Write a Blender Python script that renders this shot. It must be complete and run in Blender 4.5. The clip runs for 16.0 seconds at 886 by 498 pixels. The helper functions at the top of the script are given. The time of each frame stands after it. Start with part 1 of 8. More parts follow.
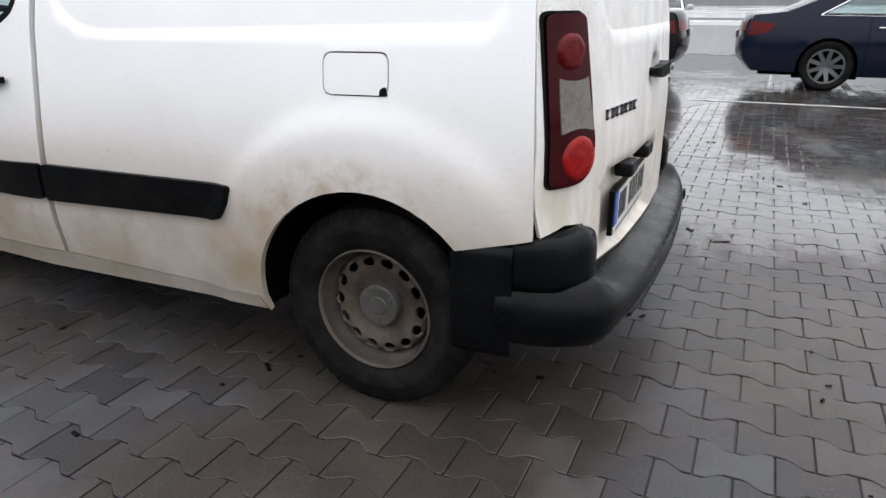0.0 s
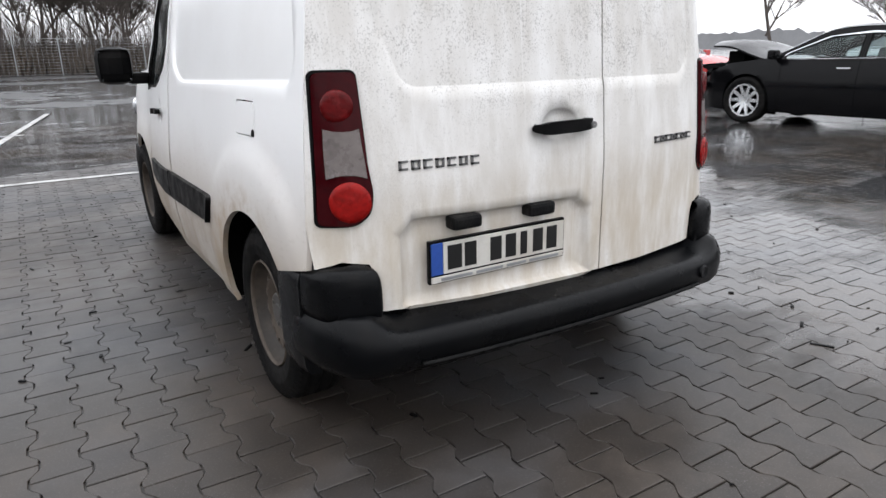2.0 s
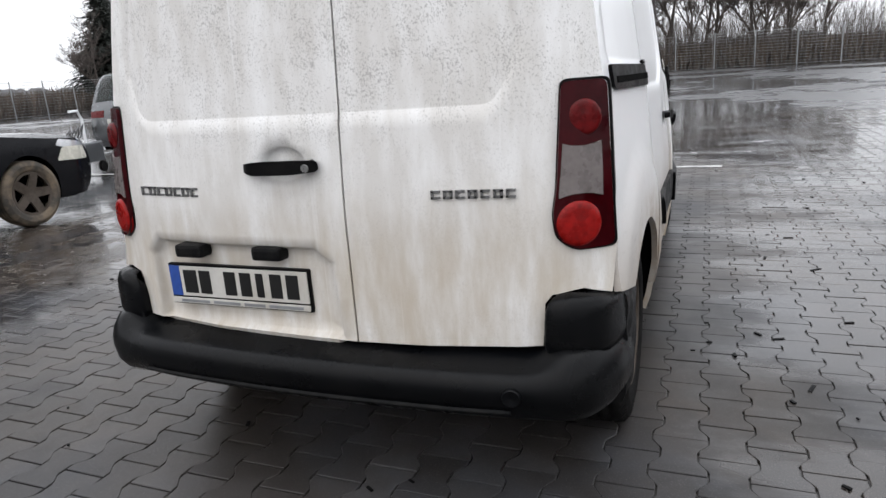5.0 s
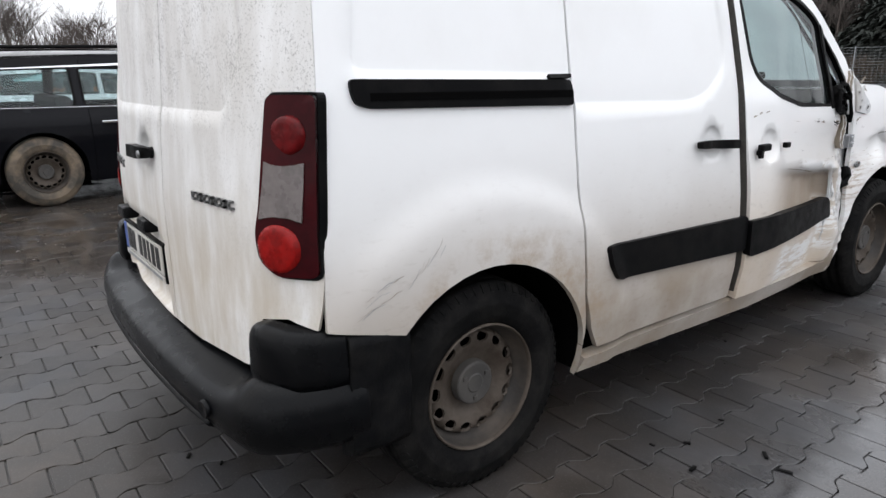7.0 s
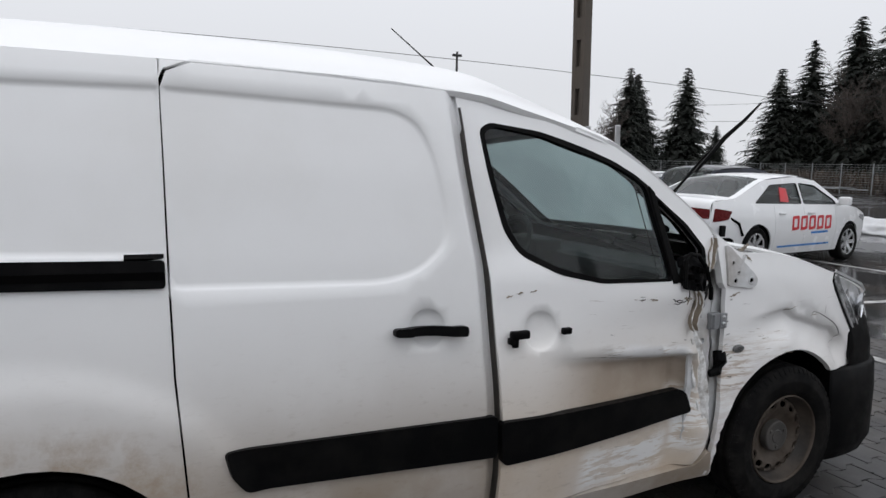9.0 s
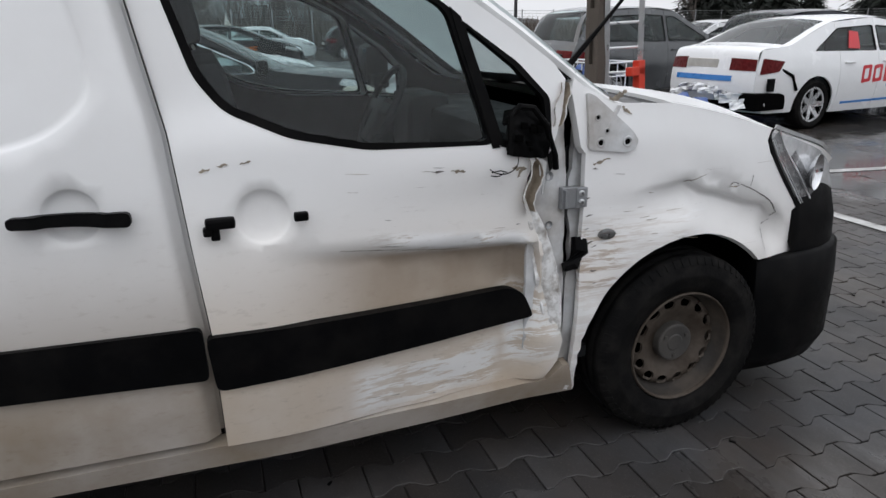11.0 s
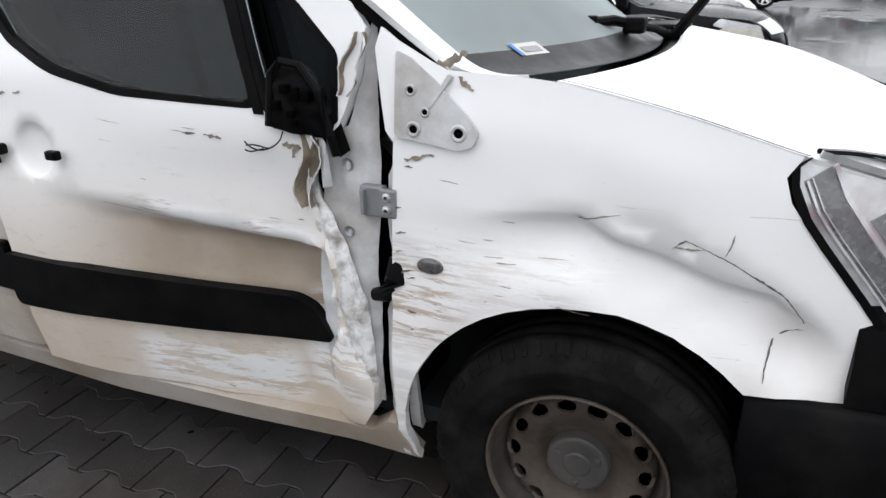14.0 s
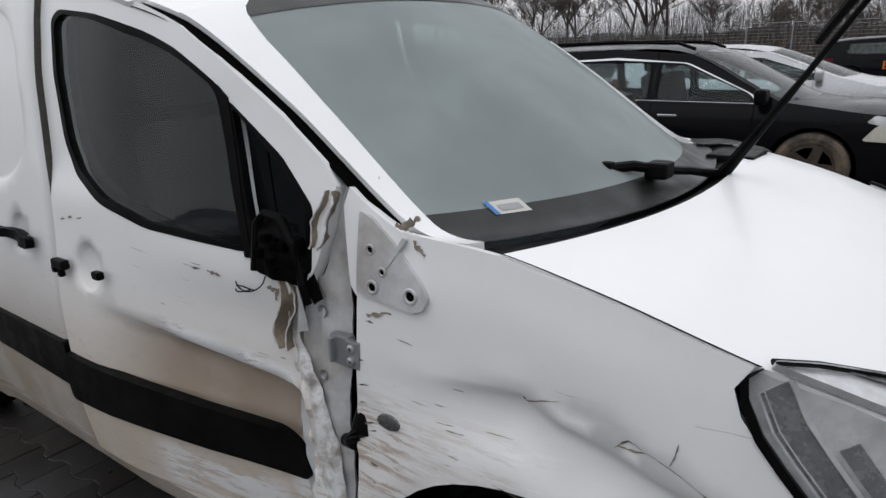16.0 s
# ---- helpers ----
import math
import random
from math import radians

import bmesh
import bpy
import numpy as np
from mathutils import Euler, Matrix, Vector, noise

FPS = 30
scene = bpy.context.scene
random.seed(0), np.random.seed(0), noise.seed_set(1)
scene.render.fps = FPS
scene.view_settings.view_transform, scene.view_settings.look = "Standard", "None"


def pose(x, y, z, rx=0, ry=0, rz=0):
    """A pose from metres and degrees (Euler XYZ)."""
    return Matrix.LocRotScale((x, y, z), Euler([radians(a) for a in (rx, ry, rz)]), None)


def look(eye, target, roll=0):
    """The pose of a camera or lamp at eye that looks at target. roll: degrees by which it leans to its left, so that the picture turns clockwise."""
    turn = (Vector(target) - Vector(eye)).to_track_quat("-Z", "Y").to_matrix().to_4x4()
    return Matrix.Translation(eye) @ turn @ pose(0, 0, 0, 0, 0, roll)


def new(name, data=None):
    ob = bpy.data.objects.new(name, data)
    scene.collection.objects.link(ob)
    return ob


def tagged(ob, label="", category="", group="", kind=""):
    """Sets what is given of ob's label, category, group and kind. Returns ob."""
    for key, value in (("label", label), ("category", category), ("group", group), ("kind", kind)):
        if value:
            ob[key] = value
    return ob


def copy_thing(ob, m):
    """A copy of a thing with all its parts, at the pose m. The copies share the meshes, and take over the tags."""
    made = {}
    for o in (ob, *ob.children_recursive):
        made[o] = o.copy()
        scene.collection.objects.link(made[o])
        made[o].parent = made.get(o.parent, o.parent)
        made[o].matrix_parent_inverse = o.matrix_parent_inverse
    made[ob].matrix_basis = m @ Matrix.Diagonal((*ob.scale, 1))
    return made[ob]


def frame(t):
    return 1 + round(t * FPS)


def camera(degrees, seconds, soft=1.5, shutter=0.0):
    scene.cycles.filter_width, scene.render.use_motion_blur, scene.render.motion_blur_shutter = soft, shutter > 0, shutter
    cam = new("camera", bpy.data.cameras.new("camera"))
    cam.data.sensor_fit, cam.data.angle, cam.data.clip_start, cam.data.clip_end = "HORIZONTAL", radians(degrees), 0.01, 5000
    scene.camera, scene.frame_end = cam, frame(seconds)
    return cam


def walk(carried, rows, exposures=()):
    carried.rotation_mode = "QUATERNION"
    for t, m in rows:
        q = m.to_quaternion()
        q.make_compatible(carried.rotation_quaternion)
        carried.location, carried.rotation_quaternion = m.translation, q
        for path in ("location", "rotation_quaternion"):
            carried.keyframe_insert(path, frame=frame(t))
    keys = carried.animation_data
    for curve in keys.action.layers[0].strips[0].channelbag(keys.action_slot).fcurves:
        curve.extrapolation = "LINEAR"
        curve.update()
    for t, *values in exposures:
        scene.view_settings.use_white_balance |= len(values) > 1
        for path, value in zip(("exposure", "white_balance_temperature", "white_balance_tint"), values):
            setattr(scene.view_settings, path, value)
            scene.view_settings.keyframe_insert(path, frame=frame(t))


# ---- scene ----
cam = camera(67.4, 16.0)
PATH = [
    (0, (-2.361, -0.218, 1.174), (-0.662, 0.577, 0.479), -0.3),
    (0.5, (-2.21, -0.62, 1.183), (-0.676, 0.505, 0.567), -0.7),
    (1, (-1.992, -0.904, 1.161), (-0.608, 0.401, 0.542), 0.4),
    (1.5, (-1.712, -1.179, 1.179), (-0.492, 0.287, 0.579), -1.2),
    (2, (-1.447, -1.472, 1.2), (-0.443, 0.16, 0.627), -1.1),
    (2.5, (-1.063, -1.56, 1.175), (-0.306, 0.19, 0.569), -0.7),
    (3, (-0.641, -1.631, 1.163), (-0.112, 0.22, 0.622), -1.2),
    (3.5, (-0.218, -1.702, 1.168), (0.072, 0.208, 0.653), -1.8),
    (4, (0.203, -1.586, 1.191), (0.243, 0.341, 0.658), -1.4),
    (4.2, (0.366, -1.56, 1.183), (0.253, 0.367, 0.659), -2.0),
    (6.3, (1.891, -0.91, 1.21), (0.501, 0.441, 0.718), -2.3),
    (6.5, (1.96, -0.779, 1.187), (0.518, 0.521, 0.706), -1.2),
    (7, (2.155, -0.403, 1.199), (0.611, 0.756, 0.679), -0.6),
    (7.5, (2.428, -0.066, 1.198), (0.76, 0.922, 0.707), -2.1),
    (8, (2.546, 0.302, 1.215), (0.858, 1.282, 0.779), -0.8),
    (8.5, (2.533, 0.652, 1.308), (0.854, 1.697, 1.01), -0.4),
    (9, (2.597, 0.972, 1.42), (0.806, 1.827, 1.173), 1.6),
    (9.5, (2.607, 1.227, 1.474), (0.828, 2.074, 1.134), 0.4),
    (10, (2.498, 1.521, 1.471), (0.745, 2.356, 0.994), 2.8),
    (10.2, (2.469, 1.633, 1.438), (0.728, 2.452, 0.894), 2.3),
    (12.3, (2.342, 2.844, 1.272), (0.46, 2.842, 0.595), 0.1),
    (12.5, (2.322, 2.972, 1.264), (0.456, 2.843, 0.557), 1.0),
    (13, (2.233, 3.178, 1.247), (0.411, 2.782, 0.524), -1.1),
    (13.5, (2.052, 3.362, 1.278), (0.255, 2.925, 0.517), 1.7),
    (14, (1.892, 3.632, 1.289), (0.197, 2.917, 0.503), -0.8),
    (14.5, (1.772, 3.829, 1.378), (0.221, 2.79, 0.661), 0.3),
    (15, (1.676, 3.857, 1.442), (0.086, 2.777, 0.889), 0.1),
    (15.5, (1.611, 3.838, 1.454), (0.035, 2.738, 0.898), -0.6),
    (16, (1.645, 3.915, 1.432), (0.106, 2.774, 0.857), -1.6),
]
EXPOSURES = [(0, 0.79), (0.8, 0.82), (1.5, 0.80), (2, 0.76), (3.2, 0.72), (3.8, 0.58), (6.3, 0.58), (7.5, 0.68), (8.1, 0.54), (8.5, 0.24), (9, -0.14), (9.5, -0.28), (10.2, -0.28), (12.3, 0.72), (13.5, 0.68), (14.3, 0.36), (15, -0.20), (16, -0.26)]
walk(cam, [(t, look(eye, target, roll)) for t, eye, target, roll in PATH], EXPOSURES)
# ---- light ----
from mathutils import geometry

world = bpy.data.worlds.new("overcast")
scene.world = world
world.use_nodes = True
wn, wl = world.node_tree.nodes, world.node_tree.links
sky = wn.new("ShaderNodeTexSky")
sky.sky_type, sky.sun_disc = "NISHITA", False
sky.sun_elevation, sky.sun_rotation = radians(38), radians(200)
sky.dust_density, sky.ozone_density = 4.0, 0.4
cloud = wn.new("ShaderNodeMix")
cloud.data_type = "RGBA"
cloud.inputs["Factor"].default_value = 0.93
cloud.inputs["B"].default_value = (8.12, 8.28, 8.72, 1)
wl.new(sky.outputs["Color"], cloud.inputs["A"])
# an overcast dome is brighter overhead than along the horizon
dome = wn.new("ShaderNodeTexCoord")
dome_z = wn.new("ShaderNodeSeparateXYZ")
wl.new(dome.outputs["Generated"], dome_z.inputs[0])
lift = wn.new("ShaderNodeMapRange")
for key, v in (("From Min", 0.12), ("From Max", 1.0), ("To Min", 1.0), ("To Max", 1.65)):
    lift.inputs[key].default_value = v
wl.new(dome_z.outputs[2], lift.inputs["Value"])
deep = wn.new("ShaderNodeVectorMath")
deep.operation = "SCALE"
wl.new(cloud.outputs["Result"], deep.inputs[0])
wl.new(lift.outputs["Result"], deep.inputs["Scale"])
bg = wn["Background"]
bg.inputs["Strength"].default_value = 0.105
wl.new(deep.outputs["Vector"], bg.inputs["Color"])
sun = new("sun", bpy.data.lights.new("sun", "SUN"))
sun.data.energy, sun.data.angle, sun.data.color = 0.5, radians(75), (0.99, 0.995, 1.0)
sun.matrix_world = look((0, 0, 0), (-0.05, 0.12, -1))
scene.view_settings.exposure = 0.0


# ---- materials ----
def nodes_of(name):
    m = bpy.data.materials.new(name)
    m.use_nodes = True
    t = m.node_tree
    return m, t.nodes, t.links, t.nodes["Principled BSDF"]


def setv(node, **values):
    for key, value in values.items():
        node.inputs[key.replace("_", " ")].default_value = value


def noise_node(nt, lk, scale, detail=4.0, rough=0.55, coord=None, stretch=None):
    n = nt.new("ShaderNodeTexNoise")
    n.inputs["Scale"].default_value, n.inputs["Detail"].default_value, n.inputs["Roughness"].default_value = scale, detail, rough
    if coord is not None:
        if stretch:
            mp = nt.new("ShaderNodeMapping")
            mp.inputs["Scale"].default_value = stretch
            lk.new(coord, mp.inputs["Vector"])
            coord = mp.outputs["Vector"]
        lk.new(coord, n.inputs["Vector"])
    return n.outputs["Fac"]


def ramp(nt, lk, fac, stops):
    r = nt.new("ShaderNodeValToRGB")
    el = r.color_ramp.elements
    while len(el) < len(stops):
        el.new(0.5)
    for e, (p, c) in zip(el, stops):
        e.position, e.color = p, (c, c, c, 1) if not isinstance(c, tuple) else (*c, 1)
    lk.new(fac, r.inputs["Fac"])
    return r.outputs["Color"]


def mixc(nt, lk, fac, a, b, mode="MIX"):
    m = nt.new("ShaderNodeMix")
    m.data_type, m.blend_type = "RGBA", mode
    for key, v in (("Factor", fac), ("A", a), ("B", b)):
        if isinstance(v, (int, float)):
            m.inputs[key].default_value = v
        elif isinstance(v, tuple):
            m.inputs[key].default_value = (*v, 1)
        else:
            lk.new(v, m.inputs[key])
    return m.outputs["Result"]


def math_node(nt, lk, op, a, b=0.0, clamp=False):
    m = nt.new("ShaderNodeMath")
    m.operation, m.use_clamp = op, clamp
    for i, v in enumerate((a, b)):
        if isinstance(v, (int, float)):
            m.inputs[i].default_value = v
        else:
            lk.new(v, m.inputs[i])
    return m.outputs[0]


def span(nt, lk, value, a, b, c=0.0, d=1.0):
    m = nt.new("ShaderNodeMapRange")
    m.interpolation_type = "SMOOTHSTEP"
    for key, v in (("From Min", a), ("From Max", b), ("To Min", c), ("To Max", d)):
        m.inputs[key].default_value = v
    lk.new(value, m.inputs["Value"])
    return m.outputs["Result"]


def position(nt, lk):
    g = nt.new("ShaderNodeNewGeometry")
    s = nt.new("ShaderNodeSeparateXYZ")
    lk.new(g.outputs["Position"], s.inputs[0])
    return g.outputs["Position"], s.outputs


def bump(nt, lk, bsdf, height, strength, dist=0.01):
    b = nt.new("ShaderNodeBump")
    b.inputs["Strength"].default_value, b.inputs["Distance"].default_value = strength, dist
    lk.new(height, b.inputs["Height"])
    lk.new(b.outputs["Normal"], bsdf.inputs["Normal"])


def plain(name, color, rough=0.5, metal=0.0, vary=0.25, scale=9.0, grain=60.0, relief=0.1, coat=0.0, spec=0.5, dirt=None, dirt_amount=0.35):
    """Surface with two scales of variation, optional dirt colour in patches."""
    m, nt, lk, b = nodes_of(name)
    tc = nt.new("ShaderNodeTexCoord").outputs["Object"]
    big, fine = noise_node(nt, lk, scale, 5, 0.6, tc), noise_node(nt, lk, grain, 3, 0.6, tc)
    dark = tuple(c * (1 - vary) for c in color)
    col = mixc(nt, lk, ramp(nt, lk, big, [(0.3, 0.0), (0.7, 1.0)]), dark, color)
    col = mixc(nt, lk, ramp(nt, lk, fine, [(0.35, 0.0), (0.75, 0.35)]), col, tuple(min(1, c * (1 + vary)) for c in color))
    if dirt:
        patch = ramp(nt, lk, noise_node(nt, lk, scale * 0.6, 6, 0.65, tc), [(0.42, 0.0), (0.68, dirt_amount)])
        col = mixc(nt, lk, patch, col, dirt)
    lk.new(col, b.inputs["Base Color"])
    lk.new(span(nt, lk, big, 0.25, 0.75, max(0.02, rough - 0.12), min(1, rough + 0.1)), b.inputs["Roughness"])
    setv(b, Metallic=metal, Coat_Weight=coat, Coat_Roughness=0.05, Specular_IOR_Level=spec)
    if relief:
        bump(nt, lk, b, fine, relief, 0.004)
    return m


def glass(name, tint, gloss=0.03, haze=0.0):
    m, nt, lk, b = nodes_of(name)
    nt.remove(b)
    clear, shine, mix = nt.new("ShaderNodeBsdfTransparent"), nt.new("ShaderNodeBsdfGlossy"), nt.new("ShaderNodeMixShader")
    clear.inputs["Color"].default_value = (*tint, 1)
    shine.inputs["Roughness"].default_value = gloss
    f = nt.new("ShaderNodeFresnel")
    f.inputs["IOR"].default_value = 1.42
    lk.new(f.outputs[0], mix.inputs[0])
    lk.new(clear.outputs[0], mix.inputs[1])
    lk.new(shine.outputs[0], mix.inputs[2])
    out = mix.outputs[0]
    if haze:
        d, m2 = nt.new("ShaderNodeBsdfDiffuse"), nt.new("ShaderNodeMixShader")
        d.inputs["Color"].default_value = (0.62, 0.70, 0.70, 1)
        tc = nt.new("ShaderNodeTexCoord").outputs["Object"]
        lk.new(span(nt, lk, noise_node(nt, lk, 2.2, 3, 0.5, tc), 0.3, 0.75, haze * 0.7, haze), m2.inputs[0])
        thru, fog = nt.new("ShaderNodeBsdfTranslucent"), nt.new("ShaderNodeMixShader")
        thru.inputs["Color"].default_value = (0.62, 0.72, 0.72, 1)
        fog.inputs[0].default_value = 0.5
        lk.new(d.outputs[0], fog.inputs[1])
        lk.new(thru.outputs[0], fog.inputs[2])
        lk.new(out, m2.inputs[1])
        lk.new(fog.outputs[0], m2.inputs[2])
        out = m2.outputs[0]
    lk.new(out, nt["Material Output"].inputs["Surface"])
    return m


def van_paint(name, rear=False, battered=False):
    """White lacquer with beige road grime; streaks on the doors at the back; scrapes and a painted dent shade on the
    struck side.
    """
    m, nt, lk, b = nodes_of(name)
    pos, xyz = position(nt, lk)
    blotch = noise_node(nt, lk, 2.3, 6, 0.6, pos)
    speck = noise_node(nt, lk, 55, 3, 0.7, pos)
    height = math_node(nt, lk, "ADD", xyz[2], math_node(nt, lk, "MULTIPLY", math_node(nt, lk, "SUBTRACT", blotch, 0.5), 0.45))
    white = (0.84, 0.845, 0.85)
    if rear:
        run = noise_node(nt, lk, 6, 5, 0.6, pos, (2.6, 1.0, 0.6))
        drops = noise_node(nt, lk, 210, 4, 0.75, pos, (1.0, 1.0, 0.75))
        film = ramp(nt, lk, math_node(nt, lk, "MULTIPLY", run, math_node(nt, lk, "ADD", blotch, 0.55)), [(0.28, 0.26), (0.64, 0.72)])
        col = mixc(nt, lk, film, white, (0.50, 0.475, 0.44))
        top = span(nt, lk, xyz[2], 0.95, 1.15)
        grit = math_node(nt, lk, "MULTIPLY", ramp(nt, lk, math_node(nt, lk, "ADD", drops, math_node(nt, lk, "MULTIPLY", math_node(nt, lk, "SUBTRACT", noise_node(nt, lk, 11, 4, 0.6, pos), 0.5), 0.34)), [(0.54, 0.0), (0.64, 0.8)]), math_node(nt, lk, "ADD", math_node(nt, lk, "MULTIPLY", top, 0.6), 0.22), True)
        col = mixc(nt, lk, grit, col, (0.24, 0.23, 0.22))
        low = math_node(nt, lk, "MULTIPLY", span(nt, lk, height, 0.98, 0.62), ramp(nt, lk, run, [(0.3, 0.22), (0.68, 0.75)]))
        col = mixc(nt, lk, low, col, (0.44, 0.375, 0.285))
        wash = noise_node(nt, lk, 3, 2, 0.5, pos, (14.0, 1.0, 0.25))
        col = mixc(nt, lk, ramp(nt, lk, wash, [(0.68, 0.0), (0.78, 0.35)]), col, white)
    else:
        rise = span(nt, lk, height, 1.22, 0.48)
        grime = math_node(nt, lk, "MULTIPLY", math_node(nt, lk, "MULTIPLY", rise, rise), span(nt, lk, blotch, 0.2, 0.75, 0.62, 1.0))
        col = mixc(nt, lk, span(nt, lk, blotch, 0.35, 0.8, 0.0, 0.16), white, (0.55, 0.52, 0.47))
        if battered:
            grime = math_node(nt, lk, "MULTIPLY", grime, span(nt, lk, xyz[1], 2.90, 3.06, 1.0, 0.30))
        col = mixc(nt, lk, math_node(nt, lk, "MULTIPLY", grime, 0.92 if not battered else 0.85), col, (0.52, 0.41, 0.29) if battered else (0.25, 0.185, 0.118))
        ring = nt.new("ShaderNodeVectorMath")
        ring.operation = "DISTANCE"
        flat = nt.new("ShaderNodeCombineXYZ")
        lk.new(xyz[1], flat.inputs[1])
        lk.new(xyz[2], flat.inputs[2])
        lk.new(flat.outputs[0], ring.inputs[0])
        ring.inputs[1].default_value = (0.0, 0.80, 0.30)
        thrown = math_node(nt, lk, "MULTIPLY", span(nt, lk, ring.outputs["Value"], 0.52, 0.40), ramp(nt, lk, noise_node(nt, lk, 9, 7, 0.7, pos), [(0.45, 0.0), (0.64, 0.7)]))
        col = mixc(nt, lk, thrown, col, (0.33, 0.25, 0.17))
        splash = ramp(nt, lk, noise_node(nt, lk, 30, 5, 0.7, pos, (1, 0.7, 2.0)), [(0.56, 0.0), (0.74, 0.5)])
        col = mixc(nt, lk, math_node(nt, lk, "MULTIPLY", splash, math_node(nt, lk, "MULTIPLY", grime, 0.9)), col, (0.22, 0.17, 0.12))
    if battered:
        def box_mask(y0, y1, z0, z1, soft=0.05):
            a = math_node(nt, lk, "MULTIPLY", span(nt, lk, xyz[1], y0 - soft, y0 + soft), span(nt, lk, xyz[1], y1 + soft, y1 - soft))
            c = math_node(nt, lk, "MULTIPLY", span(nt, lk, xyz[2], z0 - soft, z0 + soft), span(nt, lk, xyz[2], z1 + soft, z1 - soft))
            return math_node(nt, lk, "MULTIPLY", a, c)

        rub = noise_node(nt, lk, 7, 8, 0.78, pos, (1.0, 0.55, 5.0))
        drag = noise_node(nt, lk, 9, 9, 0.80, pos, (1.0, 0.42, 5.0))
        dash = noise_node(nt, lk, 16, 7, 0.75, pos, (1.0, 0.85, 3.6))
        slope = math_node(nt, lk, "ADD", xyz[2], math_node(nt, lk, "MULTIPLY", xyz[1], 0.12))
        # grime under the door's crease, browned further to paint the dent's shadow
        grime_shade = math_node(nt, lk, "MULTIPLY", math_node(nt, lk, "MULTIPLY", span(nt, lk, slope, 1.082, 1.044), span(nt, lk, xyz[2], 0.44, 0.62)), math_node(nt, lk, "MULTIPLY", span(nt, lk, xyz[1], 2.10, 2.5), span(nt, lk, xyz[1], 2.93, 2.90)))
        col = mixc(nt, lk, math_node(nt, lk, "MULTIPLY", grime_shade, span(nt, lk, blotch, 0.25, 0.75, 0.60, 0.95)), col, (0.31, 0.235, 0.165))
        # fresh white scrapes along the crease and along the foot of the door
        crest = math_node(nt, lk, "MULTIPLY", math_node(nt, lk, "MULTIPLY", span(nt, lk, slope, 1.055, 1.072), span(nt, lk, slope, 1.135, 1.105)), math_node(nt, lk, "MULTIPLY", span(nt, lk, xyz[1], 2.35, 2.6), span(nt, lk, xyz[1], 2.90, 2.86)))
        col = mixc(nt, lk, math_node(nt, lk, "MULTIPLY", crest, span(nt, lk, rub, 0.40, 0.48)), col, (0.83, 0.83, 0.83))
        col = mixc(nt, lk, math_node(nt, lk, "MULTIPLY", crest, span(nt, lk, rub, 0.58, 0.61, 0.0, 0.85)), col, (0.40, 0.33, 0.26))
        foot = math_node(nt, lk, "MAXIMUM", box_mask(2.36, 2.80, 0.31, 0.45, 0.035), math_node(nt, lk, "MAXIMUM", box_mask(2.82, 3.0, 0.36, 0.60, 0.03), box_mask(3.03, 3.12, 0.20, 0.55, 0.03)))
        col = mixc(nt, lk, math_node(nt, lk, "MULTIPLY", foot, span(nt, lk, rub, 0.47, 0.50, 0.0, 0.95)), col, (0.83, 0.83, 0.82))
        # brown and white drag marks on the wing, thickest beside the arch
        arch = math_node(nt, lk, "MAXIMUM", box_mask(3.02, 3.20, 0.56, 0.76, 0.05), math_node(nt, lk, "MULTIPLY", box_mask(3.03, 3.42, 0.68, 0.78, 0.04), 0.35))
        col = mixc(nt, lk, math_node(nt, lk, "MULTIPLY", arch, span(nt, lk, drag, 0.50, 0.545, 0.0, 0.80)), col, (0.40, 0.31, 0.23))
        col = mixc(nt, lk, math_node(nt, lk, "MULTIPLY", arch, span(nt, lk, drag, 0.60, 0.64, 0.0, 0.6)), col, (0.24, 0.19, 0.15))
        col = mixc(nt, lk, math_node(nt, lk, "MULTIPLY", box_mask(3.0, 3.5, 0.55, 0.82, 0.05), span(nt, lk, rub, 0.56, 0.59, 0.0, 0.9)), col, (0.83, 0.83, 0.83))
        # short dark nicks over the struck panels
        nick = math_node(nt, lk, "MULTIPLY", span(nt, lk, dash, 0.665, 0.69, 0.0, 0.6), math_node(nt, lk, "MAXIMUM", box_mask(2.95, 3.62, 0.55, 0.94, 0.05), box_mask(2.45, 2.90, 0.30, 0.50, 0.05)))
        col = mixc(nt, lk, nick, col, (0.16, 0.13, 0.105))
        fine_cut = noise_node(nt, lk, 5, 7, 0.8, pos, (1.0, 1.0, 26.0))
        col = mixc(nt, lk, math_node(nt, lk, "MULTIPLY", span(nt, lk, fine_cut, 0.64, 0.66, 0.0, 0.7), math_node(nt, lk, "MAXIMUM", box_mask(2.4, 2.9, 0.72, 0.98, 0.05), box_mask(3.05, 3.8, 0.62, 0.92, 0.05))), col, (0.22, 0.19, 0.16))
    lk.new(col, b.inputs["Base Color"])
    if rear:
        lk.new(span(nt, lk, height, 0.45, 1.1, 0.62, 0.5), b.inputs["Roughness"])
    else:
        lk.new(span(nt, lk, grime, -0.4, 1.0, 0.24, 0.62), b.inputs["Roughness"])
    setv(b, Coat_Weight=0.25 if not rear else 0.05, Coat_Roughness=0.12)
    bump(nt, lk, b, speck, 0.05 if not rear else 0.25, 0.002)
    return m


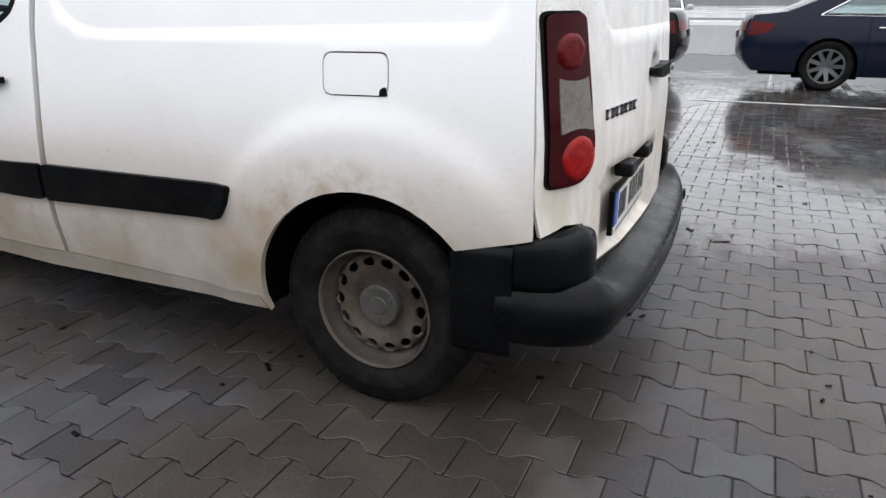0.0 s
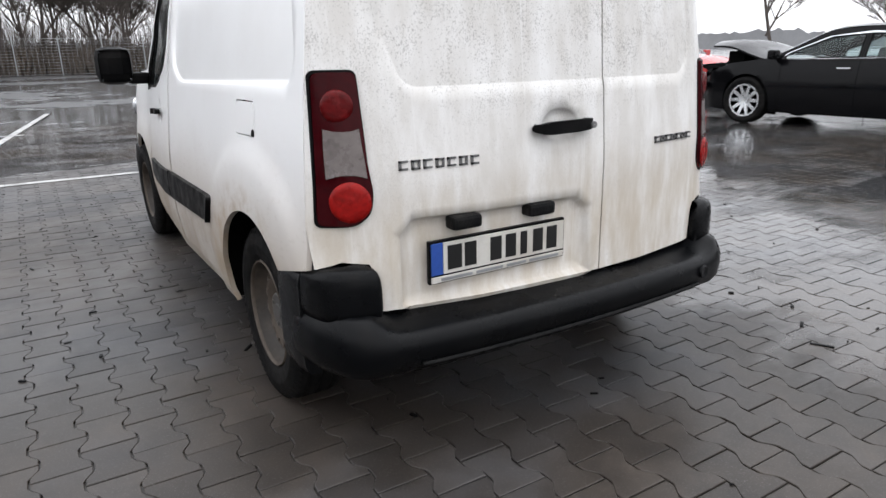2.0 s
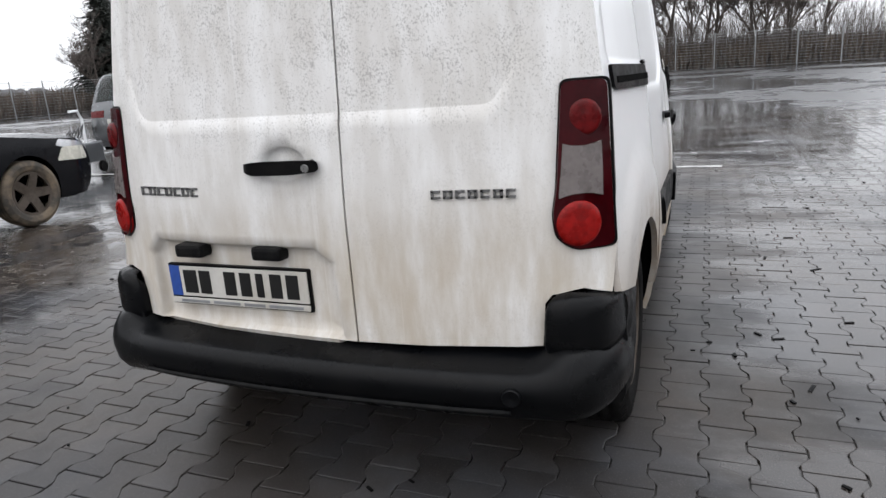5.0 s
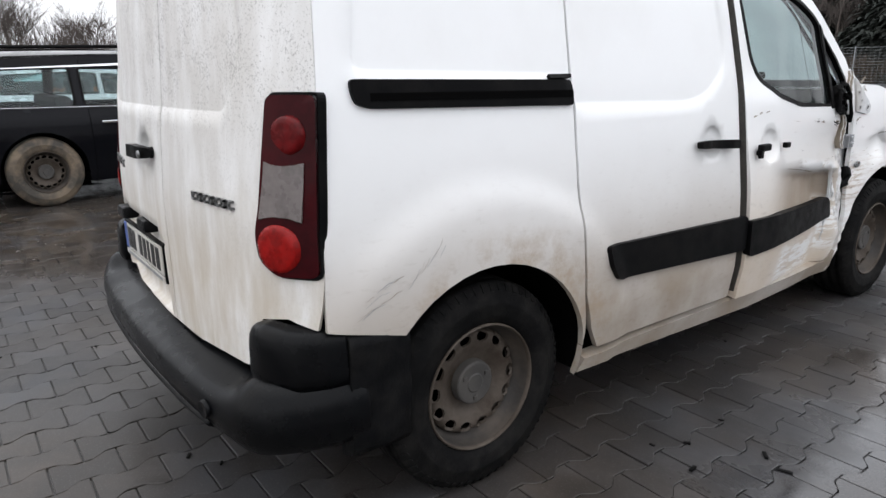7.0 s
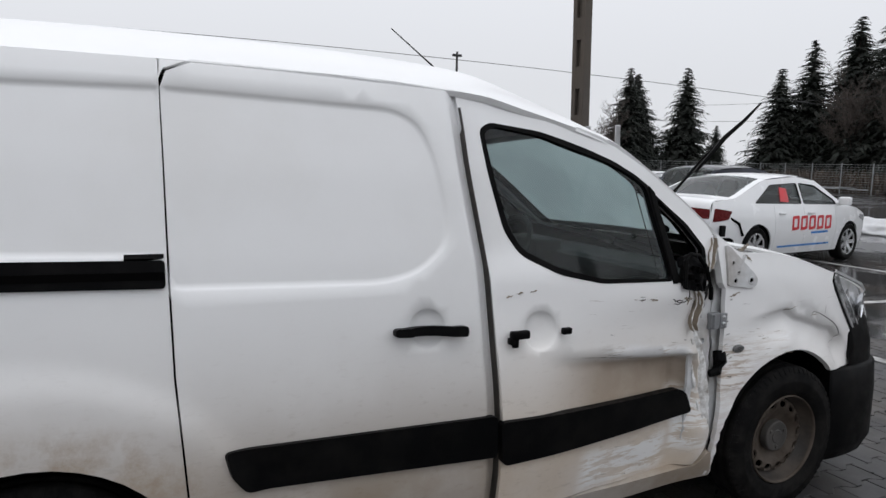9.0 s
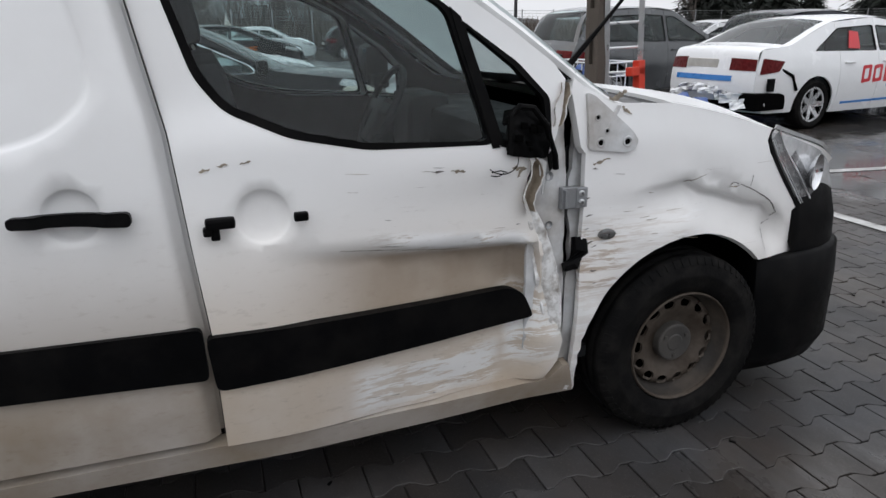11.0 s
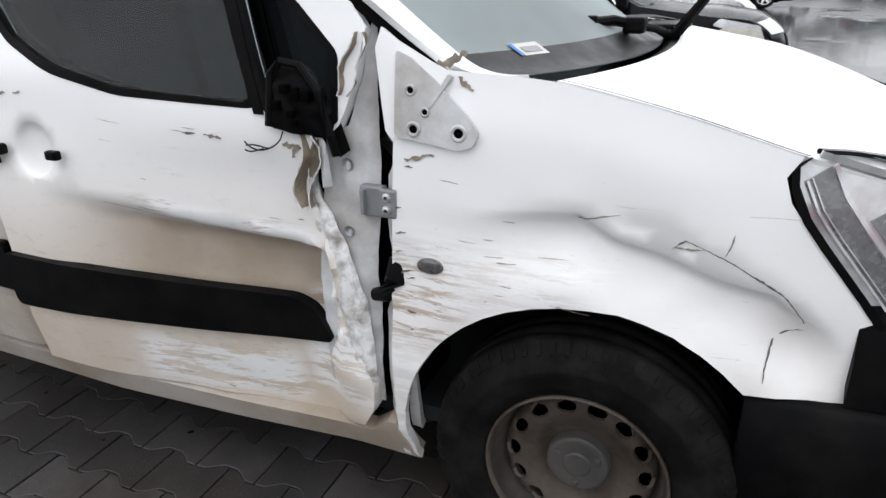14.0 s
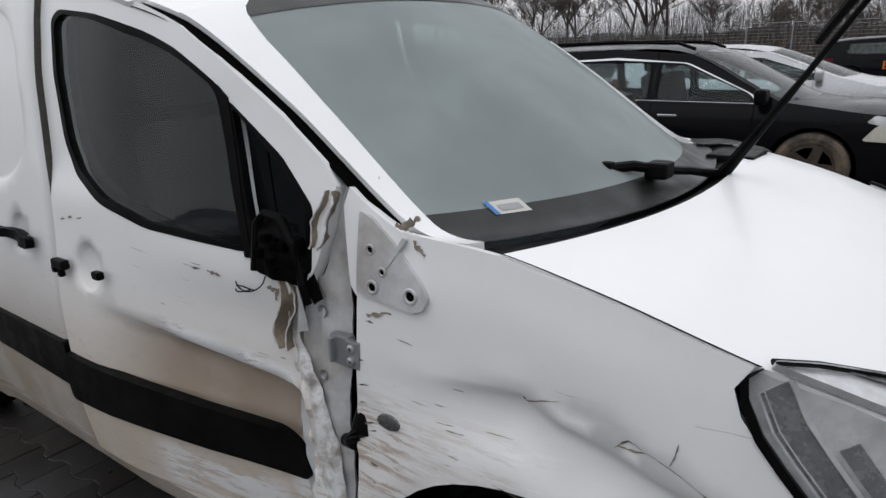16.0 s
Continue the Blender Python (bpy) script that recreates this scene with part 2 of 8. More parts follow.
def paver_mat(name, joint=False):
    """Grey-brown concrete setts, wet: gloss in wide patches, each block a shade of its own."""
    m, nt, lk, b = nodes_of(name)
    pos, xyz = position(nt, lk)
    wet = noise_node(nt, lk, 0.45, 5, 0.6, pos)
    fine = noise_node(nt, lk, 160, 3, 0.7, pos)
    mid = noise_node(nt, lk, 7, 5, 0.65, pos)
    if joint:
        col = mixc(nt, lk, mid, (0.016, 0.015, 0.014), (0.05, 0.045, 0.04))
    else:
        info = nt.new("ShaderNodeObjectInfo").outputs["Random"]
        isl = nt.new("ShaderNodeNewGeometry").outputs["Random Per Island"]
        pick = math_node(nt, lk, "FRACT", math_node(nt, lk, "ADD", info, isl))
        col = mixc(nt, lk, pick, (0.028, 0.0290, 0.0325), (0.062, 0.0640, 0.0700))
        brown = math_node(nt, lk, "MULTIPLY", ramp(nt, lk, noise_node(nt, lk, 0.9, 4, 0.6, pos), [(0.38, 0.1), (0.58, 0.9)]), 1.0)
        col = mixc(nt, lk, brown, col, mixc(nt, lk, pick, (0.040, 0.0318, 0.0255), (0.062, 0.0495, 0.0400)))
        col = mixc(nt, lk, ramp(nt, lk, mid, [(0.35, 0.0), (0.75, 0.5)]), col, (0.030, 0.028, 0.027))
        stain = span(nt, lk, noise_node(nt, lk, 1.7, 7, 0.7, pos), 0.42, 0.62, 0.0, 0.5)
        col = mixc(nt, lk, stain, col, (0.0165, 0.0145, 0.013))
        col = mixc(nt, lk, ramp(nt, lk, fine, [(0.56, 0.0), (0.74, 0.6)]), col, (0.12, 0.115, 0.11))
    lk.new(col, b.inputs["Base Color"])
    film = math_node(nt, lk, "ADD", math_node(nt, lk, "MULTIPLY", wet, 0.75), math_node(nt, lk, "MULTIPLY", mid, 0.25))
    # open ground carries a film of water, the ground close round the van is only damp
    aside = math_node(nt, lk, "MAXIMUM", xyz[0], math_node(nt, lk, "SUBTRACT", math_node(nt, lk, "MULTIPLY", xyz[0], -1.0), 1.2))
    ahead = math_node(nt, lk, "SUBTRACT", xyz[1], 5.6)
    away = math_node(nt, lk, "MAXIMUM", aside, ahead)
    streak = noise_node(nt, lk, 1.1, 6, 0.65, pos, (0.7, 1.5, 1.0))
    open_wet = span(nt, lk, math_node(nt, lk, "ADD", away, math_node(nt, lk, "MULTIPLY", math_node(nt, lk, "SUBTRACT", streak, 0.5), 2.6)), 0.85, 1.75)
    damp = span(nt, lk, film, 0.38, 0.60, 0.52, 0.30)
    wetter = math_node(nt, lk, "MULTIPLY", open_wet, span(nt, lk, streak, 0.36, 0.56, 0.55, 1.0))
    rough = math_node(nt, lk, "SUBTRACT", damp, math_node(nt, lk, "MULTIPLY", wetter, math_node(nt, lk, "SUBTRACT", damp, 0.085)))
    lk.new(rough, b.inputs["Roughness"])
    lk.new(span(nt, lk, wetter, 0.0, 1.0, 0.24, 0.72), b.inputs["Specular IOR Level"])
    bump(nt, lk, b, mid, 0.10, 0.006)
    return m


def ground_mat(name):
    """Far yard: worn wet asphalt and setts, with pools that mirror the sky."""
    m, nt, lk, b = nodes_of(name)
    pos, xyz = position(nt, lk)
    wet, mid, fine = noise_node(nt, lk, 0.11, 5, 0.55, pos), noise_node(nt, lk, 1.3, 6, 0.6, pos), noise_node(nt, lk, 60, 3, 0.7, pos)
    col = mixc(nt, lk, mid, (0.050, 0.051, 0.055), (0.092, 0.092, 0.094))
    col = mixc(nt, lk, ramp(nt, lk, fine, [(0.55, 0.0), (0.75, 0.5)]), col, (0.20, 0.195, 0.19))
    pool = span(nt, lk, math_node(nt, lk, "ADD", wet, math_node(nt, lk, "MULTIPLY", math_node(nt, lk, "SUBTRACT", mid, 0.5), 0.30)), 0.45, 0.53)
    col = mixc(nt, lk, math_node(nt, lk, "MULTIPLY", pool, 0.5), col, (0.03, 0.03, 0.03))
    lk.new(col, b.inputs["Base Color"])
    lk.new(span(nt, lk, pool, 0.0, 1.0, 0.28, 0.11), b.inputs["Roughness"])
    h = math_node(nt, lk, "MULTIPLY", fine, math_node(nt, lk, "SUBTRACT", 1.0, pool))
    bump(nt, lk, b, h, 0.3, 0.004)
    return m


M = {
    "van": van_paint("white_lacquer_grimy"),
    "van_rear": van_paint("white_lacquer_streaked", rear=True),
    "van_hurt": van_paint("white_lacquer_scraped_dent_shade", battered=True),
    "lip": plain("chipped_white_lacquer", (0.78, 0.78, 0.775), 0.4, 0, 0.10, 45, 160, 0.3, dirt=(0.20, 0.165, 0.13), dirt_amount=0.85),
    "bare": plain("bare_rusty_primer", (0.34, 0.29, 0.225), 0.7, 0, 0.45, 60, 160, 0.2, dirt=(0.13, 0.11, 0.09), dirt_amount=0.8),
    "flap": plain("torn_beige_inner_sheet", (0.30, 0.25, 0.19), 0.6, 0, 0.4, 30, 120, 0.2, dirt=(0.12, 0.095, 0.07), dirt_amount=0.7),
    # dark grey of scuffs, and of the shade painted on the door edge
    "scuff_shade": plain("dark_scuff_and_edge_shade", (0.13, 0.12, 0.108), 0.6, 0, 0.4, 40, 160, 0.1),
    "yellowed": plain("yellowed_headlamp_lens", (0.62, 0.60, 0.52), 0.25, 0, 0.2, 9, 60, 0.05),
    "primer": plain("bare_inner_steel", (0.62, 0.63, 0.64), 0.4, 0.0, 0.25, 7, 40, 0.1, dirt=(0.22, 0.17, 0.12), dirt_amount=0.6),
    "trim": plain("black_trim", (0.0030, 0.0031, 0.0035), 0.42, 0, 0.3, 14, 220, 0.12, spec=0.05, dirt=(0.014, 0.013, 0.012), dirt_amount=0.4),
    "bumper": plain("grained_bumper", (0.0022, 0.0025, 0.0032), 0.30, 0, 0.3, 7, 320, 0.12, spec=0.13, dirt=(0.009, 0.0088, 0.0086), dirt_amount=0.4),
    "rubbed": plain("scraped_bumper", (0.0050, 0.0052, 0.0058), 0.42, 0, 0.4, 30, 120, 0.4, spec=0.08, dirt=(0.015, 0.0143, 0.0135), dirt_amount=0.6),
    # near-black of real dark parts, and of painted shade in gaps and hollows
    "dark": plain("black_parts_and_shade", (0.002, 0.002, 0.002), 0.95, 0, 0.3, spec=0.03),
    "rubber": plain("tyre_rubber", (0.0060, 0.0060, 0.0062), 0.72, 0, 0.35, 22, 150, 0.3, spec=0.06, dirt=(0.022, 0.0205, 0.019), dirt_amount=0.6),
    "muddy_rubber": plain("muddy_tyre", (0.05, 0.043, 0.035), 0.75, 0, 0.4, 9, 90, 0.4, dirt=(0.20, 0.15, 0.10), dirt_amount=0.9),
    "steel": plain("dirty_steel_wheel", (0.090, 0.074, 0.061), 0.6, 0.0, 0.3, 14, 90, 0.15, spec=0.18, dirt=(0.034, 0.025, 0.018), dirt_amount=0.9),
    # dirty wheel steel, darkened further to paint the shade of the rim well
    "rimdark": plain("dirty_shaded_rim", (0.034, 0.029, 0.025), 0.7, 0.1, 0.4, 12, 90, 0.2, dirt=(0.11, 0.085, 0.065), dirt_amount=0.5),
    "cap": plain("hub_cap_dusty", (0.052, 0.049, 0.046), 0.65, 0.0, 0.3, 12, 90, 0.15, dirt=(0.085, 0.075, 0.065), dirt_amount=0.5),
    "alloy": plain("alloy_wheel", (0.62, 0.63, 0.64), 0.28, 0.85, 0.15, 9, 60, 0.0),
    "darkmirror": plain("dim_mirror_glass", (0.10, 0.11, 0.115), 0.08, 1.0, 0.1, 9, 60, 0.0),
    "chrome": plain("chrome", (0.75, 0.76, 0.78), 0.12, 1.0, 0.1, 9, 60, 0.0),
    "lampred": plain("red_lens", (0.105, 0.0035, 0.0045), 0.3, 0, 0.5, 30, 60, 0.05, spec=0.10, coat=0.10),
    "lampdark": plain("dark_red_lens", (0.034, 0.0012, 0.0028), 0.12, 0, 0.5, 9, 60, 0.0, spec=0.08, coat=0.05),
    "lampbulb": plain("bright_red_lens", (0.27, 0.007, 0.006), 0.3, 0, 0.6, 22, 60, 0.1, spec=0.12, coat=0.10),
    "lampclear": plain("ribbed_clear_lens", (0.15, 0.13, 0.125), 0.3, 0.05, 0.4, 18, 60, 0.1, spec=0.35),
    "lampgrey": plain("smoked_lamp_band", (0.20, 0.202, 0.208), 0.25, 0.3, 0.4, 30, 120, 0.1, coat=0.5),
    "lampwhite": plain("reflector", (0.72, 0.73, 0.74), 0.16, 0.45, 0.35, 5, 40, 0.0, coat=0.6),
    "glass": glass("window_glass", (0.72, 0.82, 0.82), 0.01, 0.035),
    "screen": glass("windscreen_glass", (0.50, 0.62, 0.61), 0.01, 0.85),
    "glass_far": glass("car_glass", (0.74, 0.84, 0.84), 0.01, 0.05),
    "seat": plain("grey_upholstery", (0.045, 0.047, 0.05), 0.9, 0, 0.3, 9, 140, 0.3, spec=0.1),
    "dash": plain("dashboard_plastic", (0.020, 0.021, 0.023), 0.6, 0, 0.2, 9, 140, 0.2, spec=0.2),
    "plate": plain("plate_white", (0.56, 0.545, 0.51), 0.4, 0, 0.15, 9, 60, 0, dirt=(0.36, 0.32, 0.26), dirt_amount=0.5),
    "blue": plain("plate_blue", (0.02, 0.07, 0.32), 0.4),
    "ink": plain("dark_marking", (0.006, 0.006, 0.006), 0.4, 0, 0.1, spec=0.4),
    "badge": plain("badge_metal", (0.20, 0.20, 0.20), 0.3, 0.7, 0.3, 30, 90, 0.1),
    "p_black": plain("black_paint", (0.003, 0.003, 0.0036), 0.16, 0, 0.3, 3, 60, 0.0, coat=0.08, spec=0.12),
    "p_navy": plain("navy_paint", (0.005, 0.008, 0.020), 0.18, 0, 0.3, 3, 60, 0.0, coat=0.1, spec=0.15),
    "p_red": plain("red_paint", (0.42, 0.022, 0.020), 0.2, 0, 0.2, 3, 60, 0.0, coat=0.7),
    "p_white": plain("white_paint", (0.78, 0.79, 0.80), 0.22, 0, 0.06, 3, 60, 0.0, coat=0.6),
    "p_grey": plain("grey_paint", (0.085, 0.09, 0.095), 0.22, 0.3, 0.2, 3, 60, 0.0, coat=0.6),
    "p_silver": plain("silver_paint", (0.52, 0.53, 0.54), 0.26, 0.55, 0.1, 3, 60, 0.0, coat=0.6),
    "p_beige": plain("champagne_paint", (0.50, 0.48, 0.43), 0.26, 0.5, 0.1, 3, 60, 0.0, coat=0.6),
    "p_dblack": plain("dusty_black_paint", (0.004, 0.0043, 0.006), 0.2, 0, 0.3, 3, 60, 0.02, coat=0.06, spec=0.10, dirt=(0.010, 0.0095, 0.009), dirt_amount=0.3),
    "orange": plain("orange_lettering", (0.75, 0.17, 0.02), 0.4),
    "redmark": plain("red_lettering", (0.60, 0.03, 0.04), 0.4),
    "bluemark": plain("blue_stripe", (0.03, 0.20, 0.55), 0.35),
    "paver": paver_mat("wet_concrete_setts"),
    "joint": paver_mat("joint_grit", joint=True),
    "ground": ground_mat("wet_yard"),
    "mud": plain("muddy_setts", (0.035, 0.027, 0.021), 0.22, 0, 0.4, 4, 60, 0.6, dirt=(0.09, 0.075, 0.06), dirt_amount=0.6),
    "line": plain("worn_white_line", (0.52, 0.52, 0.51), 0.4, 0, 0.2, 8, 60, 0.1, dirt=(0.12, 0.115, 0.11), dirt_amount=0.95),
    "concrete": plain("weathered_concrete", (0.10, 0.083, 0.068), 0.85, 0, 0.35, 3, 60, 0.4, dirt=(0.07, 0.06, 0.05), dirt_amount=0.6),
    "galv": plain("galvanised_steel", (0.32, 0.33, 0.34), 0.45, 0.6, 0.2, 8, 60, 0.05),
    "wire": plain("dark_wire", (0.03, 0.03, 0.032), 0.6),
    "needles": plain("spruce_needles", (0.016, 0.022, 0.017), 0.8, 0, 0.5, 1.2, 30, 0.2, dirt=(0.026, 0.023, 0.017), dirt_amount=0.4),
    "bark": plain("bare_bark", (0.075, 0.062, 0.054), 0.9, 0, 0.35, 2, 30, 0.3),
    "twig": plain("bare_twigs", (0.085, 0.070, 0.062), 0.9, 0, 0.3, 2, 30, 0.2),
    "scrub": plain("dry_scrub", (0.105, 0.082, 0.064), 0.95, 0, 0.4, 0.7, 12, 0.3),
    # pale grey: the haze of distance is painted into the woods
    "haze": plain("woods_with_painted_haze", (0.27, 0.275, 0.285), 1.0, 0, 0.2, 0.12, 1.2, 0.0, spec=0.0),
    "panel": plain("pale_wall_panel", (0.55, 0.56, 0.57), 0.5, 0, 0.12, 2, 30, 0.05, dirt=(0.34, 0.33, 0.31), dirt_amount=0.4),
    "redplastic": plain("red_plastic", (0.62, 0.045, 0.020), 0.4, 0, 0.2, 9, 60, 0.05),
    "bluebag": plain("blue_plastic_sheet", (0.045, 0.10, 0.30), 0.35, 0, 0.4, 7, 60, 0.3),
    "tealbag": plain("teal_plastic_sheet", (0.05, 0.20, 0.26), 0.35, 0, 0.4, 7, 60, 0.3),
    "alu": plain("aluminium", (0.60, 0.61, 0.62), 0.35, 0.8, 0.15, 9, 60, 0.05),
    "grass": plain("winter_grass", (0.075, 0.075, 0.035), 0.95, 0, 0.5, 3, 40, 0.5),
    "snow": plain("old_snow", (0.66, 0.67, 0.69), 0.7, 0, 0.15, 2, 30, 0.3, dirt=(0.35, 0.34, 0.33), dirt_amount=0.5),
}
w_mat, w_nt, w_lk, w_b = nodes_of("standing_water")
w_pos, _ = position(w_nt, w_lk)
setv(w_b, Base_Color=(0.030, 0.030, 0.031, 1), Roughness=0.12, IOR=1.33, Specular_IOR_Level=0.6)
bump(w_nt, w_lk, w_b, noise_node(w_nt, w_lk, 5.0, 3, 0.5, w_pos), 0.06, 0.01)
M["water"] = w_mat


# ---- mesh helpers ----
def part(name, bm, material, parent=None, label="", smooth=False):
    """One mesh object from a bmesh, under a thing or a part."""
    me = bpy.data.meshes.new(name)
    if smooth:
        for f in bm.faces:
            f.smooth = True
    bm.to_mesh(me)
    bm.free()
    me.materials.append(M[material] if isinstance(material, str) else material)
    ob = new(name, me)
    if parent is not None:
        ob.parent = parent
    if label:
        ob["label"] = label
    return ob


def thing(name, label, category, m=None, group="", kind=""):
    ob = new(name)
    ob.empty_display_size = 0.1
    if m is not None:
        ob.matrix_world = m
    return tagged(ob, label, category, group, kind)


def box_into(bm, lo, hi, bevel=0.0, m=None):
    mid, size = [(a + b) / 2 for a, b in zip(lo, hi)], [b - a for a, b in zip(lo, hi)]
    made = bmesh.ops.create_cube(bm, size=1.0, matrix=(m or Matrix()) @ Matrix.Translation(mid) @ Matrix.Diagonal((*size, 1)))
    if bevel:
        edges = {e for v in made["verts"] for e in v.link_edges}
        bmesh.ops.bevel(bm, geom=list(edges), offset=bevel, segments=2, affect="EDGES", profile=0.6)
    return bm


def box(lo, hi, bevel=0.0, m=None):
    return box_into(bmesh.new(), lo, hi, bevel, m)


def tube_into(bm, pts, radii, n=6):
    """Tapered tube along points."""
    rings = []
    for i, p in enumerate(pts):
        a, b = Vector(pts[max(i - 1, 0)]), Vector(pts[min(i + 1, len(pts) - 1)])
        d = (b - a).normalized()
        u = d.cross(Vector((0, 0, 1)) if abs(d.z) < 0.9 else Vector((1, 0, 0))).normalized()
        v = d.cross(u)
        r = radii[i] if isinstance(radii, (list, tuple)) else radii
        rings.append([bm.verts.new(Vector(p) + r * (math.cos(t) * u + math.sin(t) * v)) for t in (2 * math.pi * k / n for k in range(n))])
    for r1, r2 in zip(rings, rings[1:]):
        for k in range(n):
            bm.faces.new((r1[k], r1[(k + 1) % n], r2[(k + 1) % n], r2[k]))
    bm.faces.new(rings[0][::-1])
    bm.faces.new(rings[-1])
    return bm


def tube(pts, radii, n=8):
    return tube_into(bmesh.new(), pts, radii, n)


def lathe(profile, n=48, axis="x"):
    """Surface of revolution of (along axis, radius) points."""
    bm = bmesh.new()
    rings = []
    for a, r in profile:
        ring = []
        for k in range(n):
            t = 2 * math.pi * k / n
            c, s = r * math.cos(t), r * math.sin(t)
            ring.append(bm.verts.new((a, c, s) if axis == "x" else (c, s, a)))
        rings.append(ring)
    for r1, r2 in zip(rings, rings[1:]):
        for k in range(n):
            bm.faces.new((r1[k], r1[(k + 1) % n], r2[(k + 1) % n], r2[k]))
    bmesh.ops.recalc_face_normals(bm, faces=bm.faces)
    return bm


def inside(pts, poly):
    x, y = pts[:, 0], pts[:, 1]
    hit = np.zeros(len(pts), bool)
    q = poly[-1]
    for p in poly:
        if p[1] != q[1]:
            hit ^= ((p[1] > y) != (q[1] > y)) & (x < (q[0] - p[0]) * (y - p[1]) / (q[1] - p[1]) + p[0])
        q = p
    return hit


def seg_dist(pts, loop, closed=True):
    best = np.full(len(pts), 1e9)
    ends = list(zip(loop, loop[1:] + (loop[:1] if closed else [])))
    for a, b in ends:
        a, b = np.array(a, float), np.array(b, float)
        d = b - a
        t = np.clip(((pts - a) @ d) / max(d @ d, 1e-12), 0, 1)
        best = np.minimum(best, np.hypot(*(pts - a - t[:, None] * d).T))
    return best


def resample(loop, step, closed=True):
    out = []
    for a, b in zip(loop, loop[1:] + (loop[:1] if closed else [])):
        n = max(1, int(math.ceil(math.dist(a, b) / step)))
        out += [(a[0] + (b[0] - a[0]) * i / n, a[1] + (b[1] - a[1]) * i / n) for i in range(n)]
    return out if closed else out + [loop[-1]]


def rounded(loop, r, n=4):
    """The loop with its corners rounded off."""
    out = []
    for i, p in enumerate(loop):
        a, b = Vector(loop[i - 1]), Vector(loop[(i + 1) % len(loop)])
        p = Vector(p)
        u, v = a - p, b - p
        k = min(r, u.length * 0.45, v.length * 0.45)
        s, e = p + u.normalized() * k, p + v.normalized() * k
        for j in range(n + 1):
            t = j / n
            out.append(tuple((1 - t) ** 2 * s + 2 * t * (1 - t) * p + t * t * e))
    return out


def sheet(outline, fmap, holes=(), step=0.04, lines=(), thick=0.012, flip=False):
    """A curved sheet: a flat outline with holes, filled with a net and bent by fmap; its edges are turned in."""
    loops = [resample(list(outline), step)] + [resample(list(h), step) for h in holes]
    vs, es = [], []
    for lp in loops:
        k = len(vs)
        vs += lp
        es += [(k + i, k + (i + 1) % len(lp)) for i in range(len(lp))]
    marks = []
    for ln in lines:
        ln = [p for p in resample(list(ln), min(step, 0.024), False)]
        a = np.array(ln)
        ok = inside(a, loops[0]) & (seg_dist(a, loops[0]) > step * 0.2)
        for h in loops[1:]:
            ok &= ~inside(a, h) & (seg_dist(a, h) > step * 0.2)
        last = None
        for p, o in zip(ln, ok):
            if o:
                vs.append(p)
                marks.append(p)
                if last is not None:
                    es.append((last, len(vs) - 1))
                last = len(vs) - 1
            else:
                last = None
    o = np.array(loops[0])
    lo, hi = o.min(0), o.max(0)
    gx, gy = np.meshgrid(np.arange(lo[0] + step * 0.37, hi[0], step), np.arange(lo[1] + step * 0.41, hi[1], step))
    g = np.c_[gx.ravel(), gy.ravel()]
    if len(g):
        keep = inside(g, loops[0]) & (seg_dist(g, loops[0]) > step * 0.45)
        for h in loops[1:]:
            keep &= ~inside(g, h) & (seg_dist(g, h) > step * 0.45)
        if marks:
            near = np.array(marks)
            keep &= np.array([np.min(np.hypot(near[:, 0] - p[0], near[:, 1] - p[1])) > min(step * 0.42, 0.016) for p in g])
        vs += [tuple(p) for p in g[keep]]
    pv, pe, pf, *_ = geometry.delaunay_2d_cdt([Vector(p) for p in vs], es, [], 0, 1e-6)
    pts = np.array([tuple(p) for p in pv])
    cen = np.array([pts[list(f)].mean(0) for f in pf])
    good = inside(cen, loops[0])
    for h in loops[1:]:
        good &= ~inside(cen, h)
    bm = bmesh.new()
    bv = {}
    for f, ok in zip(pf, good):
        if not ok:
            continue
        a, b, c = (pts[i] for i in f)
        area = (b[0] - a[0]) * (c[1] - a[1]) - (b[1] - a[1]) * (c[0] - a[0])
        if abs(area) < 2e-6:
            continue
        idx = list(f) if area > 0 else list(f)[::-1]
        if flip:
            idx = idx[::-1]
        for i in idx:
            if i not in bv:
                bv[i] = bm.verts.new(fmap(float(pts[i][0]), float(pts[i][1])))
        bm.faces.new([bv[i] for i in idx]).smooth = True
    bm.normal_update()
    if thick:
        rim = [e for e in bm.edges if len(e.link_faces) == 1]
        nrm = {v: v.normal.copy() for e in rim for v in e.verts}
        low = {v: bm.verts.new(v.co - thick * n) for v, n in nrm.items()}
        for e in rim:
            lp = e.link_loops[0]
            a, b = lp.vert, lp.link_loop_next.vert
            bm.faces.new((b, a, low[a], low[b]))
            e.smooth = False
    return bm


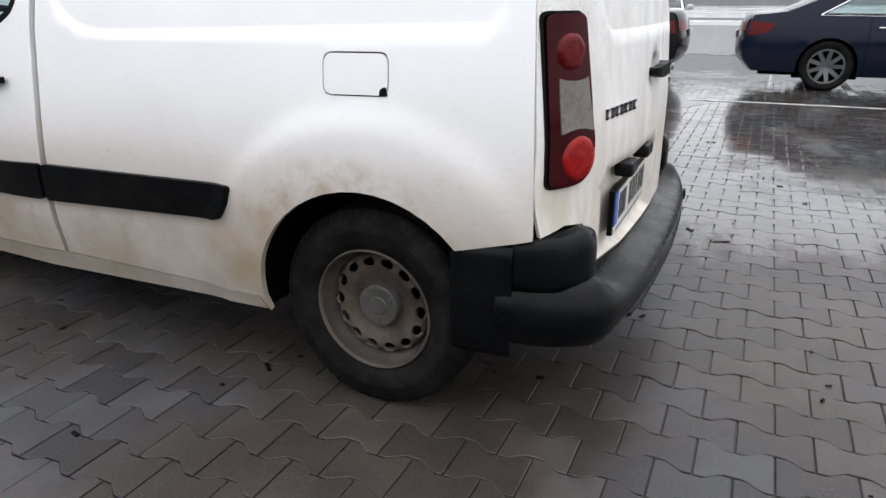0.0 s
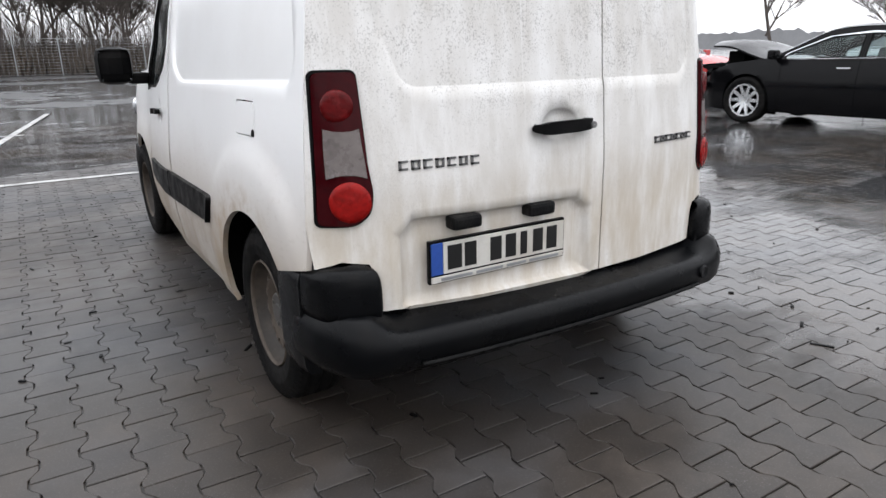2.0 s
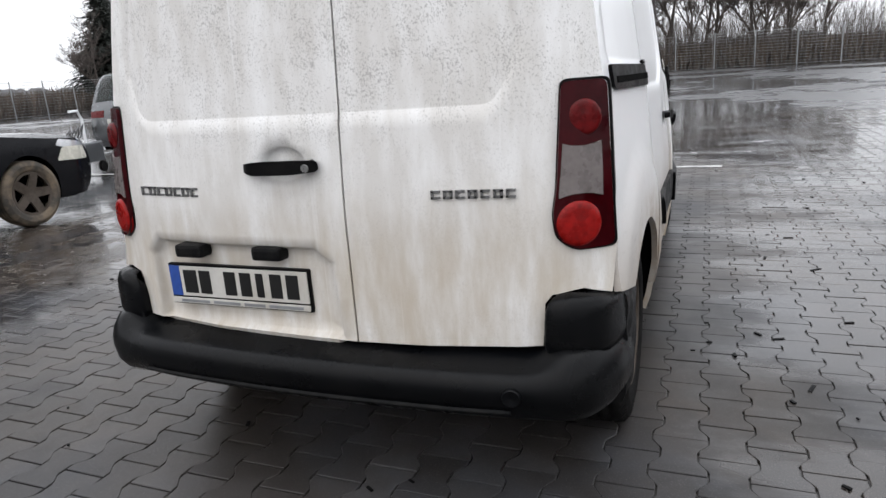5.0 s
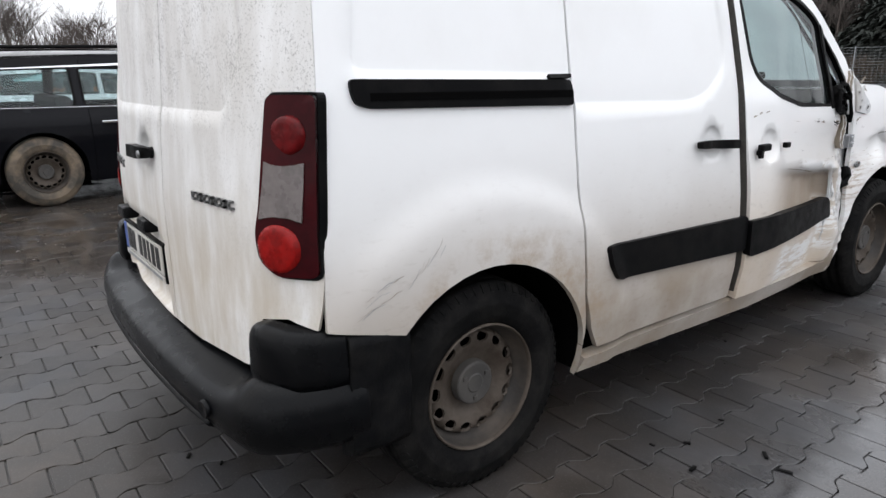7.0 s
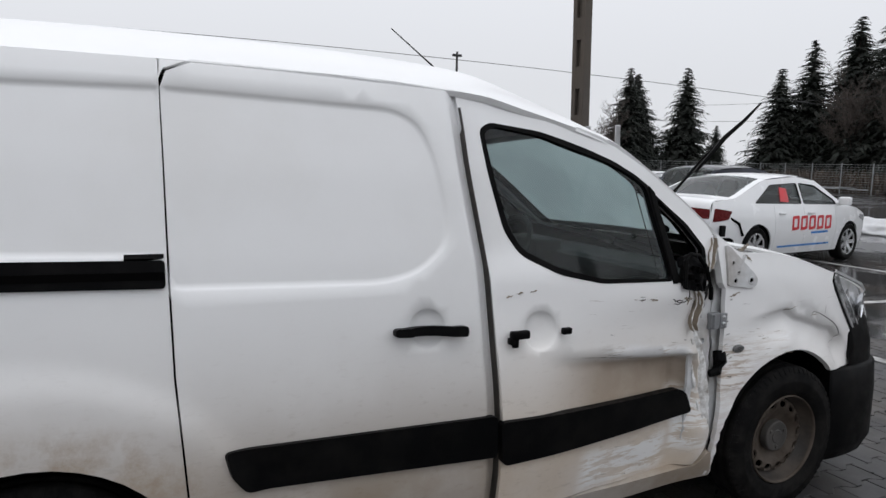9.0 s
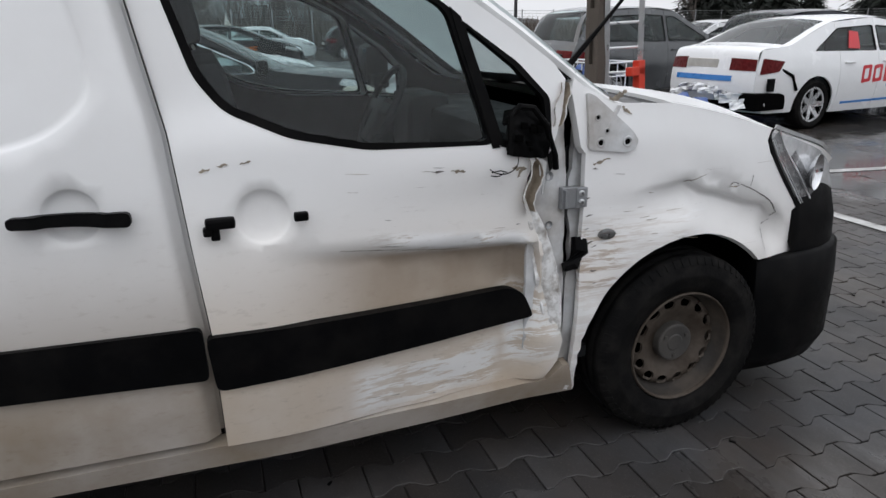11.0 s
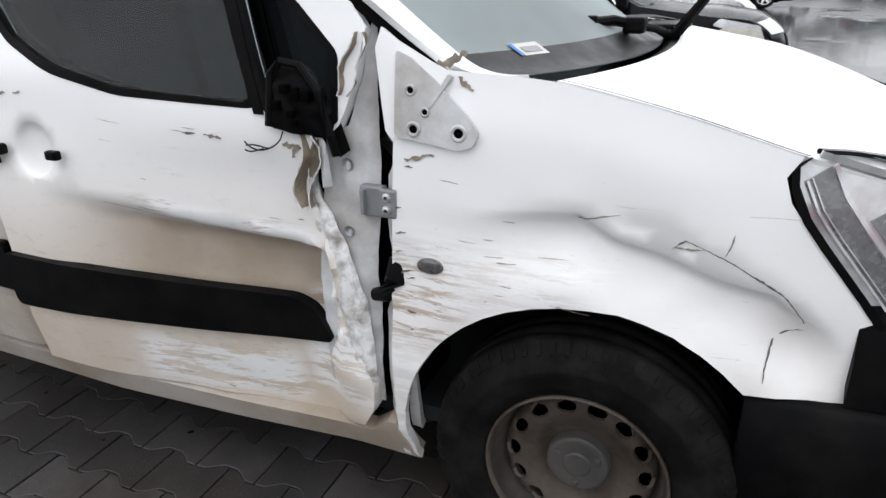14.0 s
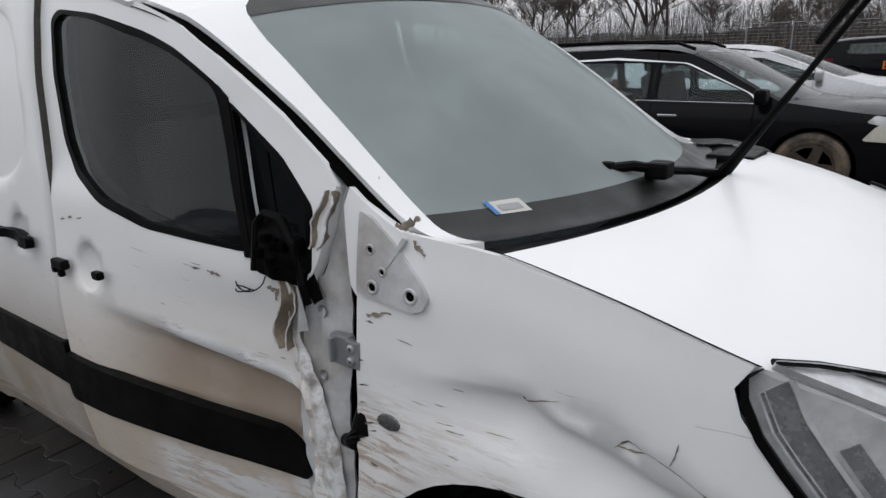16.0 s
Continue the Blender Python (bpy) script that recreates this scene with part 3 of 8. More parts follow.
def loft(stations, k0, k1, s0=-1.0, s1=1.0, ns=16, sub=5, lift=0.0, thick=0.0):
    """Skin over stations (half width, edge y, edge z, middle y, middle z, fall-off power), from station k0 to k1."""
    st = np.array(stations, float)

    def at(k):
        i = min(max(int(k), 0), len(st) - 2)
        t = k - i
        p0, p1, p2, p3 = st[max(i - 1, 0)], st[i], st[i + 1], st[min(i + 2, len(st) - 1)]
        m1, m2 = (p2 - p0) / 2 * 0.8, (p3 - p1) / 2 * 0.8
        return (2 * t**3 - 3 * t**2 + 1) * p1 + (t**3 - 2 * t**2 + t) * m1 + (-2 * t**3 + 3 * t**2) * p2 + (t**3 - t**2) * m2

    n = max(2, int(round((k1 - k0) * sub)) + 1)
    bm = bmesh.new()
    grid = []
    for i in range(n):
        xe, ye, ze, yc, zc, p = at(k0 + (k1 - k0) * i / (n - 1))
        row = []
        kk = k0 + (k1 - k0) * i / (n - 1)
        a, c = s0(kk) if callable(s0) else s0, s1(kk) if callable(s1) else s1
        for j in range(ns + 1):
            s = a + (c - a) * j / ns
            b = abs(s) ** p
            row.append(bm.verts.new((s * xe, yc + (ye - yc) * b, zc + (ze - zc) * b)))
        grid.append(row)
    for r1, r2 in zip(grid, grid[1:]):
        for j in range(ns):
            bm.faces.new((r1[j], r1[j + 1], r2[j + 1], r2[j])).smooth = True
    bm.normal_update()
    if lift:
        for v, nrm in [(v, v.normal.copy()) for v in bm.verts]:
            v.co += nrm * lift
    if thick:
        rim = [e for e in bm.edges if len(e.link_faces) == 1]
        nrm = {v: v.normal.copy() for e in rim for v in e.verts}
        low = {v: bm.verts.new(v.co - thick * n) for v, n in nrm.items()}
        for e in rim:
            lp = e.link_loops[0]
            a, b = lp.vert, lp.link_loop_next.vert
            bm.faces.new((b, a, low[a], low[b]))
            e.smooth = False
    return bm


def lerp(x, xs, ys):
    return float(np.interp(x, xs, ys))


def smooth01(x, a, b):
    t = min(1, max(0, (x - a) / (b - a)))
    return t * t * (3 - 2 * t)


# ---- ground ----
def patch(name, cx, cy, rx, ry, z, material, seed, rough=0.35, n=180, kind="structure", label="", category="", turn=0.0):
    """A flat sheet with an uneven outline."""
    rnd = random.Random(seed)
    ph = [rnd.uniform(0, 6.28) for _ in range(6)]
    bm = bmesh.new()
    vs = []
    ct, st = math.cos(radians(turn)), math.sin(radians(turn))
    for k in range(n):
        t = 2 * math.pi * k / n
        r = 1 + rough * sum(math.sin((j + 2) * t + ph[j]) / (j + 1.5) for j in range(6)) + rough * 0.5 * noise.noise((math.cos(t) * 7, math.sin(t) * 7, seed)) + rough * 0.12 * rnd.uniform(-1, 1)
        r = max(0.25, r)
        u, v = rx * r * math.cos(t), ry * r * math.sin(t)
        vs.append(bm.verts.new((cx + ct * u - st * v, cy + st * u + ct * v, z)))
    bm.faces.new(vs)
    return tagged(part(name, bm, material), label, category, kind=kind)


gb = bmesh.new()
bmesh.ops.create_grid(gb, x_segments=8, y_segments=8, size=1500, matrix=Matrix.Translation((0, 0, -0.012)))
tagged(part("ground", gb, "ground"), "wet grey asphalt yard with shallow puddles", "ground", kind="structure")
bed = bmesh.new()
bmesh.ops.create_grid(bed, x_segments=2, y_segments=2, size=1, matrix=Matrix.Translation((3.2, 4.6, -0.0085)) @ Matrix.Diagonal((6.6, 8.6, 1, 1)))
PAVING = tagged(part("pavement", bed, "joint"), "wet interlocking concrete block paving with dark joints", "paving", kind="structure")

# ---- the white van ----
ZS = [0.15, 0.22, 0.30, 0.45, 0.60, 0.75, 0.95, 1.15, 1.40, 1.55, 1.645, 1.70]
XS = [0.76, 0.815, 0.842, 0.866, 0.870, 0.866, 0.848, 0.828, 0.792, 0.760, 0.733, 0.705]
YS = [-1, 0.25, 0.6, 1.0, 2.2, 2.6, 2.9, 3.14, 3.45, 3.73, 4.0, 4.2, 4.35]
FS = [0.965, 0.965, 0.985, 1, 1, 0.97, 0.935, 0.912, 0.915, 0.890, 0.83, 0.74, 0.58]
EDGE_Y = [0.31, 0.6, 1.1, 1.6, 1.95, 2.10, 2.33, 2.51, 2.665, 2.835, 3.06, 3.15, 3.36, 3.57, 3.77, 4.05, 4.2]
EDGE_Z = [1.66, 1.668, 1.672, 1.668, 1.645, 1.615, 1.572, 1.512, 1.43, 1.325, 1.165, 1.115, 1.105, 1.06, 1.002, 0.92, 0.84]


def body_x(y, z):
    """Half width of the van's body at that length and height."""
    x = lerp(z, ZS, XS) * lerp(y, YS, FS)
    d = math.hypot(y - 0.735, z - 0.315)
    x += 0.014 * smooth01(d, 0.615, 0.545)
    d = math.hypot(y - 3.455, z - 0.315)
    x += 0.012 * smooth01(d, 0.56, 0.42)
    x -= 0.022 * smooth01(y, 2.2, 2.7) * smooth01(z, 0.97, 1.35) * smooth01(y, 3.3, 3.0)
    if y > 2.9:
        x -= 0.010 * smooth01(y, 2.95, 3.3) * smooth01(z, lerp(y, EDGE_Y, EDGE_Z) - 0.11, lerp(y, EDGE_Y, EDGE_Z) + 0.01)
    return x


EMB_R = [(0.355, 1.185), (0.39, 1.45), (0.44, 1.59), (1.056, 1.606), (1.68, 1.588), (1.76, 1.55), (1.806, 1.46), (1.845, 1.28), (1.84, 1.18), (1.74, 1.10), (1.63, 1.075), (1.056, 1.088), (1.05, 1.17)]
EMB_R = rounded(EMB_R, 0.05)
EMB_L = [(0.335, 1.18), (0.37, 1.112), (1.70, 1.083), (1.80, 1.105), (1.895, 1.17), (1.90, 1.28), (1.85, 1.46), (1.78, 1.56), (1.5, 1.60), (0.44, 1.59)]
EMB_L = rounded(EMB_L, 0.05)
EMB_B = rounded([(-0.541, 1.098), (0.551, 1.100), (0.592, 1.16), (0.616, 1.25), (0.600, 1.34), (0.55, 1.62), (-0.55, 1.62), (-0.612, 1.35), (-0.628, 1.275), (-0.580, 1.125)], 0.03)
PLATE_B = [(-0.605, 0.47), (-0.605, 0.70), (-0.565, 0.748), (0.03, 0.745), (0.085, 0.70), (0.10, 0.47)]


def inset(loop, d):
    """The loop moved inwards by d."""
    a = np.array(loop)
    t = np.roll(a, -1, 0) - np.roll(a, 1, 0)
    n = np.c_[-t[:, 1], t[:, 0]] / np.maximum(1e-6, np.hypot(t[:, 0], t[:, 1]))[:, None]
    q = a + n * d
    if not inside(q, loop)[0] and not inside(q, loop)[len(q) // 2]:
        q = a - n * d
    return [tuple(p) for p in q]


def pressed(p, poly, width):
    """How far a point lies inside a pressed field, 0 at its border, 1 past the given width."""
    q = np.array([p])
    if not inside(q, poly)[0]:
        return 0.0
    return smooth01(float(seg_dist(q, poly)[0]), 0, width)


WING_FOLD_Y = [3.03, 3.2, 3.423, 3.488, 3.571, 3.674, 3.757, 3.81, 3.9]
WING_FOLD_Z = [0.84, 0.862, 0.882, 0.842, 0.823, 0.785, 0.770, 0.728, 0.66]


def dent(y, z):
    """Depth by which the struck side is pushed in."""
    if y < 2.05:
        return 0.0
    if y < 3.03:
        crease = lerp(y, [2.15, 2.35, 2.6, 2.89], [0.83, 0.80, 0.765, 0.735])
        deep = lerp(y, [2.15, 2.4, 2.7, 2.86, 2.885, 2.91], [0, 0.030, 0.066, 0.088, 0.072, 0.014])
        d = deep * smooth01(z, crease + 0.010, crease - 0.030) * (0.25 + 0.75 * smooth01(z, 0.44, 0.66))
        d += 0.018 * smooth01(y, 2.25, 2.8) * smooth01(z, 0.99, 0.86) * smooth01(y, 2.93, 2.86)
        d += 0.004 * smooth01(y, 2.2, 2.5) * smooth01(z, 0.50, 0.38) * (0.4 + noise.noise((y * 9, z * 9, 9.0)))
        w = smooth01(y, 2.87, 2.91) * smooth01(z, 0.98, 0.9) * smooth01(z, 0.42, 0.58)
        d += w * (0.016 * noise.noise((y * 24, z * 15, 1.7)) + 0.012 * noise.noise((y * 50, z * 36, 5.1)))
        d += 0.006 * noise.noise((y * 13, z * 16, 8.0)) * smooth01(y, 2.35, 2.6) * smooth01(z, 0.80, 0.70)
        return d
    ridge = lerp(y, WING_FOLD_Y, WING_FOLD_Z)
    crown = lerp(y, [3.40, 3.497, 3.583, 3.632, 3.689, 3.775, 3.82], [0.878, 0.886, 0.869, 0.844, 0.820, 0.771, 0.72])
    w = smooth01(y, 3.16, 3.46) * smooth01(y, 3.88, 3.80)
    sharp = lerp(y, [3.1, 3.4, 3.5], [0.060, 0.022, 0.014])
    d = w * 0.030 * smooth01(z, ridge + 0.003, ridge - sharp) * smooth01(z, ridge - 0.17, ridge - 0.06)
    d += 0.006 * smooth01(y, 3.44, 3.50) * smooth01(y, 3.84, 3.79) * smooth01(z, crown + 0.003, crown - 0.006) * smooth01(z, ridge - 0.10, ridge)
    d += 0.012 * smooth01(y, 3.70, 3.80) * smooth01(y, 3.90, 3.82) * smooth01(abs(z - 0.66), 0.07, 0.01)
    d += 0.004 * smooth01(y, 3.35, 3.5) * smooth01(y, 3.75, 3.6) * smooth01(z, ridge, ridge - 0.03) * noise.noise((y * 24, z * 20, 6.0))
    d += 0.010 * smooth01(y, 3.28, 3.05) * smooth01(z, 0.86, 0.72) * (0.6 + noise.noise((y * 12, z * 42, 2.0)))
    d += 0.004 * noise.noise((y * 9, z * 11, 3.0)) * smooth01(z, 1.0, 0.9)
    return d


CUPS = {1: [(1.762, 0.944, 0.060), (2.160, 0.905, 0.066)], -1: [(2.262, 0.930, 0.060)]}


def cup_lines(s, i):
    cy, cz, r = CUPS[s][i]
    return [arc(cy, cz, r * k, 0, 350, n) for k, n in ((1.02, 30), (0.93, 28), (0.84, 26), (0.5, 12))]


def side(s, out=0.0):
    emb = EMB_R if s > 0 else EMB_L

    def f(y, z):
        x = body_x(y, z) + out
        if 0.3 < y < 1.95 and z > 1.05:
            x -= 0.010 * pressed((y, z), emb, 0.014)
        for cy, cz, r in CUPS[s]:
            d = math.hypot(y - cy, z - cz)
            x -= 0.014 * smooth01(d, r, r * 0.84) + 0.008 * smooth01(d, r * 0.84, 0.0)
        if s > 0:
            x -= dent(y, z)
        return (s * x, y, z)

    return f


def door_side(s, out=0.0):
    """The struck front door: a little proud low down, drawn in round the window."""
    base = side(s, out)

    def f(y, z):
        x, y, z = base(y, z)
        if s > 0:
            x += 0.010 * smooth01(y, 2.5, 2.02) * smooth01(z, 1.0, 0.8) - 0.020 * smooth01(z, 1.06, 1.18) * smooth01(y, 2.65, 2.35)
        return (x, y, z)

    return f


def slider_side(out):
    """The sliding door, turned in along its front edge."""
    base = side(1, out)

    def f(y, z):
        x, y, z = base(y, z)
        edge = lerp(z, [0.33, 0.63, 0.85, 1.1, 1.41, 1.65], [2.006, 2.001, 1.981, 1.963, 1.909, 1.887])
        return (x - 0.030 * smooth01(y, edge - 0.040, edge - 0.004), y, z)

    return f


def back_y(x, z):
    xn = abs(x) * 0.838 / body_x(0.25, z)
    return lerp(xn, [0, 0.34, 0.6, 0.70, 0.77, 0.81, 0.838], [0.090, 0.096, 0.130, 0.162, 0.195, 0.224, 0.25]) + 0.075 * max(0, z - 0.85) + 1.2 * max(0, z - 1.6) ** 2


def back(out=0.0):
    def f(x, z):
        y = back_y(x, z) - out
        y += 0.006 * pressed((x, z), EMB_B, 0.006) + 0.030 * pressed((x, z), PLATE_B, 0.018)
        y += 0.022 * smooth01(math.hypot((x + 0.043) / 0.075, (z - 0.975) / 0.05), 1.0, 0.84)
        return (x, y, z)

    return f


def arc(cy, cz, r, a0, a1, n=18):
    return [(cy + r * math.cos(radians(a0 + (a1 - a0) * i / n)), cz + r * math.sin(radians(a0 + (a1 - a0) * i / n))) for i in range(n + 1)]


def edge_line(y0, y1, off=0.0, n=14):
    return [(y, lerp(y, EDGE_Y, EDGE_Z) - off) for y in np.linspace(y0, y1, n).tolist()]


van = thing("delivery_van", "white panel van, grimy flanks, crushed front door, on wet paving", "van")

ARCH_R = arc(0.735, 0.312, 0.378, -10, 139)
ARCH_F = arc(3.455, 0.315, 0.388, 43, 183)
LAMP_B = [(0.712, 1.150), (0.810, 1.150), (0.832, 0.742), (0.745, 0.742), (0.703, 0.775), (0.694, 0.83), (0.703, 0.90)]


for s in (1, -1):
    hurt = s > 0
    # rear quarter
    rear_edge = [(0.243, 0.612), (0.25, 0.742), (0.273, 1.15), (0.292, 1.4), (0.31, 1.655)]
    if s > 0:
        front_edge = [(1.050, 1.668), (1.0585, 1.1), (1.0655, 0.87), (1.0925, 0.53), (1.112, 0.40)]
        ql = front_edge + ARCH_R + rear_edge + edge_line(0.32, 1.04, 0.0, 8)
        emb_lines = [EMB_R]
    else:
        front_edge = [(1.885, 1.648), (1.93, 1.41), (1.985, 1.1), (2.004, 0.85), (2.02, 0.63), (2.035, 0.31), (1.13, 0.30)]
        ql = front_edge + ARCH_R + rear_edge + edge_line(0.32, 1.88, 0.0, 14)
        emb_lines = [EMB_L]
    crease_lines = [(lambda q: q + q[:1])(inset(e, d)) for e in emb_lines for d in (0.0, 0.007, 0.014, 0.022)]
    holes = []
    if s < 0:
        holes = [rounded([(0.648, 0.945), (0.848, 0.942), (0.848, 1.056), (0.648, 1.058)], 0.03)]
    q = part("rear_quarter_panel", sheet(ql, side(s), holes, 0.035, crease_lines, 0.02, s < 0), "van", van)
    if s < 0:
        flap = part("fuel_flap", sheet(rounded([(0.652, 0.949), (0.844, 0.946), (0.844, 1.052), (0.652, 1.054)], 0.028), side(s, 0.001), (), 0.03, (), 0.012, True), "van", van)
        part("flap_notch", sheet(rounded([(0.650, 0.947), (0.676, 0.947), (0.672, 0.966), (0.656, 0.972)], 0.006), side(s, 0.003), (), 0.01, (), 0.003, True), "trim", flap)
    else:
        rail = [(0.350, 1.182), (1.052, 1.170), (1.052, 1.100), (0.40, 1.115), (0.362, 1.125), (0.352, 1.150)]
        part("slide_rail", sheet(rounded(rail, 0.012), side(s, 0.010), (), 0.03, (), 0.02), "trim", q)
        # flat dark sheet on the rail, the slot's inner shade painted
        part("rail_slot", sheet([(0.40, 1.150), (1.050, 1.142), (1.050, 1.122), (0.40, 1.132)], side(s, 0.012), (), 0.03, (), 0.004), "dark", q)
        part("rail_lip", sheet([(0.96, 1.186), (1.050, 1.186), (1.050, 1.176), (0.96, 1.176)], side(s, 0.016), (), 0.03, (), 0.01), "trim", q)
        # sliding door
        sl = [(1.054, 1.60), (1.068, 1.640), (1.13, 1.668), (1.36, 1.664), (1.886, 1.647), (1.908, 1.41), (1.962, 1.1), (1.980, 0.85), (2.000, 0.63), (2.005, 0.33), (1.18, 0.335), (1.135, 0.41), (1.098, 0.53), (1.071, 0.87), (1.064, 1.1)]
        sd = part("sliding_door", sheet(sl, slider_side(0.004), (), 0.035, crease_lines + cup_lines(1, 0) + [[(y - d, z) for y, z in ((2.004, 0.36), (2.001, 0.63), (1.981, 0.85), (1.963, 1.1), (1.909, 1.41), (1.892, 1.60))] for d in (0.044, 0.030, 0.020, 0.010, 0.004)], 0.02), "van", van, "grimy white sliding door")
        part("upper_frame", sheet(edge_line(1.055, 1.893, 0.001, 10) + [(1.884, 1.653), (1.36, 1.673), (1.13, 1.677), (1.062, 1.648), (1.05, 1.62)], side(s), (), 0.03, (), 0.01), "van", van)
        strip = [(1.182, 0.672), (1.994, 0.655), (1.998, 0.520), (1.235, 0.556), (1.20, 0.60)]
        part("rub_strip", sheet(rounded(strip, 0.018), side(s, 0.020), (), 0.03, (), 0.022), "trim", sd, "scuffed black rub strip")
        # added dark strip: the shaded rear edge of the front door, as colour
        edge_shade_bm, last = bmesh.new(), None
        for z in np.linspace(0.34, 1.60, 24).tolist():
            ye = lerp(z, [0.31, 0.63, 0.85, 1.1, 1.41, 1.64], [2.018, 2.016, 1.996, 1.976, 1.921, 1.901]) - 0.003
            cur = [edge_shade_bm.verts.new((body_x(ye, z) + o, ye, z)) for o in (-0.040, 0.0005)]
            if last:
                edge_shade_bm.faces.new((last[0], last[1], cur[1], cur[0]))
            last = cur
        bmesh.ops.solidify(edge_shade_bm, geom=edge_shade_bm.faces[:], thickness=0.002)
        part("door_edge_shade", edge_shade_bm, "scuff_shade", van, "dark strip painted as shade on the rear edge of the front door")
        gap = [(1.862, 1.652), (1.880, 1.60), (1.900, 1.41), (1.955, 1.1), (1.973, 0.85), (1.993, 0.63), (1.998, 0.34)]
        part("door_jamb", sheet(gap + [(y + 0.040, z) for y, z in gap[::-1]], side(s, -0.034), (), 0.03, (), 0.01), "van", van, "grimy white door jamb in the gap")
        hd = part("handle", sheet(rounded([(1.648, 0.958), (1.882, 0.950), (1.882, 0.918), (1.648, 0.934)], 0.013), side(s, 0.040), (), 0.02, (), 0.024), "trim", sd)
    # front door
    dl = edge_line(1.895, 2.965, 0.004, 18) + [(3.01, 1.16), (3.02, 1.0), (3.008, 0.85), (3.018, 0.52), (3.015, 0.38), (2.97, 0.285), (2.012, 0.31), (2.010, 0.63), (1.990, 0.85), (1.970, 1.1), (1.915, 1.41)]
    if s > 0:
        ragged = [(3.0, 1.185), (2.985, 1.10), (2.965, 1.04), (2.94, 0.985), (2.892, 0.972), (2.874, 0.93), (2.870, 0.87), (2.888, 0.82), (2.904, 0.765), (2.914, 0.70), (2.922, 0.63), (2.935, 0.57), (2.950, 0.51), (2.985, 0.47), (3.002, 0.42), (2.992, 0.35), (2.955, 0.285)]
        dl = dl[:18] + ragged + [(y + 0.006, z) for y, z in dl[24:]]
    if s < 0:
        dl = [(y + 0.04 if y < 2.2 else y, z) for y, z in dl]
    wmain = rounded([(1.972, 1.535), (2.01, 1.558), (2.19, 1.537), (2.28, 1.515), (2.40, 1.484), (2.505, 1.450), (2.60, 1.405), (2.668, 1.365), (2.768, 1.03), (2.42, 1.045), (2.24, 1.085), (2.10, 1.15), (2.045, 1.225), (1.995, 1.40)], 0.03)
    wq = rounded([(2.696, 1.338), (2.85, 1.230), (2.940, 1.140), (2.945, 1.01), (2.788, 1.025)], 0.015)
    dlines = [[(2.15, 0.84), (2.35, 0.81), (2.6, 0.775), (2.89, 0.745)], [(2.15, 0.82), (2.35, 0.79), (2.6, 0.755), (2.89, 0.725)], [(2.15, 0.80), (2.35, 0.77), (2.6, 0.735), (2.89, 0.705)], [(2.872, 0.4), (2.872, 0.9)], [(2.86, 0.3), (2.86, 1.0)], [(2.89, 0.3), (2.89, 1.0)], [(2.92, 0.3), (2.92, 1.0)], [(2.95, 0.3), (2.95, 1.0)], [(2.98, 0.3), (2.98, 0.98)]]
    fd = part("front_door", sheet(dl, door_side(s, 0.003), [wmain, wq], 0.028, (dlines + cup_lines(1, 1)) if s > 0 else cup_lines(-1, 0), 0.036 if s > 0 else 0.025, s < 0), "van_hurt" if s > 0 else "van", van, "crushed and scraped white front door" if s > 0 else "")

    def ring(loop, w):
        a = np.array(loop)
        c = a.mean(0)
        return [tuple(c + (p - c) * (1 - w / max(0.05, np.hypot(*(p - c))))) for p in a]

    part("window_seal", sheet([tuple(p) for p in ring(wmain, -0.006)], door_side(s, 0.004), [ring(wmain, 0.014)], 0.03, (), 0.02, s < 0), "trim", fd)
    part("window", sheet(wmain, door_side(s, -0.006), (), 0.05, (), 0.0, s < 0), "glass", fd)
    part("quarter_seal", sheet(ring(wq, -0.006), side(s, 0.005), [ring(wq, 0.014)], 0.03, (), 0.02, s < 0), "trim", fd)
    if s < 0:
        part("quarter_window", sheet(wq, side(s, -0.006), (), 0.05, (), 0.0, True), "glass", fd)
    part("seal_bar", sheet([(2.664, 1.372), (2.694, 1.348), (2.786, 1.018), (2.764, 1.018)], side(s, 0.007), (), 0.03, (), 0.02, s < 0), "trim", fd)
    st = [(2.0, 0.636), (2.82, 0.618), (2.865, 0.595), (2.905, 0.512), (2.012, 0.492)]
    if s < 0:
        st = [(2.046, 0.650), (2.82, 0.618), (2.865, 0.595), (2.905, 0.512), (2.05, 0.520)]
        part("rub_strip", sheet(rounded([(1.182, 0.665), (2.030, 0.650), (2.034, 0.520), (1.235, 0.552), (1.20, 0.60)], 0.018), side(s, 0.020), (), 0.03, (), 0.022, True), "trim", q)
    # the strip keeps its own straight line over the dent
    part("rub_strip", sheet(rounded(st, 0.022), (lambda y, z, s=s: (s * (body_x(y, z) + 0.020 + ((0.012 * smooth01(y, 2.5, 2.02) - 0.03 * smooth01(y, 2.3, 2.9)) if s > 0 else 0)), y, z)), (), 0.03, (), 0.03, s < 0), "trim", fd)
    if s < 0:
        part("handle", sheet(rounded([(2.150, 0.945), (2.372, 0.938), (2.372, 0.908), (2.150, 0.922)], 0.013), side(s, 0.040), (), 0.02, (), 0.024, True), "trim", fd)
    else:
        hb = box((0.872, 2.030, 0.893), (0.896, 2.096, 0.920), 0.008)
        box_into(hb, (0.872, 2.040, 0.866), (0.888, 2.060, 0.900), 0.005)
        box_into(hb, (0.872, 2.024, 0.878), (0.894, 2.044, 0.900), 0.006)
        part("broken_handle_socket", hb, "trim", fd, "snapped black handle socket")
        part("broken_handle_pivot", box((0.866, 2.228, 0.892), (0.886, 2.262, 0.914), 0.006), "trim", fd)
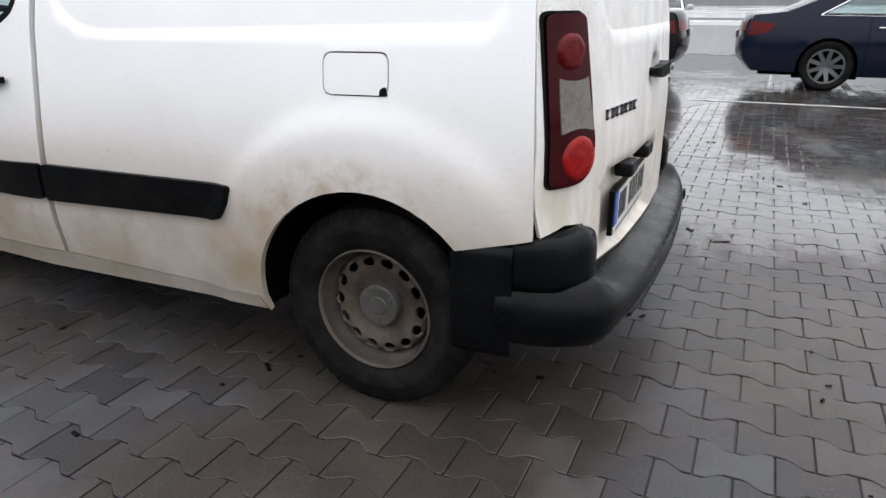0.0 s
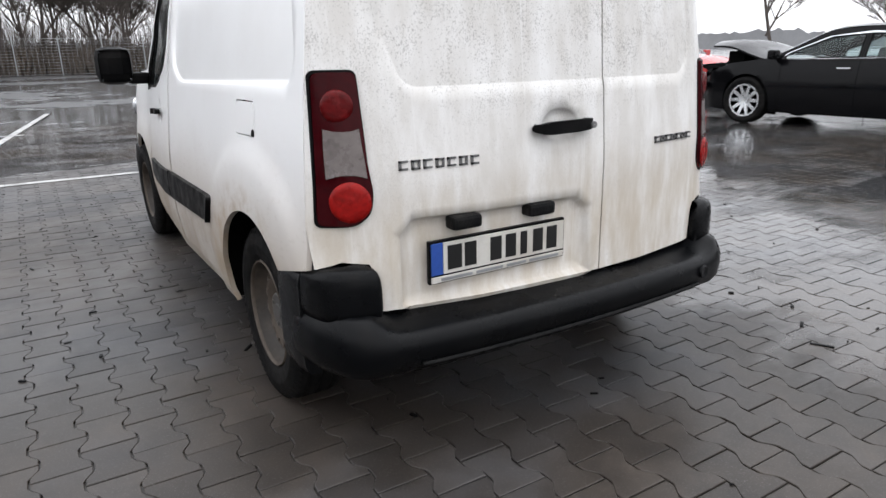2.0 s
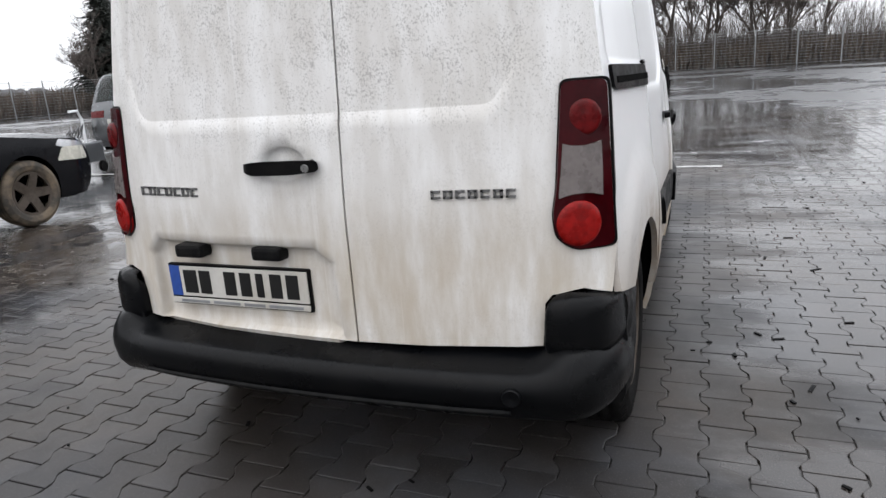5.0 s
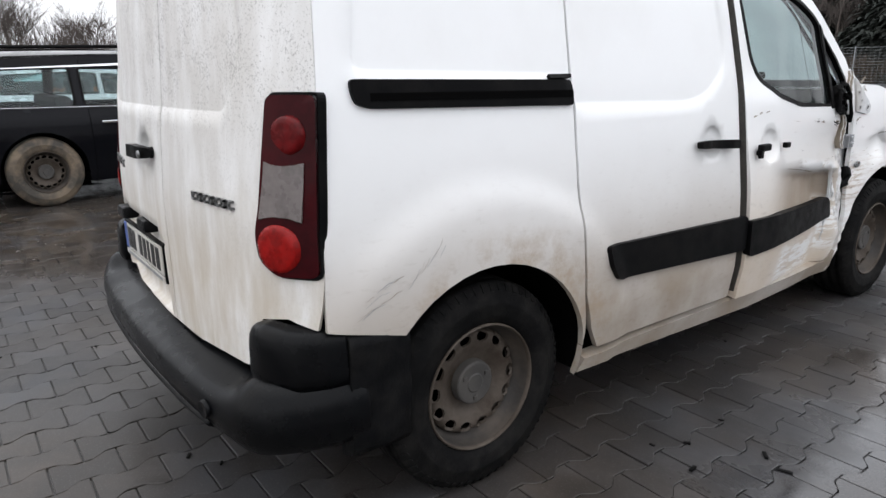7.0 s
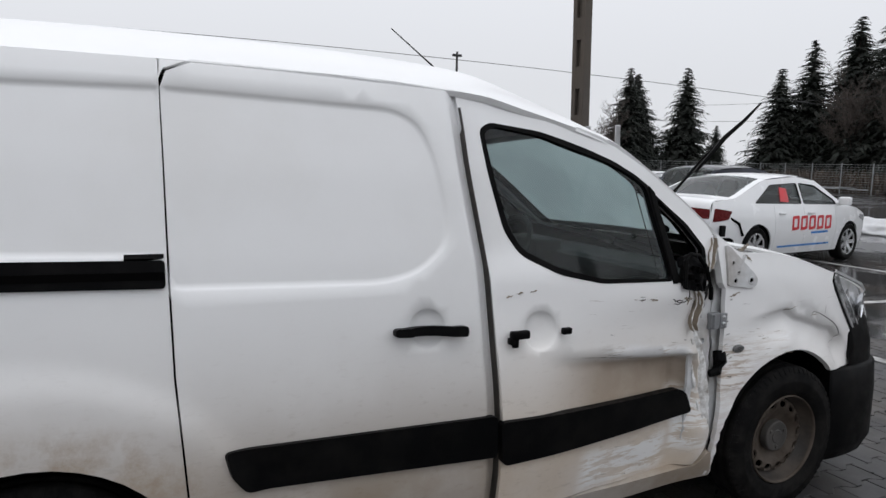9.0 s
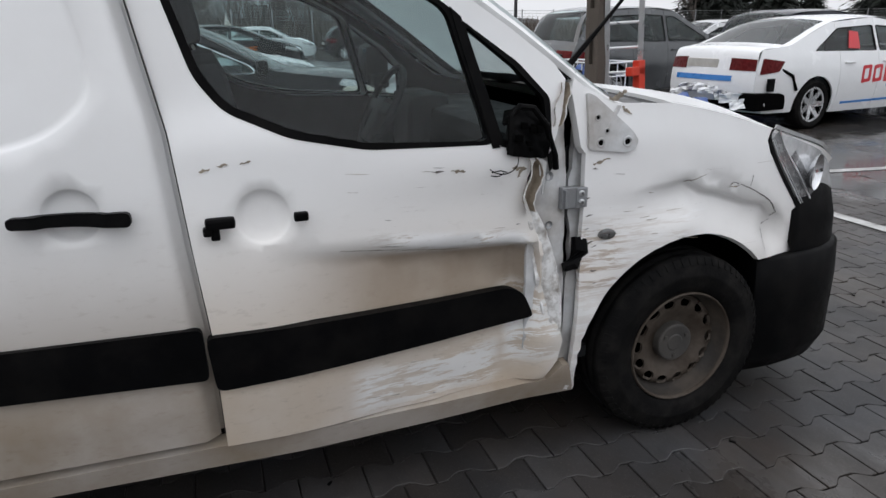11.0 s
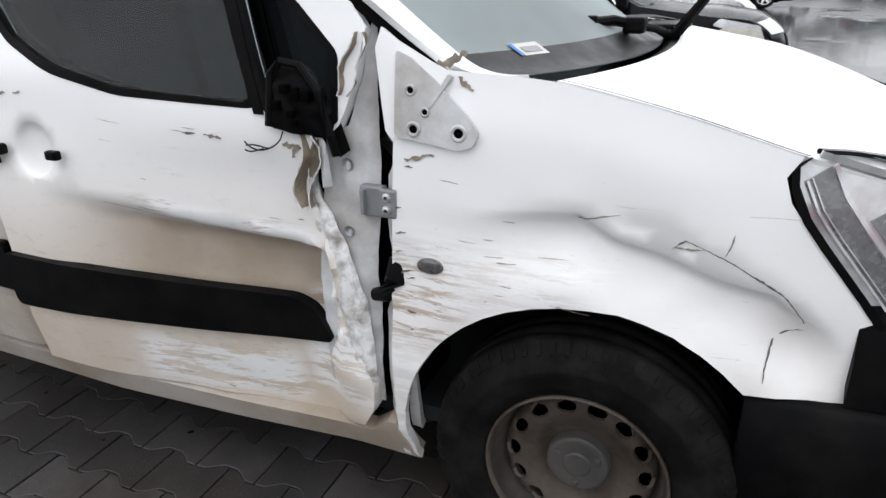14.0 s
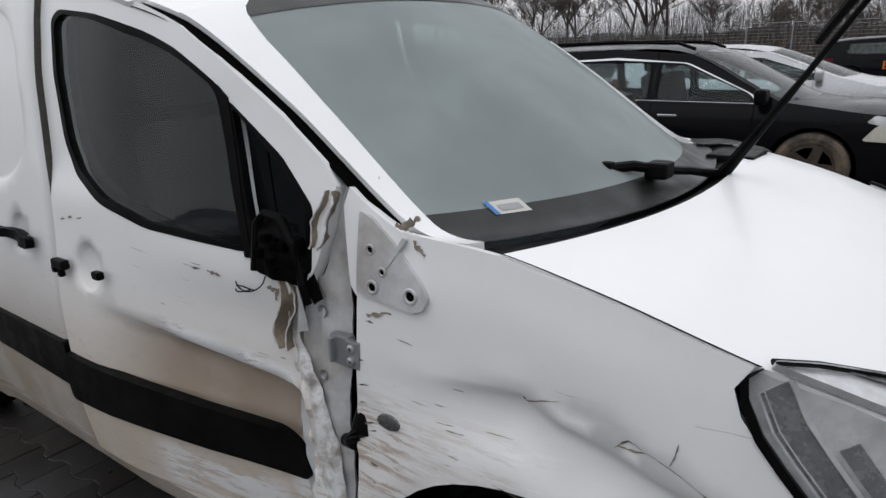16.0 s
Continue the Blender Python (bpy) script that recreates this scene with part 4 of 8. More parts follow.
    # foot of the windscreen pillar
    part("pillar_foot", sheet(edge_line(3.03, 3.155, 0.0, 5) + [(3.07, 1.05), (3.06, 0.98), (3.045, 1.0), (3.02, 1.15)], side(s), (), 0.03, (), 0.03, s < 0), "van", van)
    # front wing
    lamp_low = [(4.02, 0.655), (3.947, 0.690), (3.885, 0.770), (3.810, 0.862), (3.758, 0.930), (3.744, 0.970)]
    fl = [(3.062, 1.0), (3.075, 1.08)] + edge_line(3.15, 3.765, 0.0, 12) + lamp_low[::-1] + [(4.12, 0.640), (4.12, 0.590), (3.95, 0.578)] + ARCH_F + [(3.085, 0.20), (3.045, 0.20), (3.050, 0.52), (3.058, 0.85)]
    fdl = [[(y, z + o) for y, z in zip(WING_FOLD_Y[1:-1], WING_FOLD_Z[1:-1])] for o in (0.004, -0.005, -0.014, -0.030, -0.055, -0.09)] + [[(y, z + o) for y, z in ((3.52, 0.884), (3.583, 0.869), (3.632, 0.844), (3.689, 0.820), (3.775, 0.776))] for o in (0.004, -0.008)] if s > 0 else []
    part("front_wing", sheet(fl, side(s), (), 0.028, fdl, 0.02, s < 0), "van_hurt" if s > 0 else "van", van, "dented white front wing" if s > 0 else "")
    # headlamp
    hl = rounded([(3.752, 0.985), (3.785, 1.000), (3.95, 0.945), (4.12, 0.885), (4.17, 0.77), (4.10, 0.665), (4.025, 0.660), (3.952, 0.693), (3.889, 0.773), (3.814, 0.865), (3.762, 0.930)], 0.02)
    lamp = part("headlamp", sheet(hl, side(s, -0.008), (), 0.03, (), 0.01, s < 0), "lampwhite", van, "clear headlamp with a bright reflector and a smoked edge band")
    lamp_edge = [(3.772, 1.000), (3.756, 0.985), (3.760, 0.955), (3.785, 0.905), (3.818, 0.862), (3.893, 0.772), (3.956, 0.694), (4.03, 0.655)]

    def lamp_off(d):
        return [(y + 0.80 * d, z + 0.60 * d) for y, z in lamp_edge]

    part("lamp_rim", sheet(lamp_off(-0.007) + lamp_off(0.006)[::-1], side(s, 0.003), (), 0.02, (), 0.02, s < 0), "trim", lamp, "black rubber edge of the lamp")
    part("lamp_blade", sheet(lamp_off(0.020)[2:] + lamp_off(0.058)[2:][::-1], side(s, -0.004), (), 0.02, (), 0.004, s < 0), "lampgrey", lamp, "smoked dark band along the lens")
    for d0, w in ((0.017, 0.004), (0.026, 0.002), (0.061, 0.007)):
        part("lamp_line", sheet(lamp_off(d0)[2:] + lamp_off(d0 + w)[2:][::-1], side(s, 0.000), (), 0.02, (), 0.004, s < 0), "lampwhite", lamp)
    part("lamp_step", sheet(lamp_off(0.074)[4:] + lamp_off(0.100)[4:][::-1], side(s, -0.004), (), 0.02, (), 0.004, s < 0), "lampgrey", lamp)
    bowl = lathe([(0.0, 0.005), (0.006, 0.03), (0.022, 0.058), (0.03, 0.062)], 24)
    bowl.transform(pose(s * (body_x(3.98, 0.86) - 0.012), 3.985, 0.845, 0, 0, 28 if s > 0 else 152))
    part("reflector_bowl", bowl, "chrome", lamp, smooth=True)
    # sill
    sl2 = [(1.122, 0.25), (1.14, 0.298), (2.0, 0.302), (2.97, 0.275), (3.02, 0.32), (3.04, 0.32), (3.08, 0.20), (2.2, 0.222)]
    part("sill", sheet(sl2, (lambda y, z, s=s: (s * (body_x(min(y, 2.9), z) - 0.004), y, z)), (), 0.04, (), 0.04, s < 0), "van", van)
    # near-black shell behind the panels, its colour standing for shade in the gaps
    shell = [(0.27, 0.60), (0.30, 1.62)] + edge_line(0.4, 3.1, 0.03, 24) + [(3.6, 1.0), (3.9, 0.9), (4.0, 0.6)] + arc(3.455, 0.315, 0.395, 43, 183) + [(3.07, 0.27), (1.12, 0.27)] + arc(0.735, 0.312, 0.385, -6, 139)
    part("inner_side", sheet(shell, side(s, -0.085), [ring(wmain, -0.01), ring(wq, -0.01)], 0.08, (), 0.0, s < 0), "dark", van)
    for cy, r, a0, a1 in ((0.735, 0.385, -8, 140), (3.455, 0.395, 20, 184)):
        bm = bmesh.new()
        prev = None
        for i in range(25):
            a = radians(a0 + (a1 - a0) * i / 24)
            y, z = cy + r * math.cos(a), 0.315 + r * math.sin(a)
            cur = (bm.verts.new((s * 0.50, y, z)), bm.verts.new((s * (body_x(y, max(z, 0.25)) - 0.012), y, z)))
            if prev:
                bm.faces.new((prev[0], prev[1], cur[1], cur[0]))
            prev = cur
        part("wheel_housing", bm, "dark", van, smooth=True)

# top skin: roof, windscreen, bonnet
TOP = []
for ye, ze, yc, zc, p in [(0.31, 1.66, 0.21, 1.785, 3.4), (0.6, 1.668, 0.55, 1.80, 3.4), (1.1, 1.672, 1.1, 1.812, 3.4), (1.6, 1.668, 1.62, 1.806, 3.4), (1.95, 1.645, 2.03, 1.785, 3.1), (2.10, 1.615, 2.28, 1.735, 2.6), (2.51, 1.512, 2.68, 1.588, 2.4), (2.835, 1.325, 3.02, 1.385, 2.3), (3.15, 1.115, 3.41, 1.105, 2.2), (3.36, 1.105, 3.50, 1.098, 2.2), (3.57, 1.060, 3.80, 1.070, 2.2), (3.77, 1.002, 4.03, 0.985, 2.2), (4.05, 0.92, 4.24, 0.885, 2.2), (4.2, 0.84, 4.33, 0.79, 2.0)]:
    TOP.append((body_x(ye, ze), ye, ze, yc, zc, p))


def screen_edge(inner=0.0, sign=1):
    """Share of the half width at which the windscreen ends, station by station."""
    return lambda k: sign * (lerp(k, [5.9, 6.0, 6.15, 6.4, 7.0, 8.0, 8.6], [0.75, 0.80, 0.835, 0.865, 0.895, 0.920, 0.925]) - inner)


part("roof", loft(TOP, 0, 5.6, ns=36, sub=6, thick=0.02), "van", van)
part("roof_front", loft(TOP, 5.6, 5.95, -0.965, 0.965, ns=28, sub=8, thick=0.02), "van", van)
ws = part("windscreen", loft(TOP, 5.94, 8.5, screen_edge(0, -1), screen_edge(), ns=28, sub=10), "screen", van, "misted windscreen")
for a, b in ((-1.0, -0.962), (0.962, 1.0)):
    part("door_seal", loft(TOP, 5.5, 8.6, a, b, ns=2, sub=8, lift=-0.012), "dark", van, "black rubber door seal")
for sg in (-1, 1):
    ends = (screen_edge(), 0.965) if sg > 0 else (-0.965, screen_edge(0, -1))
    part("windscreen_pillar", loft(TOP, 5.93, 8.55, *ends, ns=4, sub=10, lift=0.004, thick=0.02), "van", van)
part("screen_border", loft(TOP, 7.86, 8.52, screen_edge(0, -1), screen_edge(), ns=28, sub=8, lift=0.002), "ink", ws, "black border along the foot of the windscreen")
part("screen_border", loft(TOP, 5.94, 6.16, screen_edge(0, -1), screen_edge(), ns=28, sub=10, lift=0.002), "ink", ws)
part("screen_border", loft(TOP, 6.1, 8.0, screen_edge(), screen_edge(0.07), ns=2, sub=8, lift=0.003), "ink", ws)
part("screen_border", loft(TOP, 6.1, 8.0, screen_edge(0.07, -1), screen_edge(0, -1), ns=2, sub=8, lift=0.003), "ink", ws)
part("cowl", loft(TOP, 8.45, 9.05, -0.975, 0.975, ns=24, sub=8, lift=-0.012), "trim", van, "black plastic cowl under the windscreen")
part("bonnet", loft(TOP, 9.02, 12.6, -0.992, 0.992, ns=28, sub=6, thick=0.025), "van", van, "wet white bonnet")
stk = part("sticker", loft(TOP, 7.815, 7.93, 0.665, 0.765, ns=6, sub=20, lift=0.003), "plate", van, "white paper sticker with printing")
part("sticker_print", loft(TOP, 7.85, 7.90, 0.680, 0.740, ns=4, sub=20, lift=0.0045), "galv", stk)
part("sticker_edge", loft(TOP, 7.815, 7.93, 0.753, 0.765, ns=2, sub=20, lift=0.0045), "bluemark", stk)


TOPA = np.array(TOP)


def top_map(lift):
    """Point of the top skin at a station and a share of the half width."""
    def f(k, s):
        row = [float(np.interp(k, range(len(TOP)), TOPA[:, c])) for c in range(6)]
        b = abs(s) ** row[5]
        return (s * row[0], row[3] + (row[1] - row[3]) * b, row[4] + (row[2] - row[4]) * b + lift)
    return f


for s in (1, -1):
    # near-black strip on the skin paints the shade of the bonnet gap
    part("bonnet_seam", loft(TOP, 9.0, 11.0, 0.9935 if s > 0 else -0.999, 0.999 if s > 0 else -0.9935, ns=2, sub=8, lift=0.0035), "dark", van, "dark strip painted as the shaded gap beside the bonnet")
    lens = [(11.02, 0.985), (11.10, 0.93), (11.35, 0.845), (11.75, 0.745), (12.2, 0.66), (12.6, 0.63), (12.6, 0.995), (11.05, 0.998)]
    lens = [(a, b * s) for a, b in lens]
    upper = part("lamp_crown", sheet(rounded(lens, 0.03), top_map(0.006), (), 0.05, (), 0.012, s < 0), "lampwhite", van, "clear upper lens of the headlamp")
    rim_line = [(top_map(0.012)(a, b)) for a, b in lens[:6]]
    part("lamp_crown_rim", tube(rim_line, 0.005, 6), "trim", upper, "thin black edge")
    top_band = [(11.12, 0.915), (11.35, 0.850), (11.75, 0.752), (12.2, 0.668), (12.2, 0.715), (11.75, 0.800), (11.40, 0.890)]
    part("lamp_brow", sheet([(a, b * s) for a, b in top_band], top_map(0.0105), (), 0.05, (), 0.002, s < 0), "badge", upper, "grey band under the lens")
    wedge = [(11.62, 0.945), (11.75, 0.93), (12.3, 0.80), (12.3, 0.85), (11.80, 0.965)]
    part("lamp_rib", sheet([(a, b * s) for a, b in wedge], top_map(0.0105), (), 0.05, (), 0.002, s < 0), "lampgrey", upper)
part("pillar_edge", loft(TOP, 6.5, 8.2, -0.930, -0.895, ns=2, sub=8, lift=0.016, thick=0.016), "van", van)
part("cowl_side", loft(TOP, 8.35, 9.5, -1.0, -0.87, ns=4, sub=8, lift=0.010), "trim", van, "black plastic cowl end")


def sweep_plan(path, prof, closed=False):
    """Strip along a plan path; prof(i) gives (inward offset, height) points."""
    bm = bmesh.new()
    rows = []
    for i, p in enumerate(path):
        a, b = Vector(path[max(i - 1, 0)]), Vector(path[min(i + 1, len(path) - 1)])
        d = (b - a).normalized()
        nrm = Vector((d.y, -d.x))
        rows.append([bm.verts.new((p[0] - nrm.x * o, p[1] - nrm.y * o, z)) for o, z in prof(i)])
    for r1, r2 in zip(rows, rows[1:]):
        for j in range(len(r1) - 1):
            bm.faces.new((r1[j], r2[j], r2[j + 1], r1[j + 1])).smooth = True
    for r in (rows[0], rows[-1]):
        bm.faces.new(r)
    bmesh.ops.recalc_face_normals(bm, faces=bm.faces)
    return bm


def curve_path(ctrl, n=6):
    """Points of a smooth line through the control points."""
    out = []
    c = [np.array(p, float) for p in ctrl]
    for i in range(len(c) - 1):
        p0, p1, p2, p3 = c[max(i - 1, 0)], c[i], c[i + 1], c[min(i + 2, len(c) - 1)]
        for k in range(n):
            t = k / n
            out.append(tuple(0.5 * (2 * p1 + (p2 - p0) * t + (2 * p0 - 5 * p1 + 4 * p2 - p3) * t * t + (3 * p1 - p0 - 3 * p2 + p3) * t**3)))
    return out + [tuple(c[-1])]


half = [(0.872, 0.335), (0.866, 0.27), (0.846, 0.18), (0.785, 0.075), (0.66, 0.028), (0.40, 0.0)]
full = [(-a, b) for a, b in half] + [(0.0, -0.012)] + half[::-1]
bump_path = curve_path(full, 6)
BAR = [(0.13, 0.285), (0.06, 0.300), (0.025, 0.325), (0.006, 0.36), (0.0, 0.395), (0.004, 0.418), (0.016, 0.436), (0.036, 0.444), (0.060, 0.447), (0.085, 0.455), (0.20, 0.478)]
END = [(0.13, 0.285), (0.06, 0.295), (0.025, 0.315), (0.006, 0.345), (0.0, 0.39), (0.002, 0.42), (0.010, 0.446), (0.020, 0.464), (0.030, 0.480), (0.046, 0.492), (0.09, 0.494)]


def bar_profile(i):
    """The bar's section: a shelf with a round ridge in the middle, a closed round end at the corners."""
    t = smooth01(abs(bump_path[i][0]), 0.64, 0.76)
    return [(a + (c - a) * t, b + (d - b) * t) for (a, b), (c, d) in zip(BAR, END)]


bumper = part("rear_bumper", sweep_plan(bump_path, bar_profile), "bumper", van, "black grained rear bumper, dusty on top")
groove_path = curve_path([(-0.60, 0.018), (-0.40, -0.001), (0, -0.013), (0.40, -0.001), (0.60, 0.018)], 6)
part("bumper_groove", sweep_plan(groove_path, lambda i: [(0.018, 0.332), (0.003, 0.340), (0.001, 0.345), (0.01, 0.350)]), "rubbed", bumper)
cover = lathe([(0.0, 0.001), (-0.003, 0.022), (0.0, 0.024), (0.006, 0.025)], 24)
cover.transform(Matrix.Translation((0.605, 0.012, 0.392)) @ Matrix.Rotation(radians(98), 4, "Z"))
part("tow_cover", cover, "bumper", bumper)
for s in (1, -1):
    cp = curve_path([(0.668, 0.175), (0.674, 0.118), (0.745, 0.116), (0.812, 0.162), (0.842, 0.23), (0.853, 0.29)], 8)
    tops = [lerp(i / (len(cp) - 1), [0, 0.08, 0.18, 0.4, 1], [0.53, 0.595, 0.620, 0.630, 0.612]) for i in range(len(cp))]
    pth = [(s * a, b) for a, b in cp]
    prof = lambda i, tops=tops, s=s: [((o if s > 0 else -o), e) for o, e in ((0.04, 0.46), (0.004, 0.47), (-0.001, 0.50), (0.0, tops[i] - 0.060), (0.003, tops[i] - 0.032), (0.010, tops[i] - 0.014), (0.022, tops[i] - 0.004), (0.05, tops[i]))]
    corner = part("bumper_corner", sweep_plan(pth, prof), "bumper", bumper)
    sp = [(s * (a + (0.002 if k == 0 else 0)), b) for k, (a, b) in enumerate(curve_path([(0.854, 0.293), (0.862, 0.36), (0.862, 0.462)], 6))]
    gash = lambda y, z, s=s: (0.006 * noise.noise((y * 18, z * 34, 2.0)) + 0.004 * noise.noise((y * 60, z * 16, 5.0)) if s > 0 else 0.0)
    flank = [(0.05, 0.262), (0.014, 0.268), (0.004, 0.29), (0.0, 0.34)] + [(0.0, 0.34 + 0.024 * k) for k in range(1, 10)] + [(0.006, 0.585), (0.03, 0.598)]
    pf = lambda i, s=s, sp=sp: [((o + gash(sp[i][1], e)) * (1 if s > 0 else -1), e) for o, e in flank]
    part("bumper_side", sweep_plan(sp, pf), "rubbed" if s > 0 else "bumper", bumper, "scraped and cracked black bumper side" if s > 0 else "")

# rear doors
BACK_TOP = lambda x: 1.655 + 0.122 * (1 - min(1, abs(x) / 0.735) ** 3.4)
for nm, x0, x1 in (("wide", -0.838, 0.138), ("narrow", 0.144, 0.838)):
    xs = np.linspace(x0, x1, 12).tolist()
    tl = [(x, BACK_TOP(x)) for x in xs if abs(x) < 0.735]
    if x0 < 0:
        low = [(x1, 0.472), (-0.664, 0.480), (-0.677, 0.60), (-0.69, 0.625), (-0.760, 0.635), (-0.826, 0.615)]
        edge = [(-body_x(0.25, z) + 0.001, z) for z in (0.742, 0.95, 1.15, 1.4, 1.55, 1.645)]
        ol = tl[::-1] + edge[::-1] + low[::-1]
        ol = ol[::-1]
    else:
        low = [(x0, 0.472), (0.660, 0.484), (0.668, 0.60), (0.685, 0.622), (0.760, 0.635), (0.826, 0.615)]
        edge = [(body_x(0.25, z) - 0.001, z) for z in (0.742, 0.95, 1.15, 1.4, 1.55, 1.645)]
        ol = low + edge + tl[::-1]
    lines = [(lambda q: q + q[:1])(inset(EMB_B, d)) for d in (0.0, 0.006, 0.010)] + [(lambda q: q + q[:1])(inset(rounded(PLATE_B, 0.03), d)) for d in (0.0, 0.006, 0.012, 0.018)] + [[(-0.043 + 0.075 * k * math.cos(t), 0.975 + 0.05 * k * math.sin(t)) for t in [2 * math.pi * j / 30 for j in range(31)]] for k in (1.03, 0.93, 0.84)]
    hole = [[(a if x0 > 0 else 0.020 - a, b) for a, b in LAMP_B]]
    rd = part("rear_door", sheet(ol, back(), hole, 0.032, lines, 0.015), "van_rear", van, "white rear door streaked with grime")
    if x0 < 0:
        hp = sheet(rounded([(-0.166, 0.980), (-0.10, 0.988), (0.0, 0.990), (0.078, 0.988), (0.080, 0.958), (0.0, 0.952), (-0.12, 0.950), (-0.166, 0.960)], 0.012), lambda x, z: (x, back_y(x, z) - 0.040 + 0.03 * abs((x + 0.043) / 0.125) ** 6, z), (), 0.02, (), 0.03)
        h = part("handle", hp, "trim", rd)
        lk_bm = lathe([(0.0, 0.001), (0.0, 0.010), (0.006, 0.011)], 16)
        lk_bm.transform(pose(0.055, back_y(0.05, 0.97) - 0.046, 0.970, 0, 0, 90))
        part("key_lock", lk_bm, "badge", rd)
        for lx in (-0.405, -0.125):
            part("plate_lamp", box((lx - 0.05, 0.075, 0.700), (lx + 0.05, 0.13, 0.742), 0.012), "rubbed", rd)
        pl_ob = part("licence_plate", box((-0.522, 0.108, 0.541), (-0.008, 0.124, 0.672), 0.003), "trim", van, "white licence plate in a black frame")
        part("plate_face", box((-0.476, 0.104, 0.569), (-0.014, 0.109, 0.665), 0.001), "plate", pl_ob)
        part("plate_band", box((-0.517, 0.104, 0.569), (-0.478, 0.109, 0.665), 0.001), "blue", pl_ob)
        part("frame_strip", box((-0.517, 0.104, 0.545), (-0.014, 0.109, 0.563), 0.001), "plate", pl_ob)
        for bx, wd in ((-0.462, 0.050), (-0.402, 0.042), (-0.308, 0.042), (-0.250, 0.040), (-0.192, 0.026), (-0.142, 0.040), (-0.086, 0.042)):
            part("plate_bar", box((bx, 0.1025, 0.580), (bx + wd, 0.1045, 0.654)), "ink", pl_ob)
        for bx, wd in ((-0.485, 0.11), (-0.36, 0.10), (-0.245, 0.075), (-0.155, 0.12)):
            part("strip_bar", box((bx, 0.1025, 0.549), (bx + wd, 0.1045, 0.558)), "galv", pl_ob)
    # raised metal badge, as plain bars
    bx0, bx1, z0, z1, n = (-0.597, -0.342, 0.884, 0.911, 7) if x0 < 0 else (0.391, 0.614, 0.880, 0.902, 7)
    step = (bx1 - bx0) / n
    for k in range(n):
        a = bx0 + k * step
        y = back_y(a, 0.9)
        bb = box((a, y - 0.007, z0), (a + step * 0.74, y + 0.004, z0 + 0.006))
        box_into(bb, (a, y - 0.007, z1 - 0.006), (a + step * 0.74, y + 0.004, z1))
        box_into(bb, (a, y - 0.007, z0), (a + step * 0.20, y + 0.004, z1))
        if k % 2:
            box_into(bb, (a + step * 0.54, y - 0.007, z0), (a + step * 0.74, y + 0.004, z1))
        part("badge_bar", bb, "badge", rd)

# tail lamps
for s in (1, -1):
    loop = [(s * (a - (0.0 if s > 0 else 0.020)), b) for a, b in LAMP_B]
    if s < 0:
        loop = loop[::-1]
    inner = rounded(loop, 0.02)
    lampmap = lambda x, z: (x, back_y(x, z) - 0.008 - 0.008 * smooth01(abs(x), 0.83, 0.75), z)
    tl = part("tail_lamp", sheet(inner, lampmap, (), 0.025, (), 0.05), "lampdark", van, "dark red tail lamp with two round lenses")
    part("lamp_seal", sheet([(a * 1.0 + (0.006 if abs(a) > 0.77 else -0.006) * (1 if a > 0 else -1), b + (0.006 if b > 0.95 else -0.006)) for a, b in inner], lambda x, z: (x, back_y(x, z) - 0.004, z), [inner], 0.03, (), 0.02), "trim", tl)
    shift = 0.0 if s > 0 else 0.020
    for cz, r, mat in ((1.062, 0.045, "lampred"), (0.806, 0.059, "lampbulb")):
        cx = (0.762 if cz > 1 else 0.752) - shift
        turn = Matrix.Translation((s * cx, back_y(cx, cz) - 0.014, cz)) @ Matrix.Rotation(radians(90 + 26 * s), 4, "Z")
        bowl = lathe([(-0.0085, 0.001), (-0.0085, r * 0.30), (-0.0075, r * 0.42), (-0.0080, r * 0.62), (-0.0070, r * 0.80), (-0.0035, r * 0.95), (0.010, r * 1.02)], 32, "x")
        bowl.transform(turn)
        part("round_lens", bowl, mat, tl, smooth=True)
    mid = [(0.716, 1.004), (0.735, 0.998), (0.760, 0.996), (0.785, 0.999), (0.800, 1.004), (0.804, 0.94), (0.806, 0.872), (0.785, 0.879), (0.757, 0.882), (0.730, 0.879), (0.708, 0.872), (0.712, 0.94)]
    mid = [(s * (a - shift), b) for a, b in mid]
    if s < 0:
        mid = mid[::-1]
    part("reversing_lens", sheet(mid, lambda x, z: (x, back_y(x, z) - 0.0185 - 0.0015 * math.sin(x * 500), z), (), 0.012, (), 0.01), "lampclear", tl, "clear ribbed reversing lens")

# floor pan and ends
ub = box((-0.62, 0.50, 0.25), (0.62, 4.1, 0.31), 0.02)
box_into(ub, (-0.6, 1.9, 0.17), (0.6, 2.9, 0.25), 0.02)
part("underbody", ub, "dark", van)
part("bulkhead", box((-0.69, 1.86, 0.30), (0.69, 1.90, 1.64), 0.01), "dash", van)
ax = tube([(-0.62, 0.735, 0.30), (0.62, 0.735, 0.30)], 0.045, 10)
part("rear_axle", ax, "dark", van)
part("silencer", tube([(-0.35, 0.34, 0.34), (-0.35, 0.62, 0.34)], 0.06, 12), "dark", van)
fpath = curve_path([(0.785, 3.742), (0.79, 3.90), (0.745, 4.12), (0.60, 4.28), (0.3, 4.365), (0, 4.385), (-0.3, 4.365), (-0.60, 4.28), (-0.745, 4.12), (-0.79, 3.90), (-0.785, 3.742)], 5)
part("front_bumper", sweep_plan(fpath, lambda i: [(0.10, 0.13), (0.03, 0.15), (0.0, 0.22), (0, 0.45), (0.01, 0.565), (0.03, 0.578), (0.10, 0.58)]), "trim", van, "black plastic front bumper")
part("nose_panel", sweep_plan(fpath[5:-5], lambda i: [(0.03, 0.58), (0.035, 0.66), (0.06, 0.76), (0.11, 0.84), (0.19, 0.90)]), "trim", van)


